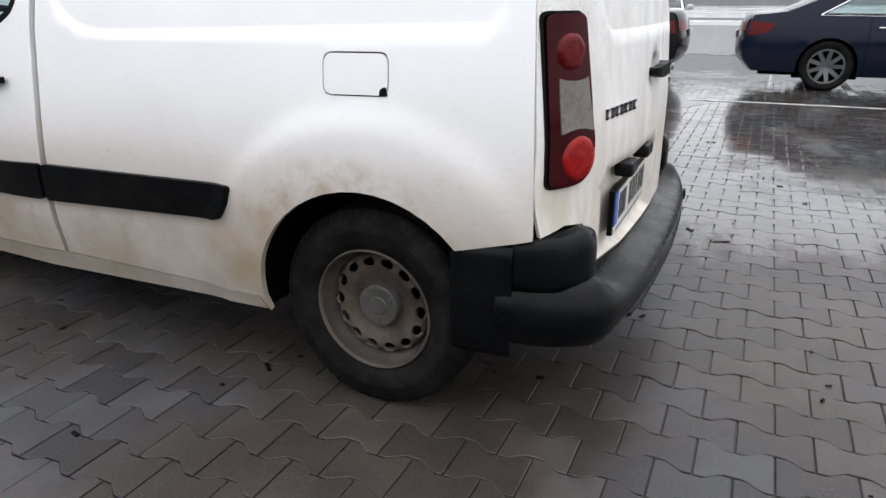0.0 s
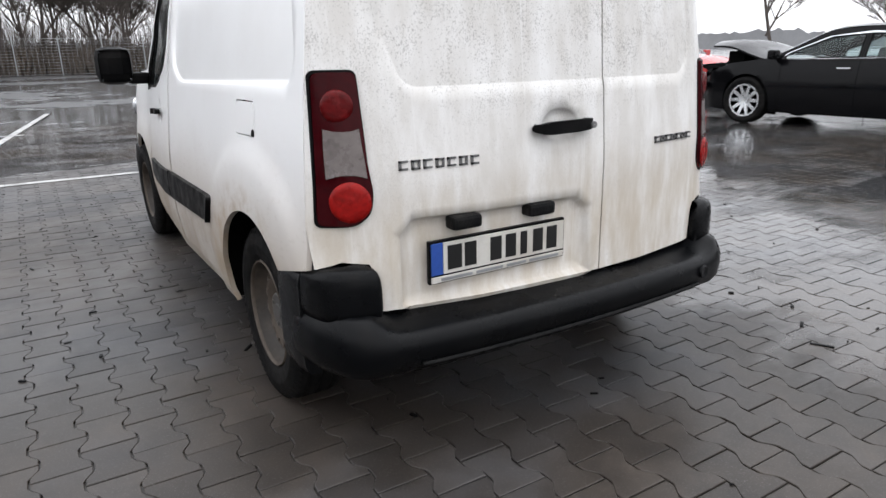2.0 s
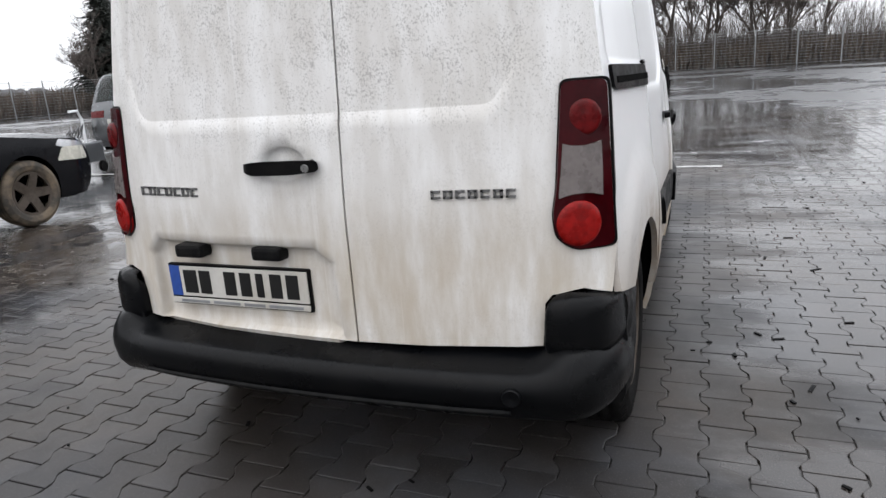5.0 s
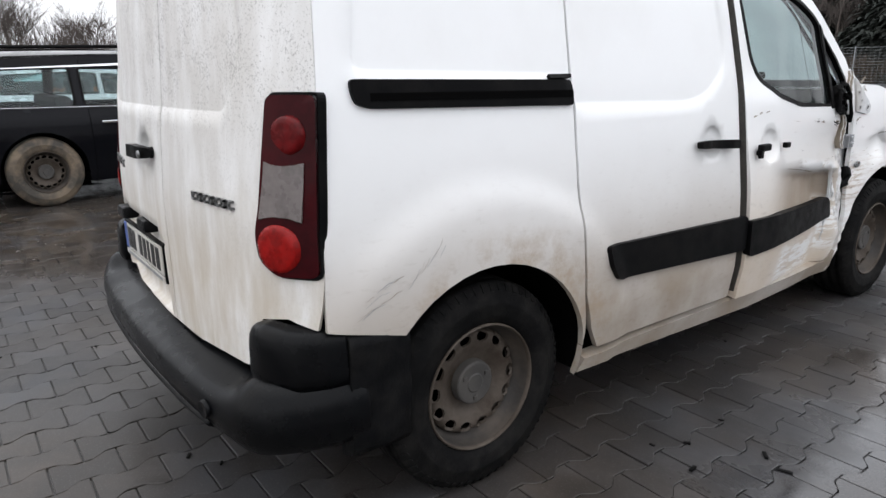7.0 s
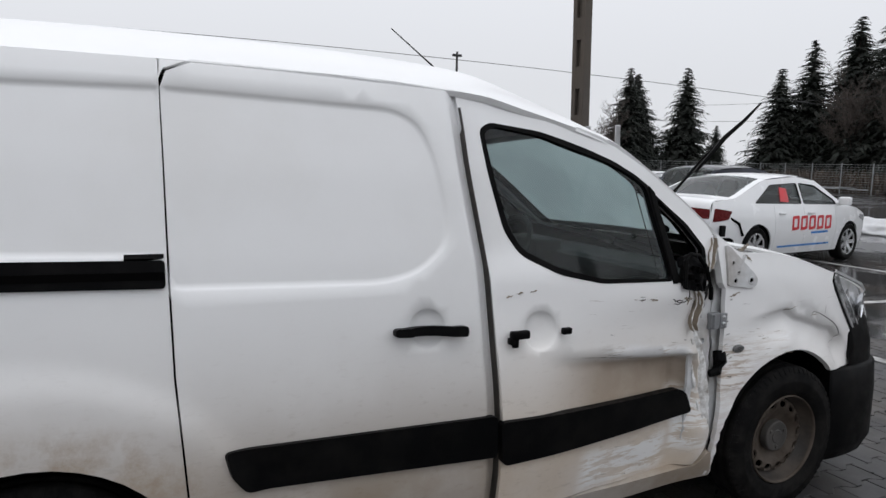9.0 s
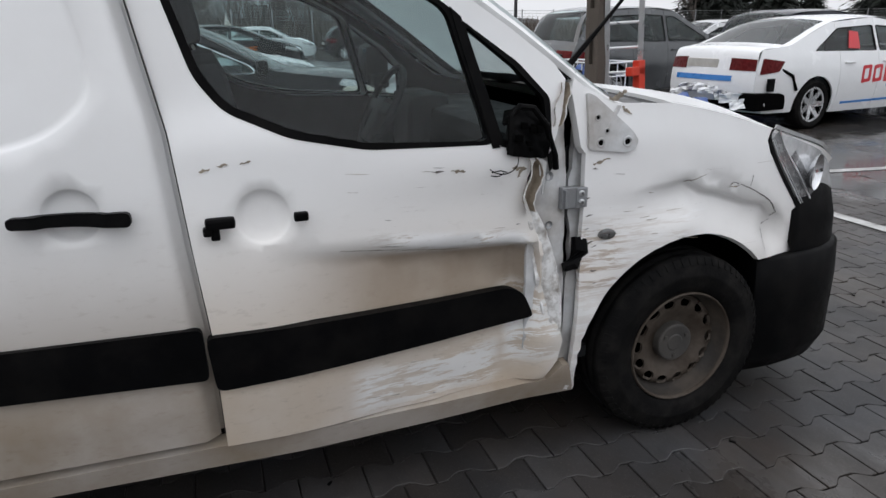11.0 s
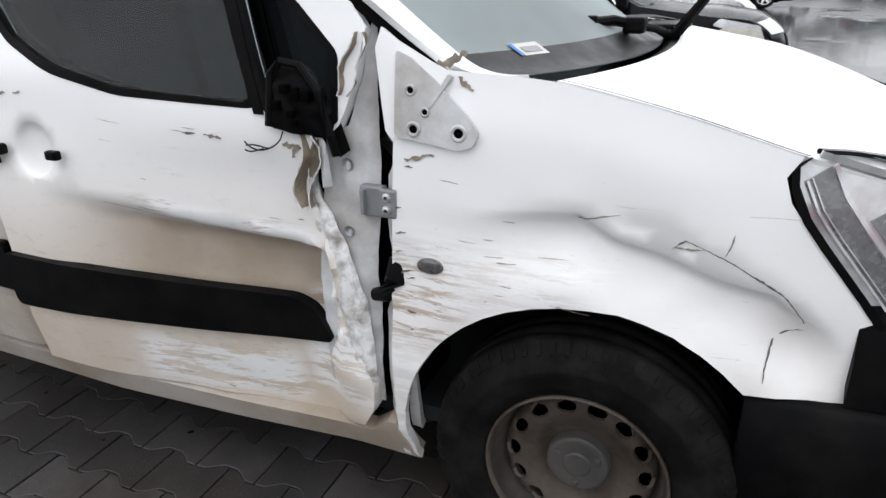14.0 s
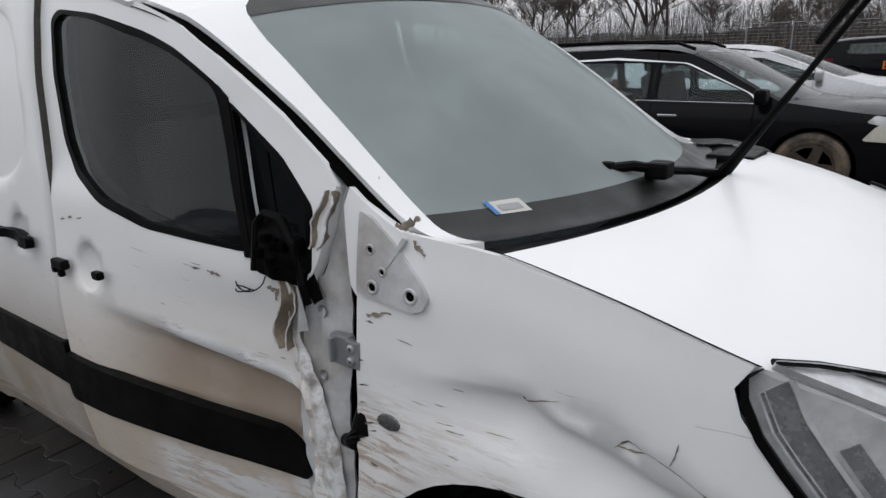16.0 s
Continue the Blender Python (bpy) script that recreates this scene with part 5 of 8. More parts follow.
# ---- wheels ----
def ring_pts(r, n=40):
    return [(r * math.cos(2 * math.pi * k / n), r * math.sin(2 * math.pi * k / n)) for k in range(n)]


def wheel(parent, m, r=0.316, rim=0.192, width=0.195, style="steel", tyre="rubber", face="steel", n=14, ribs=False):
    """Wheel with its axle along x, outer face towards +x."""
    h = width / 2
    if style == "steel":
        slots = []
        for k in range(n):
            a = 2 * math.pi * k / n
            c = (0.735 * rim * math.cos(a), 0.735 * rim * math.sin(a))
            u, v = (math.cos(a), math.sin(a)), (-math.sin(a), math.cos(a))
            slots.append([(c[0] + u[0] * 0.0180 * math.cos(t) + v[0] * 0.0215 * math.sin(t), c[1] + u[1] * 0.0180 * math.cos(t) + v[1] * 0.0215 * math.sin(t)) for t in [2 * math.pi * j / 10 for j in range(10)]])
        dish = lambda y, z: (lerp(math.hypot(y, z) / rim, [0, 0.36, 0.42, 0.56, 0.66, 0.81, 0.86, 0.91, 0.945, 0.96, 0.985, 1.0], [h - 0.076, h - 0.078, h - 0.074, h - 0.058, h - 0.051, h - 0.054, h - 0.080, h - 0.055, h - 0.050, h - 0.016, h - 0.008, h - 0.014]), y, z)
        hub = part("wheel", sheet(ring_pts(rim * 0.845), dish, slots, 0.012, [[(q * math.cos(2 * math.pi * j / 40), q * math.sin(2 * math.pi * j / 40)) for j in range(41)] for q in (rim * 0.46, rim * 0.36)], 0.008), face, parent)
        cap = lathe([(h - 0.074, 0.068), (h - 0.050, 0.066), (h - 0.046, 0.063), (h - 0.045, 0.058), (h - 0.047, 0.030), (h - 0.044, 0.026), (h - 0.044, 0.001)], 36)
        for k in range(3):
            a = 2 * math.pi * k / 3 + 0.5
            box_into(cap, (h - 0.050, 0.047 * math.cos(a) - 0.007, 0.047 * math.sin(a) - 0.007), (h - 0.041, 0.047 * math.cos(a) + 0.007, 0.047 * math.sin(a) + 0.007), 0.003)
        # barrel takes a darker steel, with the well's shade in its colour
        barrel = lathe([(h - 0.082, rim * 0.80), (h - 0.078, rim * 0.86), (h - 0.060, rim * 0.900), (h - 0.052, rim * 0.935), (h - 0.018, rim * 0.958)], 44)
        part("rim_barrel", barrel, "rimdark" if face == "steel" else face, hub, smooth=True)
        part("rim_lip", lathe([(h - 0.019, rim * 0.957), (h - 0.009, rim * 0.968), (h - 0.006, rim * 0.985), (h - 0.012, rim * 1.0), (h - 0.03, rim * 1.0)], 44), face, hub, smooth=True)
        part("hub_cap", cap, "cap" if face == "steel" else face, hub, smooth=False)
    else:
        gaps = []
        for k in range(n):
            a0, a1 = 2 * math.pi * (k + 0.17) / n, 2 * math.pi * (k + 0.83) / n
            am = (a0 + a1) / 2
            gaps.append([(0.36 * rim * math.cos(am), 0.36 * rim * math.sin(am))] + [(0.90 * rim * math.cos(a), 0.90 * rim * math.sin(a)) for a in (a0, am, a1)])
        dish = lambda y, z: (h - 0.012 - 0.035 * max(0.0, 1 - math.hypot(y, z) / rim) ** 1.2, y, z)
        hub = part("wheel", sheet(ring_pts(rim), dish, gaps, 0.03, (), 0.02), face, parent)
    hub.matrix_basis = m
    tp = [(h - 0.030, rim - 0.006), (h - 0.010, rim + 0.004), (h - 0.003, rim + 0.022), (h - 0.001, rim + 0.026), (h, rim + 0.055), (h + 0.002, rim + 0.060), (h - 0.001, rim + 0.066), (h - 0.006, r - 0.028), (h - 0.022, r - 0.006), (0.052, r), (0.048, r - 0.008), (0.040, r - 0.008), (0.036, r), (0.006, r), (0.003, r - 0.008), (-0.003, r - 0.008), (-0.006, r), (-0.036, r), (-0.040, r - 0.008), (-0.048, r - 0.008), (-0.052, r), (-h + 0.022, r - 0.006), (-h, rim + 0.055), (-h + 0.03, rim - 0.006)]
    tb = lathe(tp, 72)
    for f in tb.faces:
        f.smooth = True
    for k in range(64 if ribs else 0):
        turn = Matrix.Rotation(2 * math.pi * k / 64, 4, "X")
        box_into(tb, (-0.004, -0.0055, -0.013), (0.0022, 0.0055, 0.013), 0.0, turn @ Matrix.Translation((h - 0.0135, 0, r - 0.017)) @ Matrix.Rotation(radians(-36), 4, "Y"))
        if k % 4:
            box_into(tb, (-0.003, -0.008, -0.006), (0.0012, 0.008, 0.006), 0.0, turn @ Matrix.Translation((h - 0.002, 0, rim + 0.040)))
    part("tyre", tb, tyre, hub, smooth=not ribs)
    part("brake_drum", lathe([(-h + 0.02, 0.001), (-h + 0.02, rim - 0.008), (0.0, rim - 0.008), (0.005, rim - 0.03), (0.005, 0.001)], 28), "dark", hub)
    return hub


for y, xo in ((0.735, 0.836), (3.455, 0.808)):
    wheel(van, pose(xo - 0.0975, y, 0.314), ribs=True)
    wheel(van, pose(-xo + 0.0975, y, 0.314, 0, 0, 180), ribs=True)


# ---- cab ----
def seat_into(parent, x, y, z=0.45, w=0.46, material="seat"):
    sb = box((x - w / 2, y, z), (x + w / 2, y + 0.48, z + 0.16), 0.05)
    seat = part("seat", sb, material, parent, "dark grey seat")
    bm = box((x - w / 2 + 0.01, -0.07, 0), (x + w / 2 - 0.01, 0.07, 0.62), 0.05)
    bm.transform(pose(0, y + 0.04, z + 0.12, 12))
    part("seat_back", bm, material, seat)
    hd = box((x - 0.12, -0.045, 0), (x + 0.12, 0.045, 0.17), 0.035)
    hd.transform(pose(0, y - 0.10, z + 0.76, 10))
    part("headrest", hd, material, seat)
    return seat


for sx in (-0.42, 0.10, 0.44):
    seat_into(van, sx, 2.13, 0.52, 0.46 if sx < 0 else 0.34)
db = box((-0.70, 2.92, 0.62), (0.70, 3.30, 1.02), 0.06)
box_into(db, (-0.55, 2.84, 0.80), (-0.22, 3.02, 1.07), 0.05)
part("dashboard", db, "dash", van, "black plastic dashboard")
sw = bmesh.new()
ring_r = [(-0.39 + 0.185 * math.cos(t), 0.185 * math.sin(t)) for t in [2 * math.pi * k / 28 for k in range(29)]]
tube_into(sw, [(x + 0.39, 0, z) for x, z in ring_r], 0.015, 8)
box_into(sw, (-0.16, -0.015, -0.02), (0.16, 0.02, 0.03), 0.01)
box_into(sw, (-0.06, -0.02, -0.15), (0.06, 0.03, 0.05), 0.015)
sw.transform(pose(-0.39, 2.76, 1.0, -28))
part("steering_wheel", sw, "dash", van)
part("cab_floor", box((-0.72, 1.90, 0.30), (0.72, 3.3, 0.34)), "dash", van)


# ---- parked cars ----
def clip_y(poly, c, keep_low):
    """The part of an outline below or above y = c."""
    out = []
    for i, p in enumerate(poly):
        q = poly[(i + 1) % len(poly)]
        pin, qin = (p[0] <= c) == keep_low, (q[0] <= c) == keep_low
        if pin:
            out.append(p)
        if pin != qin and q[0] != p[0]:
            t = (c - p[0]) / (q[0] - p[0])
            out.append((c, p[1] + t * (q[1] - p[1])))
    return out


def shrink(loop, w):
    a = np.array(loop)
    c = a.mean(0)
    return [tuple(c + (p - c) * (1 - w / max(0.05, np.hypot(*(p - c))))) for p in a]


def make_car(name, label, m, paint, L, Wd, H, wb, ro, shape="sedan", alloy=True, spokes=10, face="alloy", tyre="rubber", r=0.325, belt=0.93, chrome=False, rails=False, bonnet_up=False, step=0.09, trunk=0.99, front="whole", group="parked cars", category="car", front_spokes=0):
    car = thing(name, label, category, m, group)
    y0, y1, hw = -ro, L - ro, Wd / 2
    zh = belt + 0.05
    if shape == "sedan":
        e = [(y0 + 0.16, 0.24), (y0 + 0.03, 0.40), (y0, 0.58), (y0 + 0.03, 0.82), (y0 + 0.10, trunk), (y0 + 0.52, trunk + 0.05), (y0 + 1.32, H - 0.095), (y0 + 0.48 * L, H - 0.03), (y0 + 0.595 * L, H - 0.085), (y0 + 0.745 * L, zh)]
    elif shape == "wagon":
        e = [(y0 + 0.16, 0.24), (y0 + 0.03, 0.40), (y0, 0.58), (y0 + 0.03, 0.80), (y0 + 0.07, 0.97), (y0 + 0.10, 1.02), (y0 + 0.42, H - 0.085), (y0 + 0.40 * L, H - 0.015), (y0 + 0.56 * L, H - 0.075), (y0 + 0.735 * L, zh)]
    else:
        e = [(y0 + 0.14, 0.26), (y0 + 0.02, 0.42), (y0, 0.60), (y0 + 0.04, 0.85), (y0 + 0.10, 0.98), (y0 + 0.14, 1.06), (y0 + 0.45, H - 0.10), (y0 + 0.38 * L, H - 0.015), (y0 + 0.54 * L, H - 0.085), (y0 + 0.75 * L, zh + 0.02)]
    e += [(y1 - 0.62, zh - 0.085), (y1 - 0.26, 0.78), (y1 - 0.07, 0.66), (y1 - 0.01, 0.50), (y1 - 0.04, 0.32), (y1 - 0.16, 0.20)]
    off = [(-0.09, 0), (-0.11, 0), (-0.12, 0), (-0.11, 0.01), (-0.09, 0.03), (-0.07, 0.03), (-0.05, 0.055), (0, 0.045), (0.12, 0.045), (0.24, 0.02), (0.12, 0.065), (0.15, 0.03), (0.16, 0.01), (0.17, 0), (0.16, 0), (0.12, 0)]

    def bx(y, z):
        if z < belt:
            v = lerp(z, [0.12, 0.26, 0.45, 0.60, 0.78, belt], [0.90, 0.955, 0.99, 1.0, 0.985, 0.945])
        else:
            v = lerp(z, [belt, H], [0.945, 0.715])
        return hw * v * lerp(y, [y0, y0 + 0.22, y0 + 0.7, y0 + 1.4, y1 - 1.3, y1 - 0.75, y1 - 0.3, y1], [0.80, 0.915, 0.975, 1, 1, 0.965, 0.87, 0.68])

    st = [(bx(y, z), y, z, y + oy, z + oz, 2.6) for (y, z), (oy, oz) in zip(e, off)]

    def sd(s, out=0.0):
        return lambda y, z: (s * (bx(y, z) + out), y, z)

    ra = r + 0.045
    yA, yB, yC = ra + 0.06, wb * 0.46, wb - ra - 0.14
    ytop0 = {"sedan": e[6][0] + 0.12, "wagon": y0 + 0.52, "hatch": e[6][0] + 0.25}[shape]
    ybot0 = {"sedan": e[5][0] + 0.42, "wagon": y0 + 0.34, "hatch": y0 + 0.62}[shape]
    wz0, wz1 = belt + 0.035, H - 0.15
    win = [(ybot0, wz0 + 0.03), (ytop0, wz1 - 0.015), (e[7][0], H - 0.125), (e[8][0] - 0.05, wz1 - 0.01), (e[9][0] - 0.26, wz0 + 0.08), (e[9][0] - 0.20, wz0)]
    bar = 0.028
    w_front, w_rear = clip_y(win, yB + bar, False), clip_y(win, yB - bar, True)
    wins = [rounded(w_front, 0.04), rounded(clip_y(w_rear, yA - 0.06 + bar, False) if shape == "wagon" else w_rear, 0.04)]
    if shape == "wagon":
        wins.append(rounded(clip_y(w_rear, yA - 0.06 - bar, True), 0.04))
    arch_r, arch_f = arc(0, r, ra, 0, 180, 14), arc(wb, r, ra, 0, 180, 14)
    outline = e[::1] + [(y1 - 0.3, 0.20), (wb + ra, 0.21)] + arch_f + [(wb - ra, 0.20), (ra, 0.20)] + arch_r + [(-ra, 0.24)]
    for s in (1, -1):
        pieces = [("rear_wing", clip_y(outline, yA - 0.003, True)), ("rear_door", clip_y(clip_y(outline, yA + 0.003, False), yB - 0.003, True)), ("front_door", clip_y(clip_y(outline, yB + 0.003, False), yC - 0.003, True)), ("front_wing", clip_y(outline, yC + 0.003, False))]
        for nm, poly in pieces:
            pn = part(nm, sheet(poly, sd(s), wins, step, (), 0.02, s < 0), paint, car)
            if "door" in nm:
                hy = (yA if nm == "rear_door" else yB) + 0.09
                hx = bx(hy, belt - 0.09)
                part("handle", box((min(s * hx, s * (hx + 0.03)), hy, belt - 0.105), (max(s * hx, s * (hx + 0.03)), hy + 0.19, belt - 0.08), 0.008), "chrome" if chrome else paint, pn)
        for w in wins:
            g = part("side_window", sheet(w, sd(s, -0.012), (), 0.15, (), 0.0, s < 0), "glass_far", car)
            part("window_seal", sheet(w, sd(s, 0.003), [shrink(w, 0.022)], 0.15, (), 0.012, s < 0), "trim", g)
        if chrome:
            loop = rounded(win, 0.05)
            part("chrome_strip", sheet(shrink(loop, -0.028), sd(s, 0.006), [shrink(loop, -0.004)], 0.12, (), 0.01, s < 0), "chrome", car)
        # near-black inner sheet, the dark inside of the car put into its colour
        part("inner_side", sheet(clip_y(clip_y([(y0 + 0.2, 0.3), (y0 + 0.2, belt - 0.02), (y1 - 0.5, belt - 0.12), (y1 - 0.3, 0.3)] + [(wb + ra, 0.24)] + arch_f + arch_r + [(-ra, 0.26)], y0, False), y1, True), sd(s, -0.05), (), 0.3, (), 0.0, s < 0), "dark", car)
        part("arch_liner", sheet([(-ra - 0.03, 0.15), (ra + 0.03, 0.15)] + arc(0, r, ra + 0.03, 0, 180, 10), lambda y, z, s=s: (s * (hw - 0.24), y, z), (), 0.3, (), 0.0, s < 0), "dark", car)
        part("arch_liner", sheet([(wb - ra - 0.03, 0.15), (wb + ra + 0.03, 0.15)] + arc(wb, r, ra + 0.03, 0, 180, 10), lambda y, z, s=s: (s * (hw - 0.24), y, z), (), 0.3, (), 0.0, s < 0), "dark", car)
        tl = part("tail_lamp", sheet(rounded([(y0 + 0.05, 0.72), (y0 + 0.30, 0.76), (y0 + 0.40, 0.88), (y0 + 0.10, 0.92)], 0.02), sd(s, 0.008), (), 0.08, (), 0.02, s < 0), "lampred", car)
        a, b = (0.52, 0.985) if s > 0 else (-0.985, -0.52)
        part("tail_lens", loft(st, 2.75, 3.4, a, b, ns=5, sub=4, lift=0.008, thick=0.02), "lampred", tl)
        if front != "crushed":
            hl = part("headlamp", sheet(rounded([(y1 - 0.10, 0.60), (y1 - 0.58, 0.74), (y1 - 0.52, 0.80), (y1 - 0.16, 0.735)], 0.02), sd(s, 0.006), (), 0.08, (), 0.02, s < 0), "lampwhite", car)
            a, b = (0.50, 0.985) if s > 0 else (-0.985, -0.50)
            part("headlamp_lens", loft(st, 11.25, 12.1, a, b, ns=5, sub=4, lift=0.008, thick=0.02), "lampwhite", hl)
        mx = bx(yC, belt)
        mb = box((min(s * (mx + 0.03), s * (mx + 0.22)), yC + 0.02, belt + 0.03), (max(s * (mx + 0.03), s * (mx + 0.22)), yC + 0.13, belt + 0.17), 0.035)
        box_into(mb, (min(s * (mx - 0.02), s * (mx + 0.06)), yC + 0.05, belt + 0.02), (max(s * (mx - 0.02), s * (mx + 0.06)), yC + 0.10, belt + 0.07), 0.01)
        part("door_mirror", mb, paint if paint != "p_dblack" else "trim", car)
        if rails:
            pts = [(s * (bx(y, H - 0.04) * 0.985), y, z) for y, z in ((e[6][0] + 0.1, H - 0.05), (e[6][0] + 0.3, H + 0.035), (e[7][0], H + 0.055), (e[8][0] - 0.15, H + 0.03), (e[8][0] + 0.02, H - 0.03))]
            part("roof_rail", tube(pts, 0.018, 6), "trim", car)
    part("rear_bumper", loft(st, 0, 3, ns=14, sub=3), paint, car)
    part("boot_lid", loft(st, 3, 5, ns=14, sub=4), paint, car)
    rw = part("rear_window", loft(st, 5, 6, -0.88, 0.88, ns=12, sub=5), "glass_far", car)
    wsn = part("windscreen", loft(st, 8, 9, -0.93, 0.93, ns=12, sub=5), "glass_far", car)
    for a, b in ((-1, -0.93), (0.93, 1)):
        part("windscreen_pillar", loft(st, 8, 9, a, b, ns=1, sub=5, thick=0.02), paint, car)
    for a, b in ((-1, -0.88), (0.88, 1)):
        part("rear_pillar", loft(st, 5, 6, a, b, ns=2, sub=5, thick=0.02), paint, car)
    part("roof", loft(st, 6, 8, ns=14, sub=5), paint, car)
    if bonnet_up:
        bm = loft(st, 9, 11, -0.97, 0.97, ns=14, sub=4, thick=0.03)
        bm.transform(Matrix.Translation((0, e[9][0] + 0.1, zh)) @ Matrix.Rotation(radians(24), 4, "X") @ Matrix.Translation((0, -e[9][0] - 0.1, -zh)))
        part("bonnet", bm, paint, car, "raised bent bonnet")
        eb = box((-0.55, e[9][0] + 0.15, 0.5), (0.55, y1 - 0.5, 0.82), 0.05)
        rnd = random.Random(4)
        for _ in range(16):
            x, y, z = rnd.uniform(-0.7, 0.6), rnd.uniform(e[9][0] + 0.3, y1 - 0.15), rnd.uniform(0.6, 1.0)
            d = rnd.uniform(0.05, 0.16)
            box_into(eb, (x - d, y - d, z - d), (x + d, y + d, z + d), 0.02, pose(0, 0, 0))
        part("engine", eb, "dark", car, "dark exposed engine")
    else:
        part("bonnet", loft(st, 9, 11, ns=14, sub=4), paint, car)
    if front == "crushed":
        bm = loft(st, 11, 14, ns=16, sub=4)
        for v in bm.verts:
            v.co += Vector((0.5 * noise.noise(v.co * 3.1), -0.12 + 1.1 * noise.noise(v.co * 4.3 + Vector((3, 1, 7))), 0.6 * noise.noise(v.co * 3.7 + Vector((9, 2, 5))))) * 0.16
        part("front_bumper", bm, "dark", car, "smashed front end")
        rnd = random.Random(8)
        for k in range(6):
            x, z = rnd.uniform(-0.75, 0.75), rnd.uniform(0.35, 0.75)
            bm = box((-0.22, -0.012, -0.05), (0.22, 0.012, 0.05), 0.01)
            bm.transform(pose(x, y1 - 0.02 + rnd.uniform(-0.1, 0.08) - 0.25 * x * x, z, rnd.uniform(-40, 40), rnd.uniform(-40, 40), rnd.uniform(-50, 50)))
            part("torn_panel", bm, paint, car)
    else:
        fb = part("front_bumper", loft(st, 11, 15, ns=14, sub=3), paint, car)
        part("grille", loft(st, 12.2, 13.4, -0.5, 0.5, ns=8, sub=4, lift=0.006, thick=0.01), "trim", fb)
    pb = part("licence_plate", box((-0.26, y0 - 0.135, 0.66), (0.26, y0 - 0.112, 0.77), 0.004), "plate", car)
    part("underbody", box((-hw * 0.82, y0 + 0.25, 0.19), (hw * 0.82, y1 - 0.35, 0.27), 0.02), "dark", car)
    for sx in (-0.37, 0.37):
        seat_into(car, sx, wb * 0.44, 0.40, 0.48)
    part("rear_bench", box((-0.62, 0.18, 0.45), (0.62, 0.34, 1.0), 0.06), "seat", car)
    part("dashboard", box((-0.66, yC + 0.0, 0.60), (0.66, yC + 0.35, 0.93), 0.06), "dash", car)
    for y in (0, wb):
        kw = dict(r=r, rim=r * (0.70 if alloy else 0.60), width=0.205, style="alloy" if alloy else "steel", tyre=tyre, face=face, n=spokes)
        if y and front_spokes:
            kw.update(style="alloy", rim=r * 0.66, n=front_spokes)
        wheel(car, pose(hw - 0.125, y, r), **kw)
        wheel(car, pose(-hw + 0.125, y, r, 0, 0, 180), **kw)
    car["y0"], car["y1"] = y0, y1
    return car, st, bx


make_car("parked_sedan", "black luxury saloon with chrome trim and raised bent bonnet", pose(9.30, 2.15, 0, 0, 0, 2.8), "p_black", 5.12, 1.90, 1.45, 3.03, 1.13, "sedan", True, 10, r=0.36, chrome=True, bonnet_up=True, belt=0.95, trunk=1.02, front="crushed")
make_car("parked_sedan", "dark navy saloon parked on wet asphalt", pose(9.25, -1.0, 0, 0, 0, 180), "p_navy", 4.85, 1.82, 1.45, 2.77, 1.10, "sedan", True, 9, "p_grey", r=0.33, chrome=True)
make_car("parked_sedan", "bright red compact saloon with smashed nose", pose(12.45, 12.1, 0, 0, 0, 180), "p_red", 4.63, 1.78, 1.44, 2.70, 0.98, "sedan", True, 7, r=0.32, chrome=True, front="crushed")
make_car("parked_hatchback", "white crossover with broken front bumper", pose(8.65, 17.0, 0, 0, 0, 198), "p_white", 4.40, 1.83, 1.62, 2.66, 0.85, "hatch", True, 7, r=0.34, belt=1.0, front="crushed")
make_car("parked_sedan", "black executive saloon with red tail lamps", pose(10.6, 14.6, 0, 0, 0, 38), "p_black", 4.87, 1.85, 1.46, 2.87, 1.15, "sedan", True, 8, r=0.33, chrome=True)
cor, cor_st, cor_bx = make_car("parked_sedan", "white car-share saloon with red lettering and torn rear bumper", pose(-5.25, 9.46, 0, 0, 0, 7.2), "p_white", 4.63, 1.78, 1.44, 2.70, 0.98, "sedan", True, 7, r=0.32, step=0.05, trunk=1.02)
make_car("parked_hatchback", "dark blue-grey crossover parked beside a white saloon", pose(-9.0, 13.2, 0, 0, 0, 10), "p_navy", 4.40, 1.83, 1.60, 2.64, 0.85, "hatch", True, 7, r=0.34, belt=0.98)
make_car("parked_minivan", "dark grey minivan with red tail lamps", pose(-9.0, 8.8, 0, 0, 0, 8), "p_grey", 4.45, 1.82, 1.65, 2.75, 0.85, "hatch", True, 6, r=0.33, belt=1.0, category="minivan")
make_car("parked_sedan", "silver saloon among the parked cars", pose(-11.2, 15.2, 0, 0, 0, 170), "p_silver", 4.5, 1.76, 1.44, 2.65, 0.95, "sedan", True, 7)
wag, wag_st, wag_bx = make_car("parked_wagon", "dusty black estate car with roof rails and muddy wheels", pose(-5.80, 0.33, 0, 0, 0, 1.8), "p_dblack", 4.77, 1.75, 1.40, 2.70, 1.10, "wagon", False, 16, "steel", "muddy_rubber", r=0.32, chrome=True, rails=True, step=0.05, category="estate car", belt=0.85, front_spokes=5)
make_car("parked_hatchback", "silver hatchback with a dented door", pose(-9.4, 0.35, 0, 0, 0, 4), "p_silver", 4.25, 1.75, 1.36, 2.61, 0.80, "hatch", True, 7, belt=0.87)
ext, ext_st, ext_bx = make_car("parked_hatchback", "black hatchback with orange lettering on its side", pose(-21.6, 1.7, 0, 0, 0, 3), "p_dblack", 4.3, 1.78, 1.45, 2.6, 0.82, "hatch", True, 7)
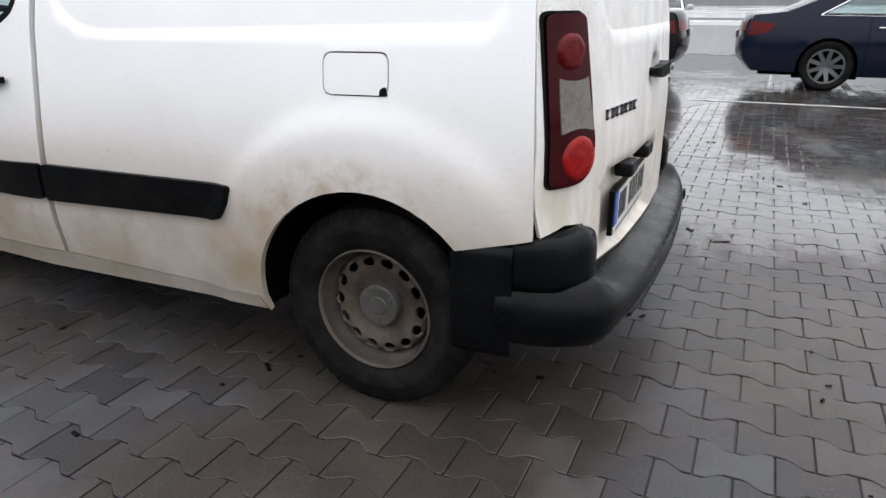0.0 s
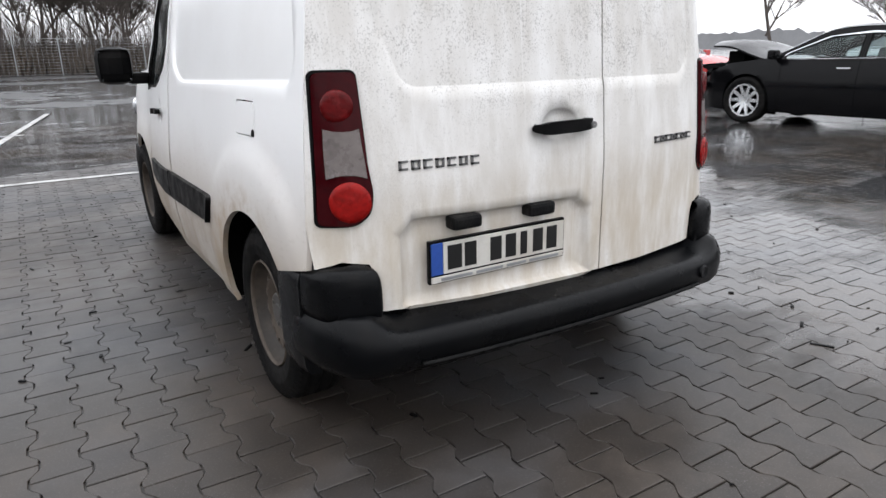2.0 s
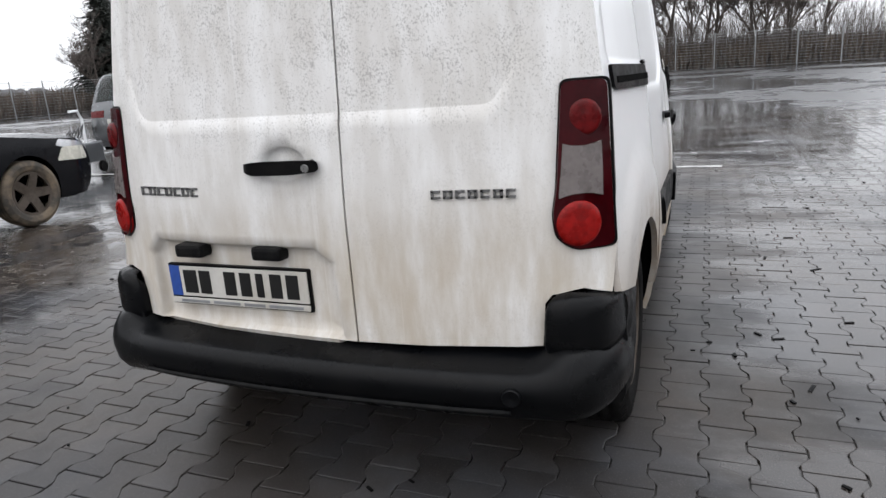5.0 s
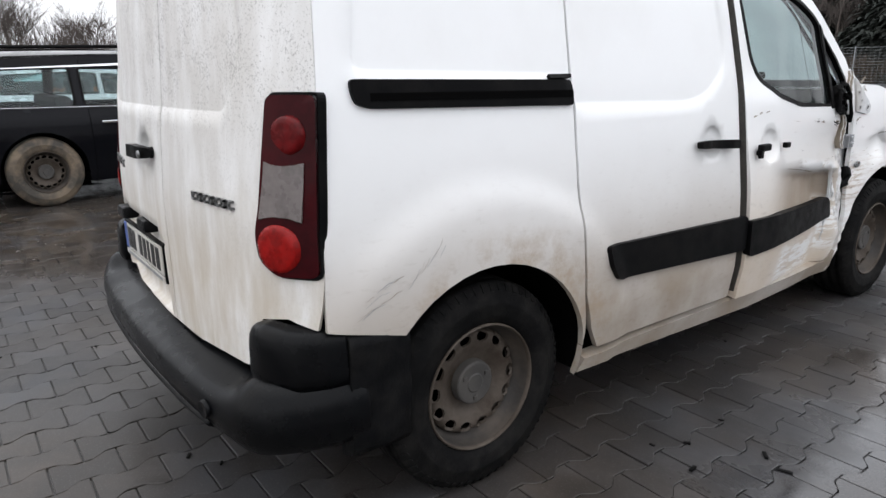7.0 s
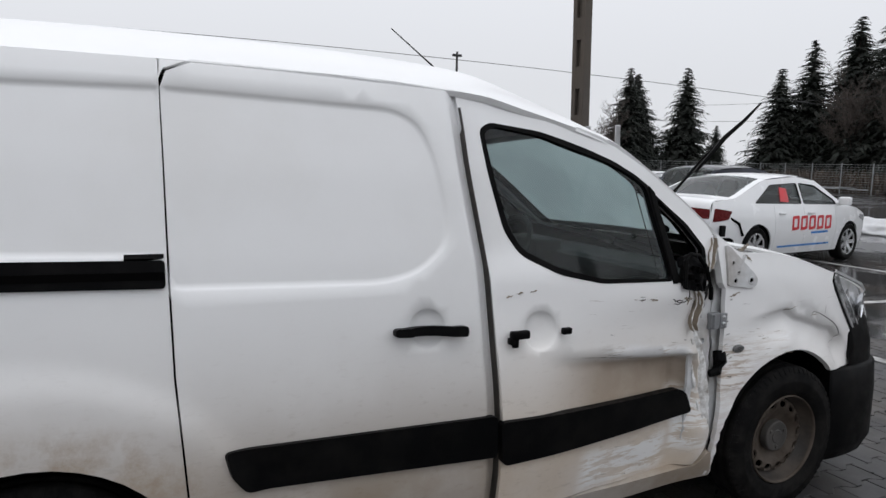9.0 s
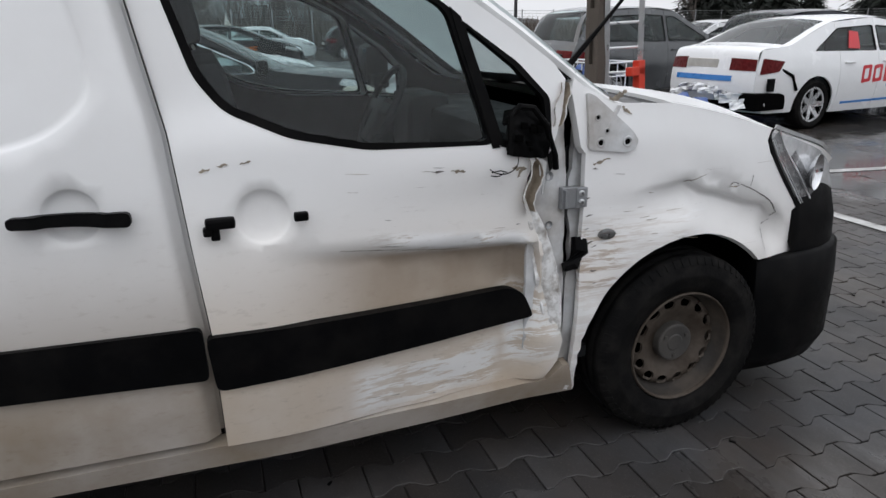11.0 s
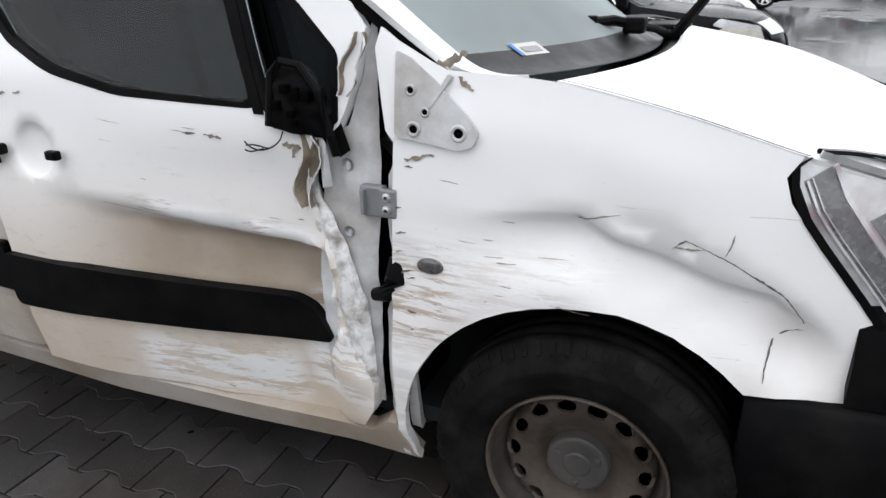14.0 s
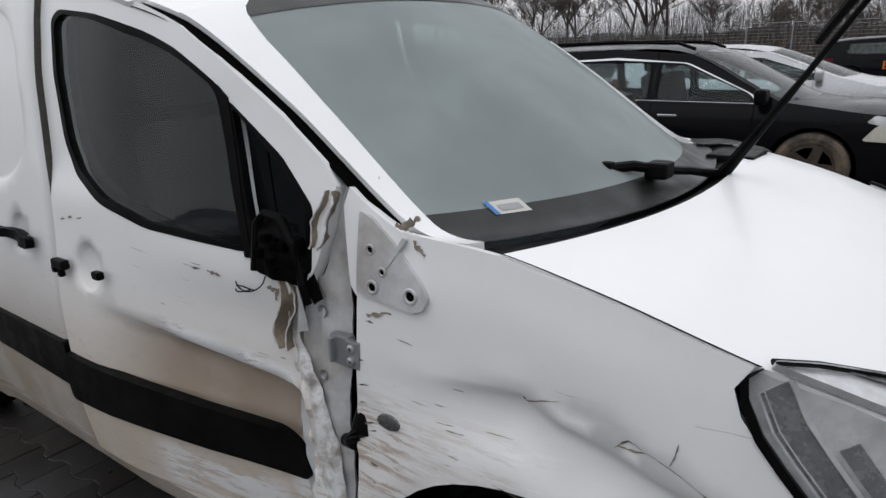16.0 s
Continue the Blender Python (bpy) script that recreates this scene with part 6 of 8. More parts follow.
make_car("parked_hatchback", "small black hatchback far across the yard", pose(-28.6, 8.0, 0, 0, 0, 0), "p_black", 3.95, 1.70, 1.46, 2.5, 0.70, "hatch", True, 7)
make_car("parked_sedan", "champagne saloon with broken nose far across the yard", pose(-29.8, 11.9, 0, 0, 0, -2), "p_beige", 4.5, 1.76, 1.44, 2.65, 0.95, "sedan", True, 7, front="crushed")
make_car("parked_sedan", "white saloon far across the yard", pose(-29.0, 3.2, 0, 0, 0, 0), "p_white", 4.5, 1.76, 1.44, 2.65, 0.95, "sedan", True, 7)
make_car("parked_hatchback", "silver car parked beyond the low wall", pose(20.5, 3.0, 0, 0, 0, 95), "p_silver", 4.3, 1.76, 1.50, 2.6, 0.85, "hatch", True, 7)
make_car("parked_hatchback", "dark green car by the far fence", pose(-5.5, 49.0, 0, 0, 0, 80), "p_grey", 4.2, 1.76, 1.60, 2.6, 0.85, "hatch", True, 7)

# livery on the white saloon: plain red strokes, blue stripe, torn bumper
for k in range(5):
    y = 0.88 + k * 0.24
    stroke = [(y, 0.56), (y + 0.19, 0.58), (y + 0.21, 0.80), (y + 0.02, 0.79)]
    part("red_mark", sheet(rounded(stroke, 0.03), lambda a, b: (cor_bx(a, b) + 0.004, a, b), [rounded([(y + 0.05, 0.61), (y + 0.145, 0.62), (y + 0.155, 0.755), (y + 0.06, 0.745)], 0.02)], 0.06, (), 0.003), "redmark", cor)
part("blue_mark", sheet([(1.45, 0.50), (1.95, 0.51), (1.95, 0.545), (1.45, 0.535)], lambda a, b: (cor_bx(a, b) + 0.004, a, b), (), 0.06, (), 0.003), "bluemark", cor)
part("blue_stripe", sheet([(0.55, 0.30), (2.05, 0.315), (2.05, 0.345), (0.55, 0.33)], lambda a, b: (cor_bx(a, b) + 0.004, a, b), (), 0.06, (), 0.003), "bluemark", cor)
part("window_sticker", sheet([(0.62, 1.02), (0.86, 1.01), (0.88, 1.22), (0.70, 1.24)], lambda a, b: (cor_bx(a, b) + 0.002, a, b), (), 0.06, (), 0.002), "redmark", cor)
part("blue_band", loft(cor_st, 2.25, 2.5, -0.75, 0.6, ns=10, sub=6, lift=0.01), "bluemark", cor)
for o in cor.children:
    if o.name.startswith("licence_plate"):
        o.location = (-0.08, 0.045, 0.135)
# added near-black block, its colour standing for shade behind the torn bumper
part("bumper_hollow_shade", box((-0.55, -1.04, 0.28), (0.83, -0.50, 0.50), 0.03), "dark", cor, "dark block painted as the shaded hollow behind the torn bumper")
rnd = random.Random(3)
for k in range(8):
    # crumpled white strips left of the bumper
    bm = bmesh.new()
    bmesh.ops.create_grid(bm, x_segments=8, y_segments=4, size=0.5, matrix=Matrix.Rotation(radians(90), 4, "X"))
    w, h = rnd.uniform(0.22, 0.42), rnd.uniform(0.07, 0.13)
    for v in bm.verts:
        v.co = Vector((v.co.x * w, v.co.y + 0.05 * noise.noise(v.co * 5 + Vector((k, 0, 0))), v.co.z * h + 0.03 * noise.noise(v.co * 4 + Vector((0, k, 3)))))
    bmesh.ops.solidify(bm, geom=bm.faces[:], thickness=0.006)
    bm.transform(pose(-0.45 + 0.16 * k, -1.14 + 0.28 * (-0.45 + 0.16 * k) ** 2, 0.44 + rnd.uniform(-0.09, 0.12), rnd.uniform(-25, 25), rnd.uniform(-14, 14), 6 * k))
    part("torn_bumper_piece", bm, ("p_white", "p_white", "p_silver")[k % 3], cor)
part("corner_vent", box((0.80, -0.86, 0.52), (0.845, -0.76, 0.68), 0.008), "trim", cor, "black vent grille laid bare")
part("arch_liner_strip", tube([(0.80, -0.62, 0.78), (0.85, -0.46, 0.70), (0.87, -0.38, 0.52)], 0.022, 6), "dark", cor)
for sgn in (1, -1):
    yb = wag["y1"]
    part("large_headlamp", sheet(rounded([(yb - 0.10, 0.555), (yb - 0.60, 0.585), (yb - 0.50, 0.715), (yb - 0.16, 0.70)], 0.03), lambda a, b, sgn=sgn: (sgn * (wag_bx(a, b) + 0.012), a, b), (), 0.05, (), 0.02, sgn < 0), "yellowed", wag, "large yellowed headlamp")
# lettering on the far black hatchback
tx = bpy.data.curves.new("lettering", "FONT")
tx.body, tx.size, tx.extrude = "EXTREME", 0.30, 0.004
tx.materials.append(M["orange"])
to = new("lettering", tx)
to.parent = ext
to.matrix_basis = Matrix.Translation((0.90, 0.75, 0.60)) @ Matrix.Rotation(radians(90), 4, "Z") @ Matrix.Rotation(radians(90), 4, "X")
to["label"] = "orange capital lettering"
tri = bmesh.new()
bmesh.ops.create_cone(tri, segments=3, radius1=0.16, radius2=0.0, depth=0.34, cap_ends=True, matrix=Matrix.Translation((0, 1.2, 1.62)))
part("roof_sign", tri, "plate", ext)


# ---- yard: poles, fence, clutter ----
def spruce(name, m, h, seed, label="dark green spruce with drooping branches", group="spruces beyond the fence"):
    rnd = random.Random(seed)
    tree = thing(name, label, "conifer", m, group)
    part("trunk", tube([(0, 0, 0), (0.04, 0, h * 0.5), (0, 0, h * 0.98)], [h * 0.018, h * 0.012, 0.01], 7), "bark", tree)
    verts, faces = [], []
    z = h * 0.06
    while z < h * 0.985:
        f = z / h
        reach = h * 0.36 * (1 - f) ** 0.85 * rnd.uniform(0.8, 1.15) + 0.12
        n = int(18 + 26 * (1 - f))
        for k in range(n):
            a = rnd.uniform(0, 2 * math.pi)
            rr = reach * rnd.uniform(0.55, 1.1)
            zb = z + rnd.uniform(-0.5, 0.5) * (h * 0.022 + 0.08)
            droop = rr * rnd.uniform(0.15, 0.45)
            ca, sa = math.cos(a), math.sin(a)
            segs = 6
            for j in range(segs * 2):
                t = (j + rnd.uniform(0.2, 0.9)) / (segs * 2)
                px, py, pz = ca * rr * t, sa * rr * t, zb - droop * t * t + 0.12 * rr * t
                wv = rr * 0.15 * (1.15 - t) + 0.07
                ln = rr * 0.13 + 0.10
                b = a + rnd.uniform(-1.1, 1.1)
                dx, dy = math.cos(b), math.sin(b)
                i = len(verts)
                verts += [(px - dy * wv * 0.4, py + dx * wv * 0.4, pz), (px + dy * wv * 0.4, py - dx * wv * 0.4, pz), (px + dx * ln, py + dy * ln, pz - ln * rnd.uniform(0.2, 0.8)), (px + dx * ln * 0.3, py + dy * ln * 0.3, pz + 0.05 - wv * 0.7)]
                faces += [(i, i + 1, i + 2), (i, i + 3, i + 2), (i + 1, i + 3, i + 2)]
        z += h * 0.020 + 0.06
    me = bpy.data.meshes.new("crown")
    me.from_pydata(verts, [], faces)
    me.materials.append(M["needles"])
    c = new("crown", me)
    c.parent = tree
    return tree


def bare_tree(name, m, h, seed, spread=0.62, depth=6, label="bare grey-brown winter tree with fine twigs", group="bare trees beyond the yard"):
    rnd = random.Random(seed)
    tree = thing(name, label, "tree", m, group)
    limb, twig = bmesh.new(), bmesh.new()

    def grow(p, d, ln, r, lv):
        e = p + d * ln
        if lv < 3:
            q = p + d * ln * 0.5 + Vector((rnd.uniform(-1, 1), rnd.uniform(-1, 1), 0)) * ln * 0.06
            tube_into(limb, [p, q, e], [r, r * 0.85, r * 0.66], 6 if lv < 2 else 4)
        else:
            tube_into(twig, [p, e], [max(0.011, r), max(0.007, r * 0.6)], 3)
        if lv >= depth:
            return
        grow(e, (d + Vector((rnd.uniform(-1, 1), rnd.uniform(-1, 1), 0.3)) * 0.16).normalized(), ln * (0.80 if lv else 0.55), r * 0.66, lv + 1)
        for _ in range(3 if lv < 2 else rnd.choice((2, 3))):
            ax = Vector((rnd.uniform(-1, 1), rnd.uniform(-1, 1), rnd.uniform(-0.1, 0.3))).normalized()
            nd = (d * 0.8 + ax * spread * rnd.uniform(0.9, 1.6) + Vector((0, 0, 0.15))).normalized()
            grow(p + (e - p) * rnd.uniform(0.35 if lv else 0.6, 0.98), nd, ln * rnd.uniform(0.55, 0.82) * (1.0 if lv else 0.8), r * 0.52, lv + 1)

    grow(Vector((0, 0, 0)), Vector((rnd.uniform(-0.06, 0.06), rnd.uniform(-0.06, 0.06), 1)).normalized(), h * 0.33, h * 0.0125, 0)
    part("trunk", limb, "bark", tree)
    part("crown", twig, "twig", tree)
    return tree


rnd = random.Random(21)
sp = [spruce("spruce", pose(0, 0, 0), 10.0, 5), spruce("spruce", pose(0, 0, 0), 12.5, 6), spruce("spruce", pose(0, 0, 0), 9.0, 7)]
places = []
for x, y, h in [(-46.5, 43.0, 11.0), (-48.5, 45.5, 10.6), (-50.0, 47.0, 11.2), (-46.5, 50.0, 11.6), (-44.0, 51.5, 6.0), (-42.5, 58.0, 11.8), (-38.5, 63, 16.5), (-41.5, 61.0, 14.5), (-34.5, 62, 17.0), (-41, 67, 15.5), (-29.5, 60, 15.5), (-25.5, 62, 16), (-19.0, 59, 15.0), (-15.0, 58, 16.5), (-21.5, 64, 15), (-32, 68, 15)]:
    places.append((x, y, h))
for k, (x, y, h) in enumerate(places):
    src = sp[k % 3]
    base = (10.0, 12.5, 9.0)[k % 3]
    m = pose(x, y, 0, 0, 0, rnd.uniform(0, 360)) @ Matrix.Diagonal((h / base, h / base, h / base, 1))
    if k < 3:
        src.matrix_world = m
    else:
        c = copy_thing(src, m)
        c.matrix_basis = m

bt = [bare_tree("bare_tree", pose(0, 0, 0), 9.0, s) for s in (2, 9, 14)]
spots = []
for k in range(34):
    y = -70 + k * 2.4 + rnd.uniform(-1, 1)
    spots.append((-54 + rnd.uniform(-9, 6), y, rnd.uniform(9, 12.5) if y < -10 else rnd.uniform(5.5, 7.5)))
for k in range(12):
    spots.append((-14 + k * 2.2 + rnd.uniform(-1, 1), rnd.uniform(56, 66), rnd.uniform(9, 13)))
for x, y, h in [(1.5, 58, 11), (4, 60, 12), (-2, 57, 11), (7, 62, 10), (-23, 57, 12), (-36, 60, 12), (-12, 57, 11), (-8, 64, 12), (27, 30, 6.5), (33, 44, 8), (24, 46, 7), (30, 19, 8), (28, 12, 6), (44, 20, 8), (-36, -28, 10), (-44, -38, 11), (-45, 40, 9), (20, 58, 8), (-31, 58, 11)]:
    spots.append((x, y, h))
for k, (x, y, h) in enumerate(spots):
    m = pose(x, y, 0, 0, 0, rnd.uniform(0, 360)) @ Matrix.Diagonal((h / 9, h / 9, h / 9, 1))
    if k < 3:
        bt[k].matrix_world = m
    else:
        c = copy_thing(bt[k % 3], m)
        c.matrix_basis = m


def pole(name, x, y, h, w, label, lean=(0, 0)):
    """Concrete pole with a row of oblong openings."""
    p = thing(name, label, "pole", pose(x, y, 0, lean[0], lean[1], 18))
    bm = bmesh.new()
    n, z = int(h / 0.62), 0.0
    box_into(bm, (-w / 2, -w * 0.42, 0), (-w * 0.18, w * 0.42, h), 0.01)
    box_into(bm, (w * 0.18, -w * 0.42, 0), (w / 2, w * 0.42, h), 0.01)
    box_into(bm, (-w * 0.2, -w * 0.42, 0), (w * 0.2, w * 0.42, 0.9))
    for k in range(n):
        z = 0.9 + k * 0.62
        box_into(bm, (-w * 0.2, -w * 0.40, z + 0.34), (w * 0.2, w * 0.40, min(z + 0.62, h)))
    part("shaft", bm, "concrete", p)
    part("web", box((-w * 0.19, -0.02, 0.9), (w * 0.19, 0.02, h)), "concrete", p)
    return p


pole("utility_pole", -4.68, 6.45, 8.5, 0.19, "tall weathered concrete pole with oblong holes", (0.6, -1.2))
pole("utility_pole", 17.5, 21.5, 9.0, 0.34, "tall dark concrete pole beyond parked cars", (0.5, 3.0))


def lattice(x, y, h, w):
    t = thing("lattice_mast", "grey steel lattice mast far behind the yard", "mast", pose(x, y, 0))
    bm = bmesh.new()
    for sx in (-1, 1):
        for sy in (-1, 1):
            tube_into(bm, [(sx * w, sy * w, 0), (sx * w * 0.35, sy * w * 0.35, h)], 0.06, 4)
    part("mast_frame", bm, "galv", t)
    bm = bmesh.new()
    for k in range(14):
        z0, z1 = h * k / 14, h * (k + 1) / 14
        a, b = w * (1 - 0.65 * k / 14), w * (1 - 0.65 * (k + 1) / 14)
        tube_into(bm, [(-a, -a, z0), (b, -b, z1)], 0.035, 3)
        tube_into(bm, [(a, a, z0), (-b, b, z1)], 0.035, 3)
        tube_into(bm, [(-a, a, z0), (-b, -b, z1)], 0.035, 3)
        tube_into(bm, [(a, -a, z0), (b, b, z1)], 0.035, 3)
    part("bracing", bm, "galv", t)


lattice(11.0, 34.0, 16, 1.0)


def street_lamp(x, y, h, turn):
    s = thing("street_lamp", "slender grey street lamp with a curved arm", "street lamp", pose(x, y, 0, 0, 0, turn), "street lamps")
    part("post", tube([(0, 0, 0), (0, 0, h * 0.9), (0.15, 0, h * 0.97), (0.9, 0, h)], [0.07, 0.05, 0.04, 0.03], 8), "galv", s)
    part("lamp_head", box((0.85, -0.09, h - 0.05), (1.45, 0.09, h + 0.05), 0.03), "galv", s)


for x, y, h, t in [(-46, 62, 8, 200), (-27.5, 55, 8.5, 200), (16.5, 29, 5.5, 160), (20, 33, 5.5, 160), (23.5, 37, 5.5, 160), (27, 41, 5.5, 160), (-22.0, 46, 9, 190)]:
    street_lamp(x, y, h, t)

fp = thing("lamp_post", "thin dark post standing far beyond the yard", "post", pose(-36.0, 20.0, 0))
part("post", tube([(0, 0, 0), (0, 0, 8.6)], [0.12, 0.07], 8), "wire", fp)
part("cross_bar", box((-0.10, -0.3, 8.3), (0.10, 0.3, 8.45), 0.02), "wire", fp)

# mesh fence round the far side
def fence(pts, label):
    f = thing("mesh_fence", label, "fence")
    rails_bm = bmesh.new()
    for (x0, y0), (x1, y1) in zip(pts, pts[1:]):
        n = max(1, int(round(math.dist((x0, y0), (x1, y1)) / 2.6)))
        for k in range(n):
            x, y = x0 + (x1 - x0) * k / n, y0 + (y1 - y0) * k / n
            part("fence_post", tube([(x, y, 0), (x, y, 2.55)], 0.04, 6), "galv", f)
        d = Vector((x1 - x0, y1 - y0, 0))
        for z in np.linspace(0.10, 2.45, 13).tolist():
            tube_into(rails_bm, [(x0, y0, z), (x1, y1, z)], 0.008 if 0.2 < z < 2.4 else 0.014, 3)
        m = int(d.length / 0.30)
        for k in range(m):
            x, y = x0 + (x1 - x0) * k / m, y0 + (y1 - y0) * k / m
            tube_into(rails_bm, [(x, y, 0.1), (x, y, 2.45)], 0.006, 3)
    tagged(part("fence_mesh", rails_bm, "galv", f), kind="stuff")


fence([(-44.0, 42.0), (-40.0, 53.0), (-12.0, 53.0), (12.0, 52.0)], "galvanised mesh fence along the far edge of the yard")
fence([(-44.0, -32.0), (-44.0, 4.0), (-44.0, 42.0)], "galvanised mesh fence in front of bare trees")


def scrub(name, x0, x1, y0, y1, n, h, seed, material="scrub"):
    """Tangled low growth."""
    r = random.Random(seed)
    verts, faces = [], []
    for _ in range(n):
        x, y = r.uniform(x0, x1), r.uniform(y0, y1)
        hh = h * r.uniform(0.4, 1.2)
        for _ in range(5):
            a, ln = r.uniform(0, 6.28), hh * r.uniform(0.5, 1.0)
            dx, dy = math.cos(a) * 0.45 * ln, math.sin(a) * 0.45 * ln
            i = len(verts)
            verts += [(x - dy * 0.16, y + dx * 0.16, 0), (x + dy * 0.16, y - dx * 0.16, 0), (x + dx, y + dy, ln)]
            faces.append((i, i + 1, i + 2))
    me = bpy.data.meshes.new(name)
    me.from_pydata(verts, [], faces)
    me.materials.append(M[material])
    return tagged(new(name, me), "tangled dry brown scrub beyond the fence", "scrub", kind="stuff")


scrub("scrub", -44, 14, 54, 62, 9000, 2.0, 1)
scrub("scrub", -60, -45, -80, 46, 15000, 2.0, 2)
def thicket(x0, x1, y0, y1, n, h, seed):
    """Dense stand of thin bare stems and side shoots."""
    r = random.Random(seed)
    verts, faces = [], []
    for _ in range(n):
        x, y, hh = r.uniform(x0, x1), r.uniform(y0, y1), h * r.uniform(0.45, 1.1)
        lx, ly = r.uniform(-0.25, 0.25) * hh, r.uniform(-0.25, 0.25) * hh
        for k in range(5):
            t = 0 if k == 0 else r.uniform(0.2, 0.8)
            ax, ay, az = x + lx * t, y + ly * t, hh * t
            ln = hh * (1 - t) * (1 if k == 0 else r.uniform(0.4, 0.8))
            bx2, by2 = (lx, ly) if k == 0 else (r.uniform(-0.7, 0.7) * ln, r.uniform(-0.7, 0.7) * ln)
            w = 0.022 if k == 0 else 0.013
            i = len(verts)
            verts += [(ax - w, ay - w, az), (ax + w, ay + w, az), (ax + bx2, ay + by2, az + ln)]
            faces.append((i, i + 1, i + 2))
    me = bpy.data.meshes.new("thicket")
    me.from_pydata(verts, [], faces)
    me.materials.append(M["twig"])
    tagged(new("thicket", me), "dense grey-brown thicket of bare saplings", "thicket", kind="stuff")


thicket(-60, -46, -75, 12, 5200, 5.5, 11)
thicket(-14, 14, 54, 64, 1500, 5.5, 12)
scrub("scrub", 15.6, 17.4, -30, 30, 2600, 0.16, 3, "grass")

# far woods as a low uneven band, distance haze put into their colour
wb_ = bmesh.new()
prev = None
rnd = random.Random(77)
for k in range(1081):
    a = radians(k / 3)
    h = 4.6 + 2.0 * noise.noise((math.cos(a) * 14, math.sin(a) * 14, 0.3)) + 1.2 * noise.noise((k * 0.37, 1.0, 2.0)) + rnd.uniform(-0.5, 0.5)
    rr = 240
    cur = (wb_.verts.new((rr * math.cos(a), rr * math.sin(a), -0.5)), wb_.verts.new((rr * math.cos(a), rr * math.sin(a), max(2.0, h))))
    if prev:
        wb_.faces.new((prev[0], cur[0], cur[1], prev[1]))
    prev = cur
tagged(part("backdrop", wb_, "haze"), "line of distant woods, haze painted into its pale grey", "woods", kind="structure")

# low wall with a rail
lw = thing("low_wall", "low pale panel wall with a steel rail on top", "wall", kind="structure")
for k in range(16):
    part("wall_panel", box((15.3, -22 + k * 2.4, 0.0), (15.42, -22 + k * 2.4 + 2.36, 0.66), 0.01), "panel", lw)
part("rail", tube([(15.36, -22, 0.80), (15.36, 16.4, 0.80)], 0.035, 6), "galv", lw)
for k in range(9):
    part("rail_post", box((15.33, -22 + k * 4.8, 0.0), (15.40, -21.92 + k * 4.8, 0.80)), "galv", lw)

# site office, forklift, red drum
of = thing("site_office", "grey container office with dark edge trim", "container", pose(8.9, 23.5, 0, 0, 0, -8))
part("wall", box((-2.2, -1.2, 0.12), (0.1, 1.2, 2.65), 0.02), "panel", of)
part("roof_trim", box((-2.3, -1.3, 2.60), (0.2, 1.3, 2.78), 0.02), "trim", of)
for x in (-2.27, 0.1):
    part("corner_post", box((x, -1.27, 0), (x + 0.09, -1.15, 2.7), 0.01), "trim", of)
part("sign", box((-1.15, -1.23, 1.45), (-0.45, -1.205, 1.72), 0.004), "tealbag", of, "small green sign")
fk = thing("forklift", "red forklift truck with a black overhead guard", "forklift", pose(6.95, 21.0, 0, 0, 0, 70))
fb = box((-0.5, -0.9, 0.35), (0.5, 0.5, 0.95), 0.08)
box_into(fb, (-0.5, -1.0, 0.35), (0.5, -0.5, 1.25), 0.1)
part("body", fb, "redplastic", fk)
gd = bmesh.new()
for x in (-0.45, 0.45):
    tube_into(gd, [(x, -0.75, 1.0), (x, -0.55, 2.05), (x, 0.45, 2.05), (x, 0.55, 0.8)], 0.035, 6)
for y in (-0.5, -0.25, 0.0, 0.25, 0.45):
    tube_into(gd, [(-0.45, y, 2.05), (0.45, y, 2.05)], 0.02, 5)
part("overhead_guard", gd, "trim", fk)
ms = bmesh.new()
for x in (-0.32, 0.32):
    box_into(ms, (x - 0.05, 0.62, 0.1), (x + 0.05, 0.78, 2.2), 0.01)
box_into(ms, (-0.34, 0.66, 1.1), (0.34, 0.74, 1.2))
part("mast", ms, "trim", fk)
for x in (-0.25, 0.25):
    part("fork", box((x - 0.06, 0.78, 0.06), (x + 0.06, 1.7, 0.11), 0.01), "galv", fk)
part("seat", box((-0.25, -0.45, 0.95), (0.25, -0.05, 1.35), 0.06), "seat", fk)
for x, y, rr in ((-0.42, 0.45, 0.30), (0.42, 0.45, 0.30), (-0.42, -0.65, 0.25), (0.42, -0.65, 0.25)):
    bm = lathe([(-0.1, 0.02), (-0.1, rr), (0.1, rr), (0.1, 0.02)], 20)
    bm.transform(Matrix.Translation((x, y, rr)))
    part("wheel", bm, "rubber", fk)
rdm = thing("red_barrel", "bright red plastic barrel standing on the yard", "barrel", pose(8.2, 20.2, 0))
part("barrel", lathe([(0.0, 0.02), (0.0, 0.24), (0.2, 0.25), (0.22, 0.265), (0.26, 0.25), (0.5, 0.25), (0.52, 0.265), (0.56, 0.25), (0.76, 0.24), (0.78, 0.02)], 20, "z"), "redplastic", rdm, smooth=True)

# recovery truck and trailer far off
tk = thing("recovery_truck", "white flatbed recovery truck by the far fence", "truck", pose(-11.5, 50.5, 0, 0, 0, -95))
cb = box((-0.95, 0.2, 0.55), (0.95, 1.9, 2.25), 0.2)
box_into(cb, (-0.92, 1.6, 0.5), (0.92, 2.6, 1.35), 0.18)
part("cab", cb, "p_white", tk)
part("wind_deflector", box((-0.85, 0.1, 2.1), (0.85, 1.0, 2.75), 0.15), "p_white", tk)
part("windscreen", box((-0.8, 1.74, 1.38), (0.8, 1.93, 2.1), 0.05), "ink", tk)
part("side_window", box((0.90, 0.7, 1.38), (0.97, 1.5, 2.0), 0.02), "ink", tk)
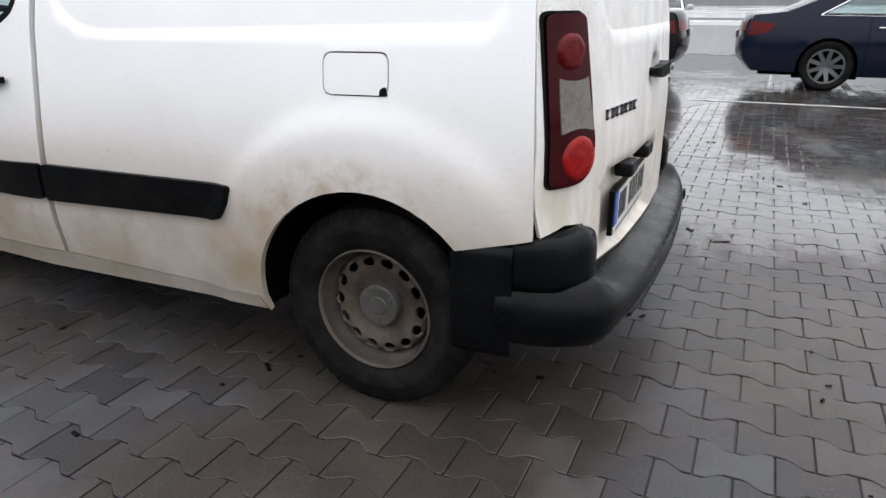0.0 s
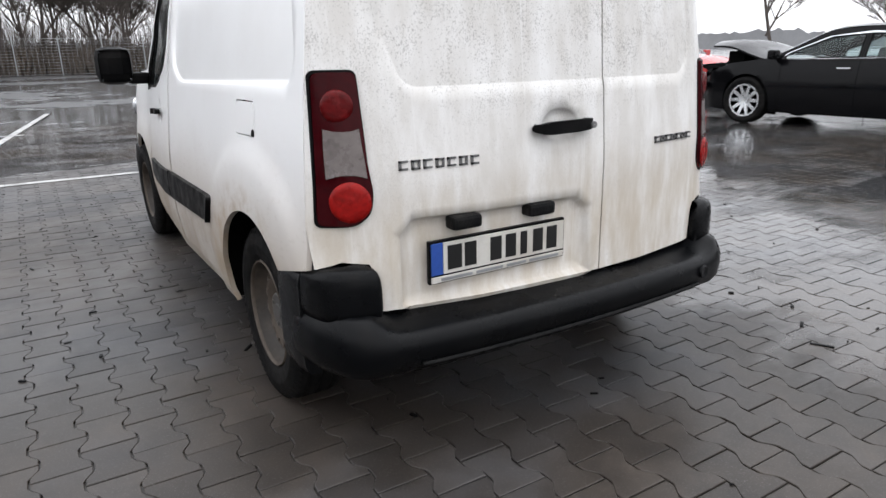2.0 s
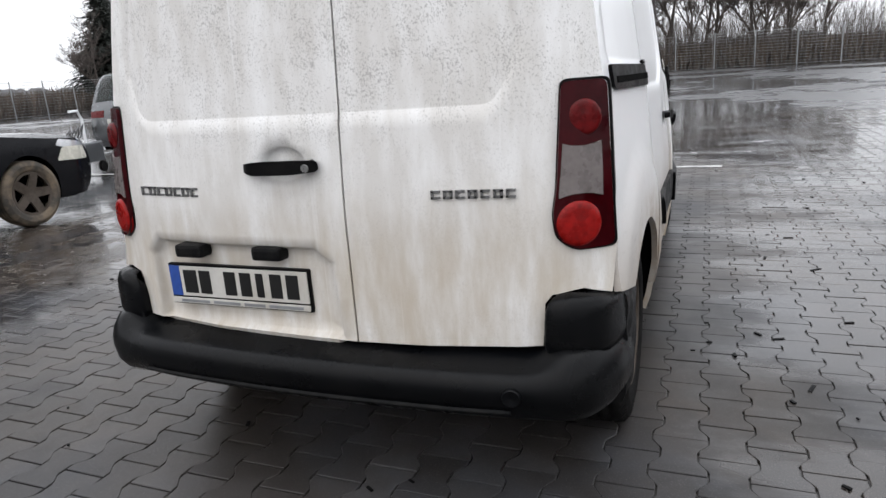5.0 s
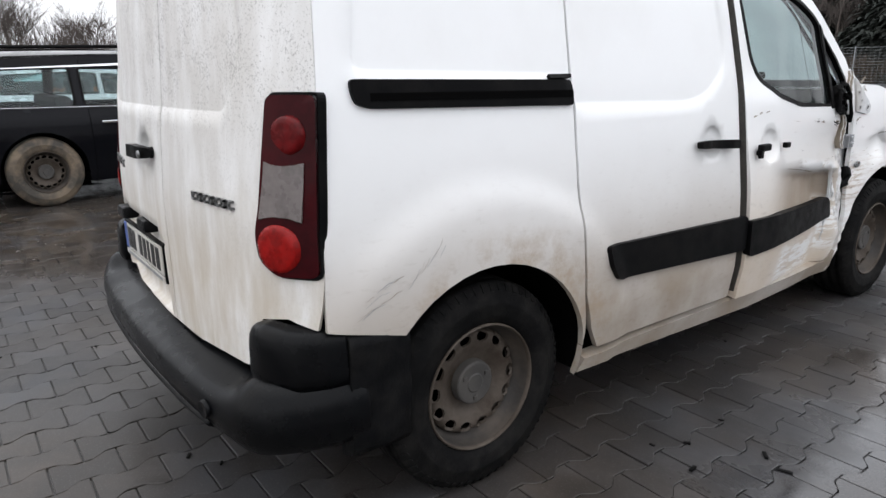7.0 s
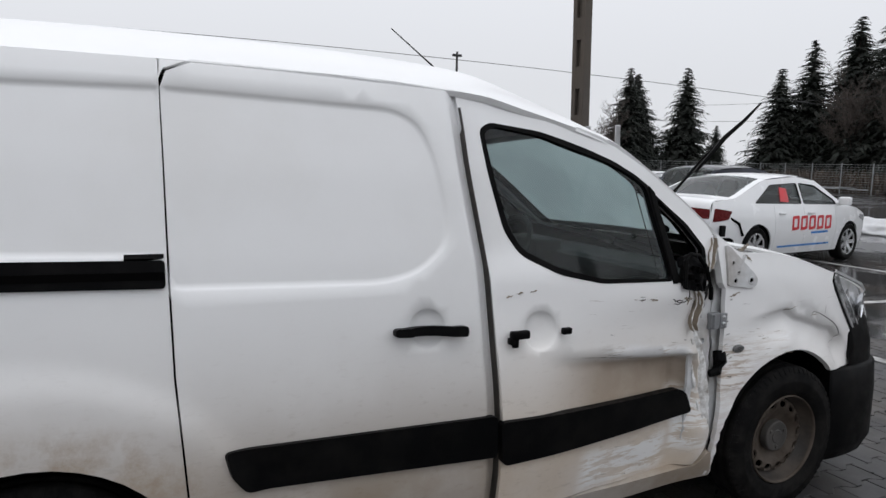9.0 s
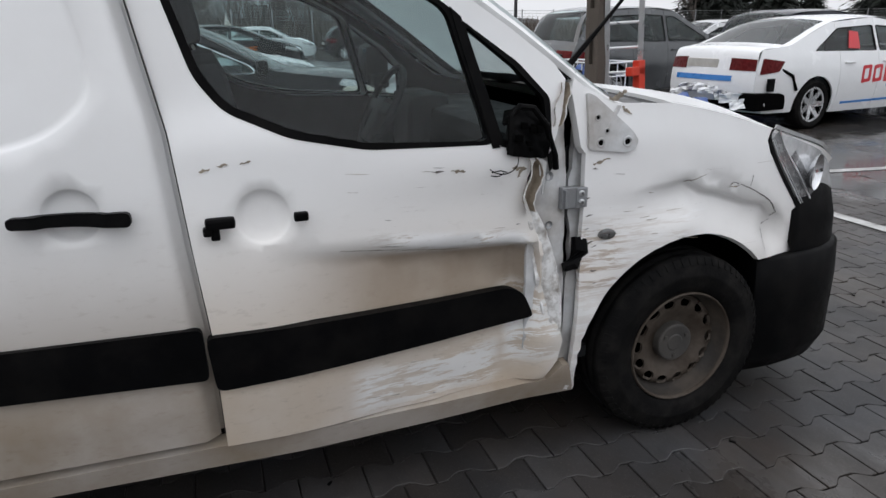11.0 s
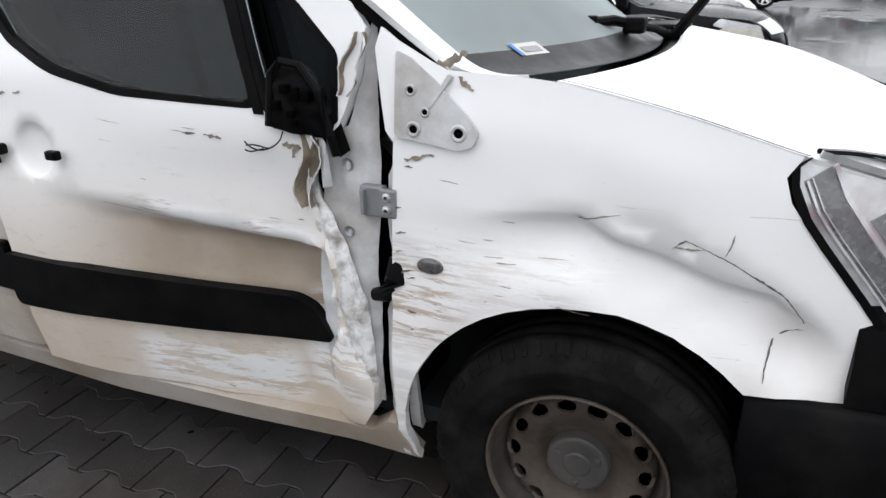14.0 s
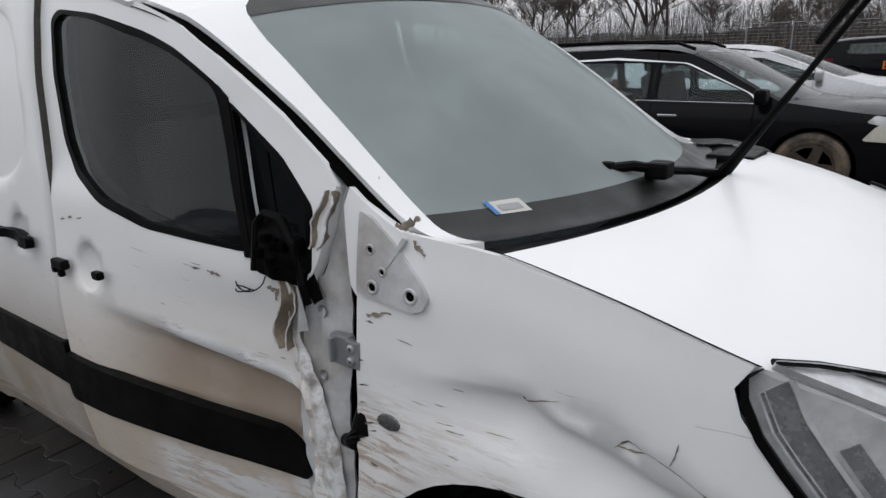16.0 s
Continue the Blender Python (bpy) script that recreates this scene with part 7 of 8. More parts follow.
part("flatbed", box((-1.0, -4.6, 0.75), (1.0, 0.1, 0.90), 0.03), "galv", tk)
part("side_marker", box((1.0, -4.4, 0.78), (1.02, 0.0, 0.86)), "orange", tk)
for y in (1.75, -2.6, -3.4):
    for x in (-0.85, 0.85):
        bm = lathe([(-0.12, 0.02), (-0.12, 0.34), (0.12, 0.34), (0.12, 0.02)], 18)
        bm.transform(Matrix.Translation((x, y, 0.34)))
        part("wheel", bm, "rubber", tk)
tr = thing("flat_trailer", "long low grey flat trailer with wheels", "trailer", pose(-33.0, 49.5, 0, 0, 0, -88))
part("deck", box((-1.0, -3.5, 0.55), (1.0, 3.5, 0.68), 0.02), "galv", tr)
part("drawbar", box((-0.06, 3.5, 0.50), (0.06, 5.0, 0.60), 0.01), "galv", tr)
part("tail_light", box((0.7, -3.55, 0.5), (1.0, -3.5, 0.62)), "lampred", tr)
for y in (-0.9, -0.1):
    for x in (-0.9, 0.9):
        bm = lathe([(-0.1, 0.02), (-0.1, 0.32), (0.1, 0.32), (0.1, 0.02)], 18)
        bm.transform(Matrix.Translation((x, y, 0.32)))
        part("wheel", bm, "rubber", tr)

# clutter round the pole
def fire_extinguisher(x, y, lean=0.0):
    f = thing("fire_extinguisher", "red fire extinguisher standing by the pole", "extinguisher", pose(x, y, 0, lean), "fire extinguishers")
    part("cylinder", lathe([(0.0, 0.01), (0.0, 0.075), (0.02, 0.085), (0.42, 0.085), (0.48, 0.06), (0.51, 0.025), (0.54, 0.02)], 20, "z"), "redplastic", f, smooth=True)
    part("valve", box((-0.02, -0.02, 0.53), (0.02, 0.02, 0.59), 0.006), "trim", f)
    part("lever", box((-0.015, -0.02, 0.58), (0.015, 0.11, 0.605), 0.004), "trim", f)
    part("hose", tube([(0.02, 0.0, 0.55), (0.10, 0.03, 0.50), (0.105, 0.03, 0.30), (0.09, 0.02, 0.15)], 0.011, 6), "trim", f)
    part("label_plate", sheet([(-0.6, 0.16), (0.6, 0.16), (0.6, 0.34), (-0.6, 0.34)], lambda a, z: (0.087 * math.cos(a), 0.087 * math.sin(a), z), (), 0.2, (), 0.001), "plate", f)


fire_extinguisher(-4.35, 6.05)
rc = thing("red_bracket", "red steel bracket leaning against the pole", "bracket", pose(-4.30, 6.85, 0, 2, -4, 10))
rb = box((-0.05, -0.05, 0.0), (0.05, 0.05, 0.95), 0.01)
box_into(rb, (-0.05, -0.16, 0.78), (0.05, 0.05, 0.88), 0.01)
box_into(rb, (-0.05, -0.13, 0.45), (0.05, 0.05, 0.53), 0.01)
part("bracket", rb, "redplastic", rc)
ld = thing("ladder", "aluminium ladder leaning by the concrete pole", "ladder", pose(-4.62, 6.82, 0, 6, -3, 60))
for x in (-0.19, 0.19):
    part("stile", box((x - 0.03, -0.035, 0), (x + 0.03, 0.035, 2.02), 0.006), "alu", ld)
for k in range(6):
    part("rung", tube([(-0.17, 0, 0.25 + 0.28 * k), (0.17, 0, 0.25 + 0.28 * k)], 0.016, 8), "alu", ld)
cr = thing("wire_cart", "white wire basket cart filled with bundled sheets", "cart", pose(-5.3, 6.7, 0, 0, 0, 24))
wires = bmesh.new()
for z in (0.42, 0.58, 0.74, 0.90):
    for a, b in (((-0.5, -0.3), (0.5, -0.3)), ((0.5, -0.3), (0.5, 0.3)), ((0.5, 0.3), (-0.5, 0.3)), ((-0.5, 0.3), (-0.5, -0.3))):
        tube_into(wires, [(*a, z), (*b, z)], 0.011, 5)
for k in range(9):
    x = -0.5 + k * 0.125
    for y in (-0.3, 0.3):
        tube_into(wires, [(x, y, 0.42), (x, y, 0.90)], 0.008, 5)
part("basket", wires, "p_white", cr)
part("tray", box((-0.5, -0.3, 0.38), (0.5, 0.3, 0.42), 0.005), "galv", cr)
for x in (-0.45, 0.45):
    for y in (-0.26, 0.26):
        part("leg", tube([(x, y, 0.0), (x, y, 0.40)], 0.014, 6), "p_white", cr)
tb = thing("strapped_board", "dark board wrapped with a bright blue strap", "board", pose(-5.7, 6.05, 0, 0, 14, 24))
part("board", box((-0.06, -0.34, 0.0), (0.06, 0.34, 1.02), 0.02), "trim", tb)
part("strap", box((-0.065, -0.345, 0.70), (0.065, 0.345, 0.84), 0.01), "bluemark", tb)
hc = thing("charger_trolley", "battery charger trolley with coiled cables and a white handle", "trolley", pose(-8.2, 6.2, 0, 0, 0, 15))
part("case", box((-0.25, -0.42, 0.18), (0.25, 0.42, 0.50), 0.03), "p_grey", hc)
part("handle", tube([(-0.05, 0.42, 0.15), (-0.05, 0.44, 0.85), (-0.05, 0.36, 0.98), (-0.05, 0.16, 0.98)], 0.022, 8), "p_white", hc)
cb = bmesh.new()
for k in range(5):
    a = 0.1 + 0.05 * k
    tube_into(cb, [(0, -0.3 + 0.1 * k, 0.5), (0.1, -0.25 + 0.12 * k, 0.62 + 0.04 * k), (0.05, -0.05 + 0.06 * k, 0.70 - 0.03 * k), (-0.08, 0.10 + 0.05 * k, 0.55)], 0.010, 5)
part("cable_coil", cb, "wire", hc)
for y in (-0.36, 0.36):
    for x in (-0.22, 0.22):
        bm = lathe([(-0.025, 0.01), (-0.025, 0.09), (0.025, 0.09), (0.025, 0.01)], 16)
        bm.transform(Matrix.Translation((x, y, 0.09)))
        part("wheel", bm, "rubber", hc)


def bag_heap(name, x, y, sx, sy, h, material, seed, label):
    bm = bmesh.new()
    bmesh.ops.create_icosphere(bm, subdivisions=4, radius=1.0)
    off = Vector((seed * 3.1, seed * 1.7, seed))
    for v in bm.verts:
        n = noise.noise(v.co * 2.2 + off) * 0.30 + abs(noise.noise(v.co * 5.5 + off)) * 0.22
        v.co = Vector((v.co.x * sx, v.co.y * sy, max(0.0, v.co.z) * h)) * (0.85 + n)
        v.co += Vector((x, y, 0))
    return tagged(part(name, bm, material, smooth=True), label, "plastic sheet", group="plastic sheets")


bag_heap("plastic_sheet", -4.75, 7.75, 0.45, 0.6, 0.55, "bluebag", 3, "crumpled blue plastic sheet heaped by the pole")
bag_heap("plastic_sheet", -4.55, 8.1, 0.55, 0.45, 0.30, "tealbag", 5, "crumpled teal plastic sheet on wet ground")
bag_heap("plastic_sheet", -5.3, 6.7, 0.42, 0.24, 0.95, "bluebag", 8, "blue plastic sheet bundled in a wire cart")
bag_heap("snow_patch", -8.2, 18.6, 1.6, 0.8, 0.42, "snow", 6, "grey heap of old snow by the puddles")

# overhead wires
for k, (a, b, sag) in enumerate([((-43, -20, 8.3), (-24, 40, 5.6), -0.7), ((-60, 62, 9.6), (20, 44, 9.2), 1.6), ((-60, 58, 7.6), (-2, 60, 7.4), 1.0), ((10, 40, 8.6), (60, 6, 8.2), 1.3), ((10, 42, 7.6), (60, 9, 7.2), 1.3), ((17.5, 21.5, 8.6), (60, -10, 8.0), 1.2)]):
    pts = []
    for i in range(21):
        t = i / 20
        p = Vector(a).lerp(Vector(b), t)
        p.z -= sag * 4 * t * (1 - t)
        pts.append(p)
    tagged(part("overhead_wire", tube(pts, 0.016, 4), "wire"), "thin dark overhead power wire across the sky", "wire", group="overhead wires")


# painted bay lines
def line(x0, y0, x1, y1, w=0.11):
    d = Vector((x1 - x0, y1 - y0)).normalized()
    n = Vector((-d.y, d.x)) * w / 2
    bm = bmesh.new()
    bm.faces.new([bm.verts.new((x, y, 0.0045)) for x, y in ((x0 - n.x, y0 - n.y), (x1 - n.x, y1 - n.y), (x1 + n.x, y1 + n.y), (x0 + n.x, y0 + n.y))])
    tagged(part("painted_line", bm, "line"), "worn white painted bay line on wet paving", "line", kind="structure")


line(-9.0, 6.25, 1.2, 6.30)
line(-9.0, 11.6, -1.5, 11.4)
line(-2.4, 6.5, -1.0, 16.0)
line(8.55, 9.7, 8.75, 6.6)
line(6.4, 12.6, 10.6, 10.6)
line(5.0, 9.0, 12.5, 8.2)
line(8.0, -1.35, 12.0, -1.35)
line(6.8, -2.9, 6.8, 0.6, 0.09)

# standing water
for k, (cx, cy, rx, ry, t) in enumerate([(6.0, 1.2, 1.5, 0.75, 20), (6.9, 5.2, 1.6, 0.8, 10), (6.2, 9.2, 2.4, 0.9, 5), (9.4, 10.0, 1.8, 0.6, 15), (-2.9, 8.1, 1.4, 0.5, 8), (-2.6, 10.4, 1.6, 0.6, 170), (-4.0, 14.0, 2.4, 0.8, 12), (-4.3, -0.9, 0.9, 0.8, 0), (-6.8, -0.8, 1.2, 2.2, 0), (-8.0, 3.6, 1.0, 2.4, 0), (-3.6, 5.2, 0.9, 0.45, 30), (-1.6, 7.2, 1.1, 0.3, 5), (7.5, -2.2, 1.4, 0.5, 80)]):
    patch("puddle", cx, cy, rx, ry, 0.0005, "water", 40 + k, 0.38, label="shallow puddle mirroring the white sky", category="puddle", turn=t)
patch("mud_patch", -4.1, 1.0, 1.35, 3.2, -0.0006, "mud", 5, 0.18, label="brown muddy strip beside the paving", category="mud")


# ---- damage and small fittings of the van ----
def on_side(y, z, out=0.0):
    return Vector((body_x(y, z) + out, y, z))


def plate_on(name, loop, out, material, thick=0.008, label="", holes=(), step=0.02, parent=None):
    return part(name, sheet(rounded(loop, 0.008), lambda y, z: (body_x(y, z) + out, y, z), holes, step, (), thick), material, parent or van, label)


def crumple(y, z, amp, seed):
    return amp * (noise.noise((y * 28, z * 20, seed)) + 0.6 * noise.noise((y * 60, z * 55, seed + 3)))


part("inner_door_frame", sheet([(2.88, 0.40), (3.008, 0.36), (3.014, 0.60), (3.008, 0.70), (3.014, 0.80), (3.018, 0.92), (3.012, 1.02), (3.010, 1.10), (3.006, 1.19), (2.998, 1.20), (2.985, 1.10), (2.955, 1.0), (2.905, 0.975), (2.895, 0.85), (2.88, 0.70)], lambda y, z: (body_x(y, z) - 0.026 + crumple(y, z, 0.006, 2.0) - 0.012 * smooth01(y, 2.985, 3.02) - 0.012 * smooth01(abs(y - 2.93), 0.012, 0.0), y, z), (), 0.016, (), 0.01), "primer", van, "bent inner door frame of pale steel")
part("hinge_pillar", sheet([(3.020, 0.30), (3.085, 0.28), (3.085, 1.0), (3.09, 1.12), (3.062, 1.20), (3.050, 1.02), (3.042, 0.93), (3.030, 0.90), (3.028, 0.80), (3.038, 0.74), (3.038, 0.66), (3.024, 0.60)], lambda y, z: (body_x(y, z) - 0.044 + crumple(y, z, 0.006, 4.0), y, z), (), 0.02, (), 0.02), "primer", van, "bare hinge pillar of pale steel")
for z, r in ((0.922, 0.011), (0.782, 0.009), (0.68, 0.008)):
    bm = lathe([(-0.004, 0.001), (0.0, r), (0.002, r * 1.3)], 12)
    bm.transform(Matrix.Translation(on_side(2.952, z, -0.024)))
    part("rivet", bm, "galv", van)
# torn edge of the door skin, a flat chipped band
LIP_Z = [0.40, 0.456, 0.507, 0.57, 0.625, 0.70, 0.765, 0.82, 0.85, 0.90]
LIP_IN = [2.962, 2.952, 2.942, 2.929, 2.918, 2.910, 2.899, 2.884, 2.872, 2.868]
LIP_OUT = [3.003, 3.004, 3.003, 2.997, 2.988, 2.966, 2.943, 2.915, 2.895, 2.878]


def lip_map(y, z):
    a, b = lerp(z, LIP_Z, LIP_IN), lerp(z, LIP_Z, LIP_OUT)
    x = body_x(y, z) - 0.004 - max(0.0, dent(a - 0.008, z) - 0.004) * smooth01(y, a + 0.024, a - 0.004) - 0.014 * smooth01(y, b - 0.010, b)
    return (x + 0.007 * noise.noise((y * 45, z * 26, 1.0)) + 0.003 * noise.noise((y * 120, z * 90, 4.0)), y, z)


band = [(y - 0.010, z) for y, z in zip(LIP_IN, LIP_Z)] + list(zip(LIP_OUT, LIP_Z))[::-1]
part("torn_door_lip", sheet(band, lip_map, (), 0.009, (), 0.010), "lip", van, "chipped torn edge of white sheet metal")


def skin(y, z, out=0.0):
    """A point on the struck side."""
    d = dent(y, z) - (0.003 if y < 3.03 else 0.0)
    return Vector((body_x(y, z) - d + out, y, z))


def crack(path, width, material, seed, name="paint_crack", ragged=0.6):
    """Thin ragged stroke of bared or split paint along a line."""
    r = random.Random(seed)
    pts = resample(path, 0.006, False)
    bm = bmesh.new()
    prev = None
    for i, (y, z) in enumerate(pts):
        u = i / max(1, len(pts) - 1)
        w = width * (0.25 + 0.75 * math.sin(math.pi * min(1, max(0, u))) ** 0.6) * r.uniform(1 - ragged, 1 + ragged) / 2
        j = r.uniform(-1, 1) * width * 0.35
        q0, q1 = pts[max(i - 1, 0)], pts[min(i + 1, len(pts) - 1)]
        d = Vector((q1[0] - q0[0], q1[1] - q0[1])).normalized()
        cur = [bm.verts.new(skin(y - d.y * (j + k * w), z + d.x * (j + k * w), 0.0022)) for k in (1, -1)]
        if prev:
            bm.faces.new((prev[0], prev[1], cur[1], cur[0]))
        prev = cur
    part(name, bm, material, van)


RIDGE = [(3.426, 0.871), (3.497, 0.886), (3.583, 0.869), (3.632, 0.844), (3.689, 0.820), (3.736, 0.795), (3.775, 0.771), (3.809, 0.730), (3.818, 0.703)]
crack(RIDGE[3:], 0.0030, "scuff_shade", 1)
crack(RIDGE[:2], 0.0025, "bare", 2)
crack([(3.819, 0.697), (3.790, 0.690), (3.773, 0.679), (3.766, 0.640), (3.766, 0.607)], 0.0028, "scuff_shade", 3)
crack([(3.587, 0.834), (3.608, 0.851), (3.632, 0.842)], 0.0026, "scuff_shade", 4)
crack([(3.592, 0.836), (3.618, 0.836), (3.640, 0.838)], 0.0030, "bare", 5)
crack([(3.673, 0.833), (3.680, 0.850), (3.683, 0.872)], 0.0024, "scuff_shade", 6)
crack([(3.420, 0.868), (3.432, 0.874), (3.440, 0.868)], 0.006, "bare", 7)
crack([(2.584, 0.972), (2.622, 0.971)], 0.0045, "scuff_shade", 8)
crack([(2.640, 0.970), (2.683, 0.966)], 0.007, "bare", 9)
crack([(2.823, 0.962), (2.847, 0.957), (2.868, 0.956)], 0.010, "bare", 10, "bare_patch")
crack([(2.850, 0.955), (2.842, 0.932)], 0.008, "bare", 11, "bare_patch")
crack([(3.085, 0.948), (3.112, 0.951), (3.144, 0.962)], 0.009, "bare", 12, "bare_patch")
crack([(3.144, 1.122), (3.170, 1.132), (3.203, 1.143)], 0.016, "bare", 13, "bare_patch", 0.35)
crack([(3.186, 1.103), (3.202, 1.088), (3.218, 1.082)], 0.010, "bare", 14, "bare_patch")
crack([(2.50, 0.774), (2.638, 0.752), (2.764, 0.728), (2.866, 0.734)], 0.004, "bare", 15)
crack([(2.335, 0.796), (2.50, 0.776)], 0.0022, "bare", 16)
rnd = random.Random(40)
for k in range(14):
    y, z, ln = rnd.uniform(2.35, 2.86), rnd.choice((rnd.uniform(0.74, 0.83), rnd.uniform(0.86, 1.0), rnd.uniform(0.30, 0.46))), rnd.uniform(0.012, 0.08)
    crack([(y, z), (min(2.87, y + ln), z - ln * rnd.uniform(0.0, 0.14))], rnd.uniform(0.0008, 0.0018), rnd.choice(("scuff_shade", "bare", "bare")), 50 + k, "scratch")
for k in range(13):
    y, z, ln = rnd.uniform(3.07, 3.45), rnd.choice((rnd.uniform(0.72, 0.94), rnd.uniform(0.68, 0.80))), rnd.uniform(0.010, 0.06)
    crack([(y, z), (y + ln, z + ln * rnd.uniform(-0.12, 0.06))], rnd.uniform(0.0008, 0.002), rnd.choice(("scuff_shade", "bare", "bare")), 90 + k, "scratch")
for k in range(10):
    y, z, ln = rnd.uniform(3.07, 3.10), rnd.uniform(0.58, 0.95), rnd.uniform(0.008, 0.025)
    crack([(y - 0.012, z), (y - 0.012 + ln, z + rnd.uniform(-0.006, 0.006))], 0.0035, "scuff_shade", 140 + k, "scratch")
for y, z in ((2.018, 0.80), (2.02, 0.66), (2.022, 0.60), (2.03, 1.02), (2.07, 1.028), (2.12, 1.030)):
    crack([(y, z), (y + 0.025, z + 0.004)], 0.006, "bare", int(y * 100 + z * 900), "scratch")


for k in range(9):
    y, z, ln = 0.30 + 0.014 * k + rnd.uniform(0, 0.02), rnd.uniform(0.62, 0.66) + 0.006 * k, rnd.uniform(0.02, 0.07)
    crack([(y, z), (y + ln * 0.6, z + ln * 0.35), (y + ln, z + ln * 0.4)], rnd.uniform(0.0008, 0.0018), rnd.choice(("bare", "galv")), 170 + k, "scratch")
for k in range(6):
    y, z, ln = 0.46 + 0.018 * k, 0.69 + 0.012 * k + rnd.uniform(-0.01, 0.01), rnd.uniform(0.03, 0.06)
    crack([(y, z), (y + ln * 0.5, z + ln * 0.6), (y + ln * 0.7, z + ln)], rnd.uniform(0.0008, 0.0018), rnd.choice(("bare", "galv", "galv")), 190 + k, "scratch")


def shard(pts, out, material, label=""):
    """Small twisted piece of torn sheet."""
    bm = bmesh.new()
    vs = [bm.verts.new(on_side(y, z, out + o)) for y, z, o in pts]
    bm.faces.new(vs)
    bmesh.ops.triangulate(bm, faces=bm.faces[:])
    bmesh.ops.solidify(bm, geom=bm.faces[:], thickness=0.003)
    part("torn_shard", bm, material, van, label)


def torn_flap(path, width, label):
    """A strip of skin curled open: dark beige inside between two ragged white edges."""
    bm = bmesh.new()
    rows = []
    for k, (y, z) in enumerate(path):
        t = k / (len(path) - 1)
        wd = width * (0.35 + 0.65 * math.sin(math.pi * (0.12 + 0.8 * t)))
        rows.append([bm.verts.new(on_side(y + wd * (q - 0.5) + 0.003 * noise.noise((z * 80, q * 3, 1.0)), z, 0.016 - 0.036 * math.sin(math.pi * q) + 0.006 * noise.noise((y * 50, z * 60, q)))) for q in (0, 0.25, 0.5, 0.75, 1)])
    for a, b in zip(rows, rows[1:]):
        for q in range(4):
            bm.faces.new((a[q], a[q + 1], b[q + 1], b[q]))
    edges = [[r[q].co.copy() for r in rows] for q in (0, 4)]
    flap_ob = part("torn_flap", bm, "flap", van, label, smooth=True)
    for e in edges:
        part("flap_edge", tube(e, [0.0012 + 0.0026 * abs(noise.noise(p * 70)) for p in e], 6), "lip", flap_ob)


torn_flap([(2.882 + 0.014 * math.sin(k * 0.5), 0.985 - 0.0125 * k) for k in range(13)], 0.042, "curled beige flap of torn door skin")
torn_flap([(2.962 + 0.0030 * k + 0.004 * math.sin(k * 0.9), 1.062 + 0.0105 * k) for k in range(12)], 0.036, "curled beige flap of torn window frame")
shard([(2.905, 0.985, 0.0), (2.925, 0.97, 0.01), (2.925, 0.88, -0.01), (2.912, 0.88, 0.004)], 0.0, "primer")
shard([(2.93, 0.985, 0.006), (2.955, 1.01, 0.004), (2.965, 0.955, -0.012), (2.945, 0.940, -0.008)], 0.0, "trim")
# bracket where the mirror foot and wing met
bk = plate_on("wing_bracket", [(3.068, 0.992), (3.195, 0.974), (3.225, 0.984), (3.234, 1.008), (3.216, 1.034), (3.150, 1.092), (3.095, 1.136), (3.066, 1.148)], 0.010, "primer", 0.014, "white steel bracket with bolt holes")
for y, z, r in ((3.098, 1.078, 0.006), (3.106, 1.008, 0.008), (3.196, 1.006, 0.009), (3.128, 1.040, 0.005)):
    # dark disc on the plate paints the shade inside each hole
    bm = lathe([(0.0006, r), (0.0012, r * 0.9), (0.0012, 0.0005)], 14)
    bm.transform(Matrix.Translation(on_side(y, z, 0.010)))
    part("bolt_hole", bm, "dark", bk)
    bm = lathe([(0.0, r * 1.9), (0.003, r * 1.75), (0.0035, r * 1.3), (0.0008, r * 1.05)], 16)
    bm.transform(Matrix.Translation(on_side(y, z, 0.010)))
    part("hole_rim", bm, "primer", bk, smooth=True)
plate_on("bracket_arm", [(3.130, 1.045), (3.140, 1.050), (3.178, 1.105), (3.170, 1.110)], 0.012, "primer", 0.008)
# hinge
hg = box((0, -0.036, -0.032), (0.022, 0.016, 0.032), 0.004)
box_into(hg, (0.012, 0.010, -0.030), (0.026, 0.046, 0.030), 0.004)
box_into(hg, (0.018, -0.030, -0.026), (0.034, -0.022, 0.026), 0.002)
hg.transform(Matrix.Translation(on_side(3.022, 0.856, -0.026)))
hinge_ob = part("door_hinge", hg, "galv", van, "steel door hinge laid open")
for z in (-0.012, 0.014):
    bm = lathe([(0.0, 0.009), (0.006, 0.009), (0.008, 0.004)], 8)
    bm.transform(Matrix.Translation(on_side(3.048, 0.856 + z, 0.0)))
    part("hinge_bolt", bm, "alu", hinge_ob)
gr = bmesh.new()
pts = [on_side(3.062, 0.730, -0.03), on_side(3.058, 0.690, -0.018), on_side(3.035, 0.655, -0.014), on_side(3.005, 0.645, -0.022)]
tube_into(gr, pts, [0.024, 0.026, 0.020, 0.014], 12)
part("cable_grommet", gr, "trim", van, "black rubber cable sleeve")
rp = lathe([(0.0, 0.030), (0.006, 0.028), (0.008, 0.018), (0.009, 0.006), (0.005, 0.004), (0.005, 0.001)], 20)
rp.transform(Matrix.Translation(on_side(3.140, 0.737, -0.002)) @ Matrix.Diagonal((1, 1.0, 0.55, 1)))
part("repeater_socket", rp, "badge", van, "empty oval repeater socket")
# broken mirror foot
loop = [(2.800, 1.010), (2.812, 1.100), (2.830, 1.122), (2.875, 1.122), (2.910, 1.084), (2.938, 1.004), (2.93, 0.978), (2.81, 0.996)]
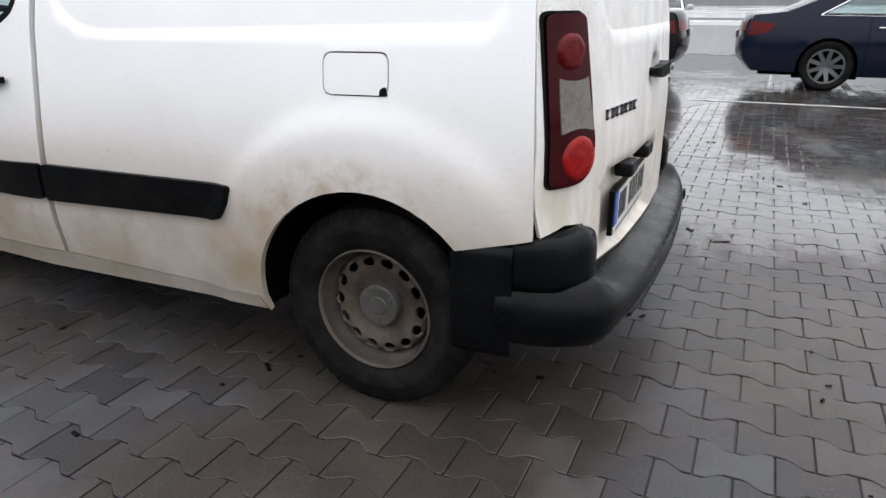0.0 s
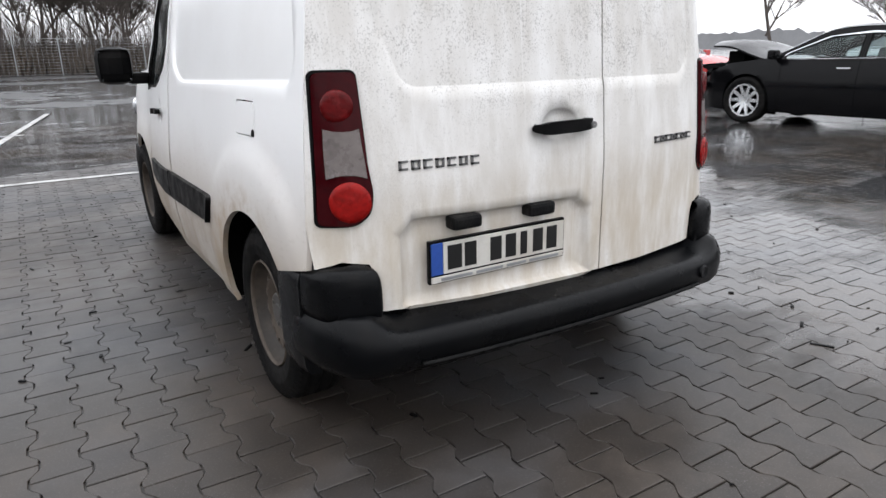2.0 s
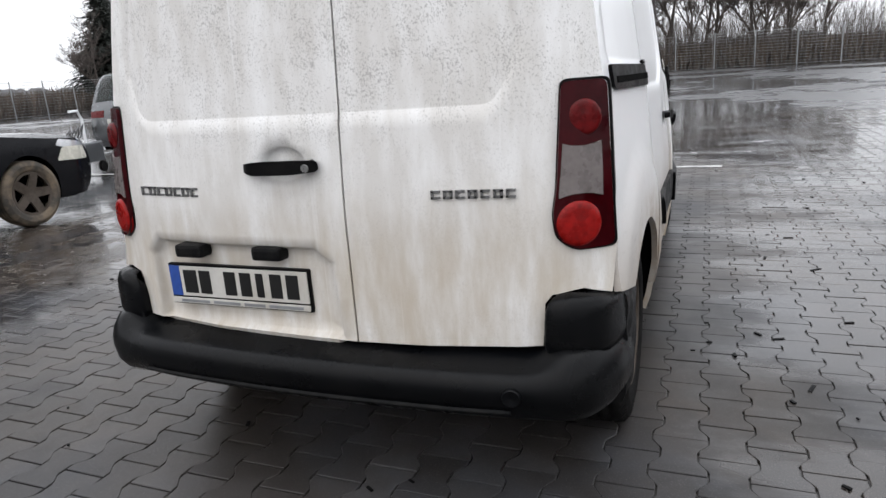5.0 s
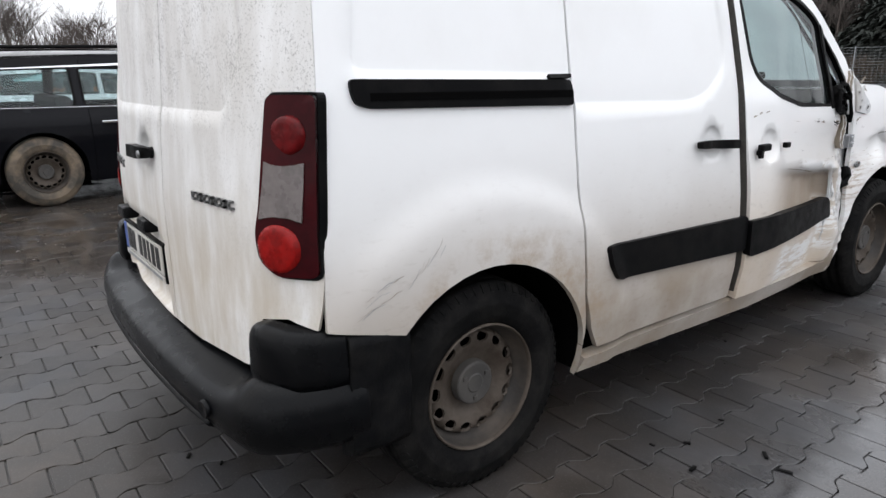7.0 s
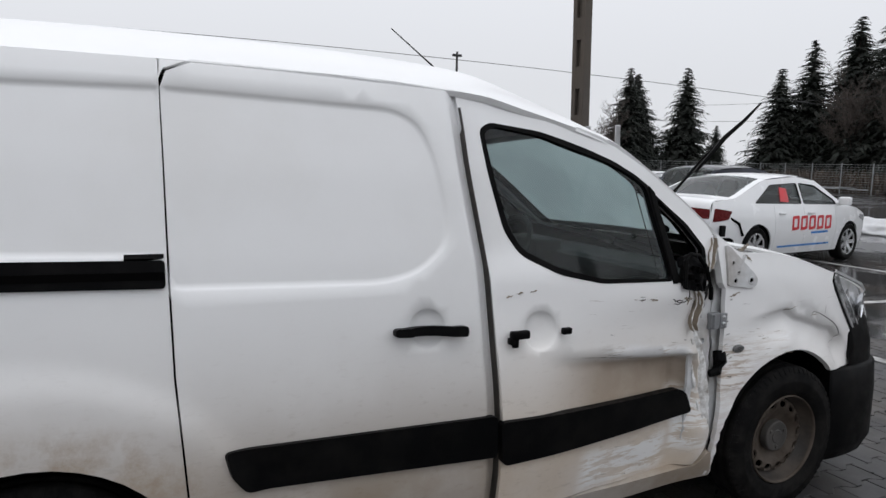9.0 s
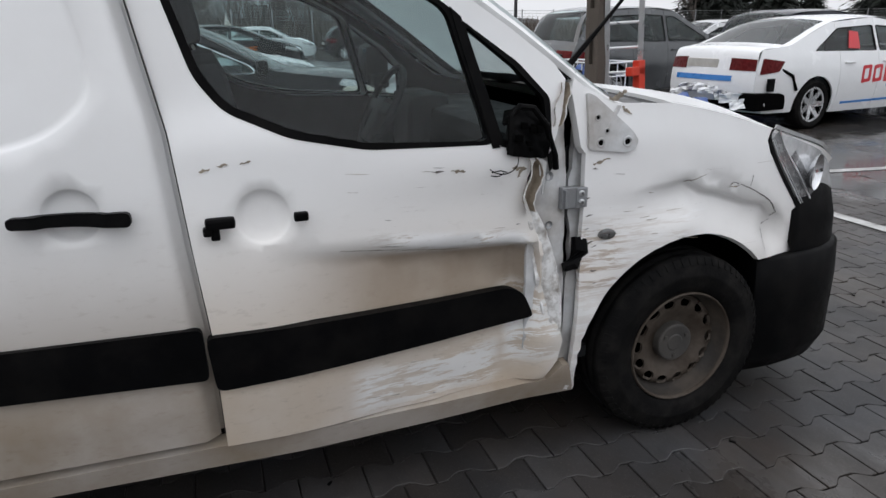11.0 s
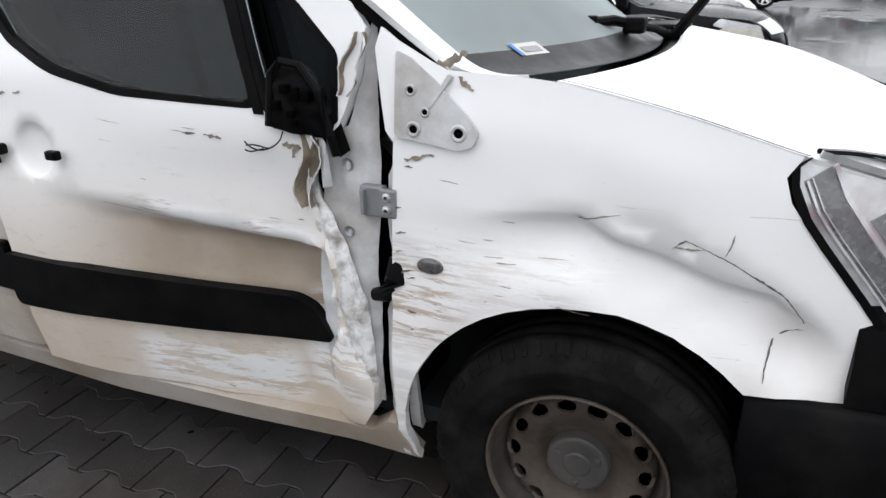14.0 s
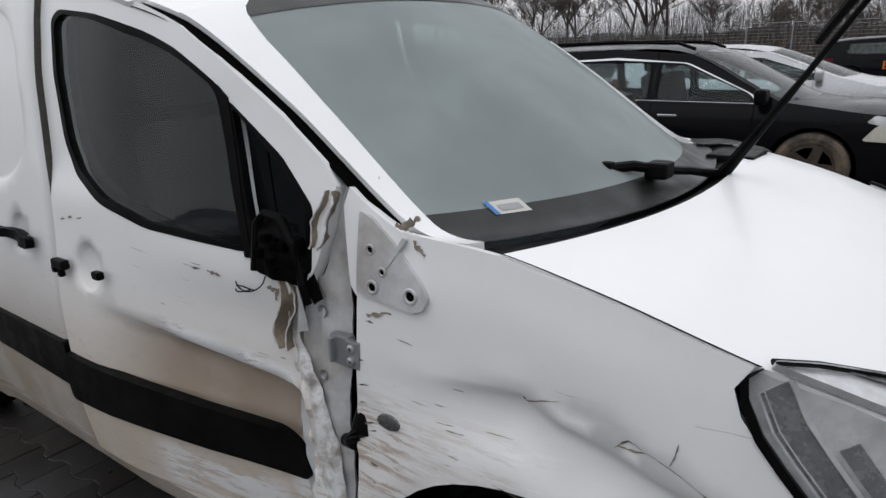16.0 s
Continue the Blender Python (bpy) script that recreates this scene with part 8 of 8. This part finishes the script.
part("mirror_foot", sheet(rounded(loop, 0.04), lambda y, z: (body_x(y, z) + 0.008 + 0.018 * smooth01(abs(y - 2.85), 0.1, 0.02) * smooth01(abs(z - 1.04), 0.09, 0.02) + 0.010 * noise.noise((y * 45, z * 45, 1.0)), y, z), (), 0.012, (), 0.03), "trim", van, "broken black mirror foot")
mb = bmesh.new()
rnd = random.Random(5)
for _ in range(7):
    y, z, d = rnd.uniform(2.83, 2.90), rnd.uniform(1.01, 1.08), rnd.uniform(0.004, 0.010)
    p = on_side(y, z, 0.030)
    box_into(mb, (p.x - d, y - d, z - d), (p.x + d, y + d, z + d), 0.003)
part("mirror_stub", mb, "dark", van)
rim_pts = [on_side(2.808, 1.0, 0.02), on_side(2.815, 1.10, 0.024), on_side(2.84, 1.124, 0.028), on_side(2.88, 1.118, 0.030), on_side(2.92, 1.07, 0.030), on_side(2.945, 0.99, 0.026), on_side(2.952, 0.95, 0.018)]
part("mirror_rim", tube(rim_pts, 0.009, 8), "trim", van)
for pts2 in ([(2.835, 0.990), (2.83, 0.972), (2.812, 0.958), (2.788, 0.952), (2.765, 0.956), (2.748, 0.966)], [(2.80, 0.954), (2.775, 0.962), (2.752, 0.958)], [(2.79, 0.953), (2.768, 0.948), (2.750, 0.950)]):
    loop = curve_path(pts2, 4)
    part("loose_wire", tube([on_side(y, z, 0.016 + 0.010 * math.sin(3.1 * i / len(loop))) for i, (y, z) in enumerate(loop)], 0.0016, 5), "trim", van, "loose black wire hanging from the mirror foot")
# mirror on the whole side
mr = box((-1.060, 2.80, 1.045), (-0.865, 2.935, 1.255), 0.062)
mirror = part("door_mirror", mr, "trim", van, "black door mirror")
part("mirror_glass", box((-1.045, 2.813, 1.068), (-0.882, 2.822, 1.232), 0.02), "darkmirror", mirror)
part("mirror_arm", box((-0.90, 2.83, 1.045), (-0.78, 2.905, 1.11), 0.02), "trim", mirror)
# wipers and aerial
arm = tube([(-0.215, 3.450, 1.07), (-0.20, 3.475, 1.09), (-0.155, 3.56, 1.21), (-0.105, 3.656, 1.347), (-0.05, 3.76, 1.50), (-0.01, 3.835, 1.60)], [0.020, 0.018, 0.013, 0.008, 0.007, 0.006], 8)
wp = part("raised_wiper", arm, "trim", van, "black wiper arm standing up")
part("wiper_blade", tube([(-0.026, 3.686, 1.425), (0.01, 3.76, 1.53), (0.03, 3.82, 1.61), (0.075, 3.90, 1.70), (0.115, 3.965, 1.79)], [0.009, 0.011, 0.013, 0.010, 0.005], 6), "trim", wp)
w2 = part("wiper", tube([(0.176, 3.312, 1.155), (0.13, 3.355, 1.158), (0.08, 3.405, 1.145), (-0.05, 3.44, 1.125), (-0.20, 3.465, 1.095)], [0.013, 0.013, 0.012, 0.010, 0.014], 8), "trim", van, "bent black wiper lying on the glass")
part("wiper_joint", box((0.05, 3.375, 1.125), (0.115, 3.43, 1.165), 0.010), "trim", w2)
part("wiper_tip", box((0.162, 3.295, 1.135), (0.192, 3.325, 1.172), 0.006), "trim", w2)
part("aerial", tube([(-0.05, 2.31, 1.725), (-0.05, 2.285, 1.755), (-0.055, 2.24, 1.79), (-0.07, 1.98, 1.98)], [0.016, 0.012, 0.004, 0.0022], 6), "trim", van, "thin black roof aerial")
part("cowl_corner", box((-0.66, 3.36, 1.075), (-0.46, 3.50, 1.105), 0.01), "trim", van)
# dirt crumbs and broken bits on the paving
rnd = random.Random(31)
crumbs = bmesh.new()
for _ in range(260):
    x, y = rnd.uniform(-3.0, 4.5), rnd.uniform(-2.5, 6.0)
    d = rnd.uniform(0.002, 0.006)
    box_into(crumbs, (-d * rnd.uniform(1, 4), -d, 0), (d * rnd.uniform(1, 4), d, d), 0, pose(x, y, 0.001, 0, 0, rnd.uniform(0, 360)))
tagged(part("grit", crumbs, "trim"), "dark grit and broken bits strewn on the paving", "grit", kind="stuff")
for x, y, ln, t in ((1.62, 2.55, 0.07, 40), (1.55, 3.25, 0.06, 10), (1.38, 2.75, 0.05, 80), (1.35, 1.50, 0.05, 20), (1.42, 1.05, 0.06, 70), (1.2, -0.15, 0.09, 120), (1.34, 0.02, 0.06, 30), (-1.45, 1.68, 0.03, 10), (-0.80, 1.18, 0.06, 50), (1.65, 1.75, 0.04, 15)):
    bm = box((-ln / 2, -0.007, 0), (ln / 2, 0.007, 0.004), 0.0015)
    bm.transform(pose(x, y, 0.0, 0, 0, t))
    tagged(part("broken_plastic", bm, "trim"), "small shard of broken black plastic on paving", "debris", group="broken plastic shards")


# ---- paving blocks ----
def block_mesh(name, gap=0.0026):
    """Double-T concrete block, 200 by 140 mm on centre, with a worn top edge."""
    hl, we, wn_ = 0.100 - gap, 0.0850 - gap, 0.0550 - gap
    right = [(we, -hl), (we, -0.070), (we - 0.006, -0.058), (wn_ + 0.006, -0.034), (wn_, -0.022), (wn_, 0.022), (wn_ + 0.006, 0.034), (we - 0.006, 0.058), (we, 0.070), (we, hl)]
    out = right + [(-a, -b) for a, b in right]
    n = len(out)
    top = [(a - math.copysign(0.0022, a), b - math.copysign(0.0022 if abs(b) > 0.09 else 0.0, b)) for a, b in out]
    rings = [(-0.0200, out), (-0.0016, out), (0.0, top)]
    faces = [tuple(range(2 * n, 3 * n))] + [(r * n + i, r * n + (i + 1) % n, (r + 1) * n + (i + 1) % n, (r + 1) * n + i) for r in range(2) for i in range(n)]
    return [(a, b, z) for z, lp in rings for a, b in lp], faces


bv, bf = block_mesh("block")
bme = bpy.data.meshes.new("paving_block")
bme.from_pydata(bv, [], bf)
bme.materials.append(M["paver"])
rnd = random.Random(12)
allv, allf = [], []
picked = 0
cols = [(i, -5.87 + 0.14 * i) for i in range(int(15.6 / 0.14))]
for i, x in cols:
    for j in range(int(17.0 / 0.2)):
        y = -3.8 + 0.2 * j + (0.1 if i % 2 else 0.0)
        dz, tx, ty = rnd.uniform(-0.0020, 0.0008), rnd.uniform(-0.007, 0.007), rnd.uniform(-0.007, 0.007)
        near = (-1.75 < x < -0.35 and -1.0 < y < 0.75) or (0.95 < x < 1.75 and -1.0 < y < 0.9)
        if near and picked < 300:
            picked += 1
            o = bpy.data.objects.new("paving_block", bme)
            scene.collection.objects.link(o)
            o.parent = PAVING
            o.matrix_basis = pose(x, y, dz, math.degrees(tx), math.degrees(ty))
        else:
            k = len(allv)
            allv += [(x + a, y + b, c + dz + tx * b + ty * a) for a, b, c in bv]
            allf += [tuple(k + q for q in f) for f in bf]
fme = bpy.data.meshes.new("paving_field")
fme.from_pydata(allv, [], allf)
fme.materials.append(M["paver"])
fo = new("paving_field", fme)
fo.parent = PAVING
tagged(fo, kind="stuff")
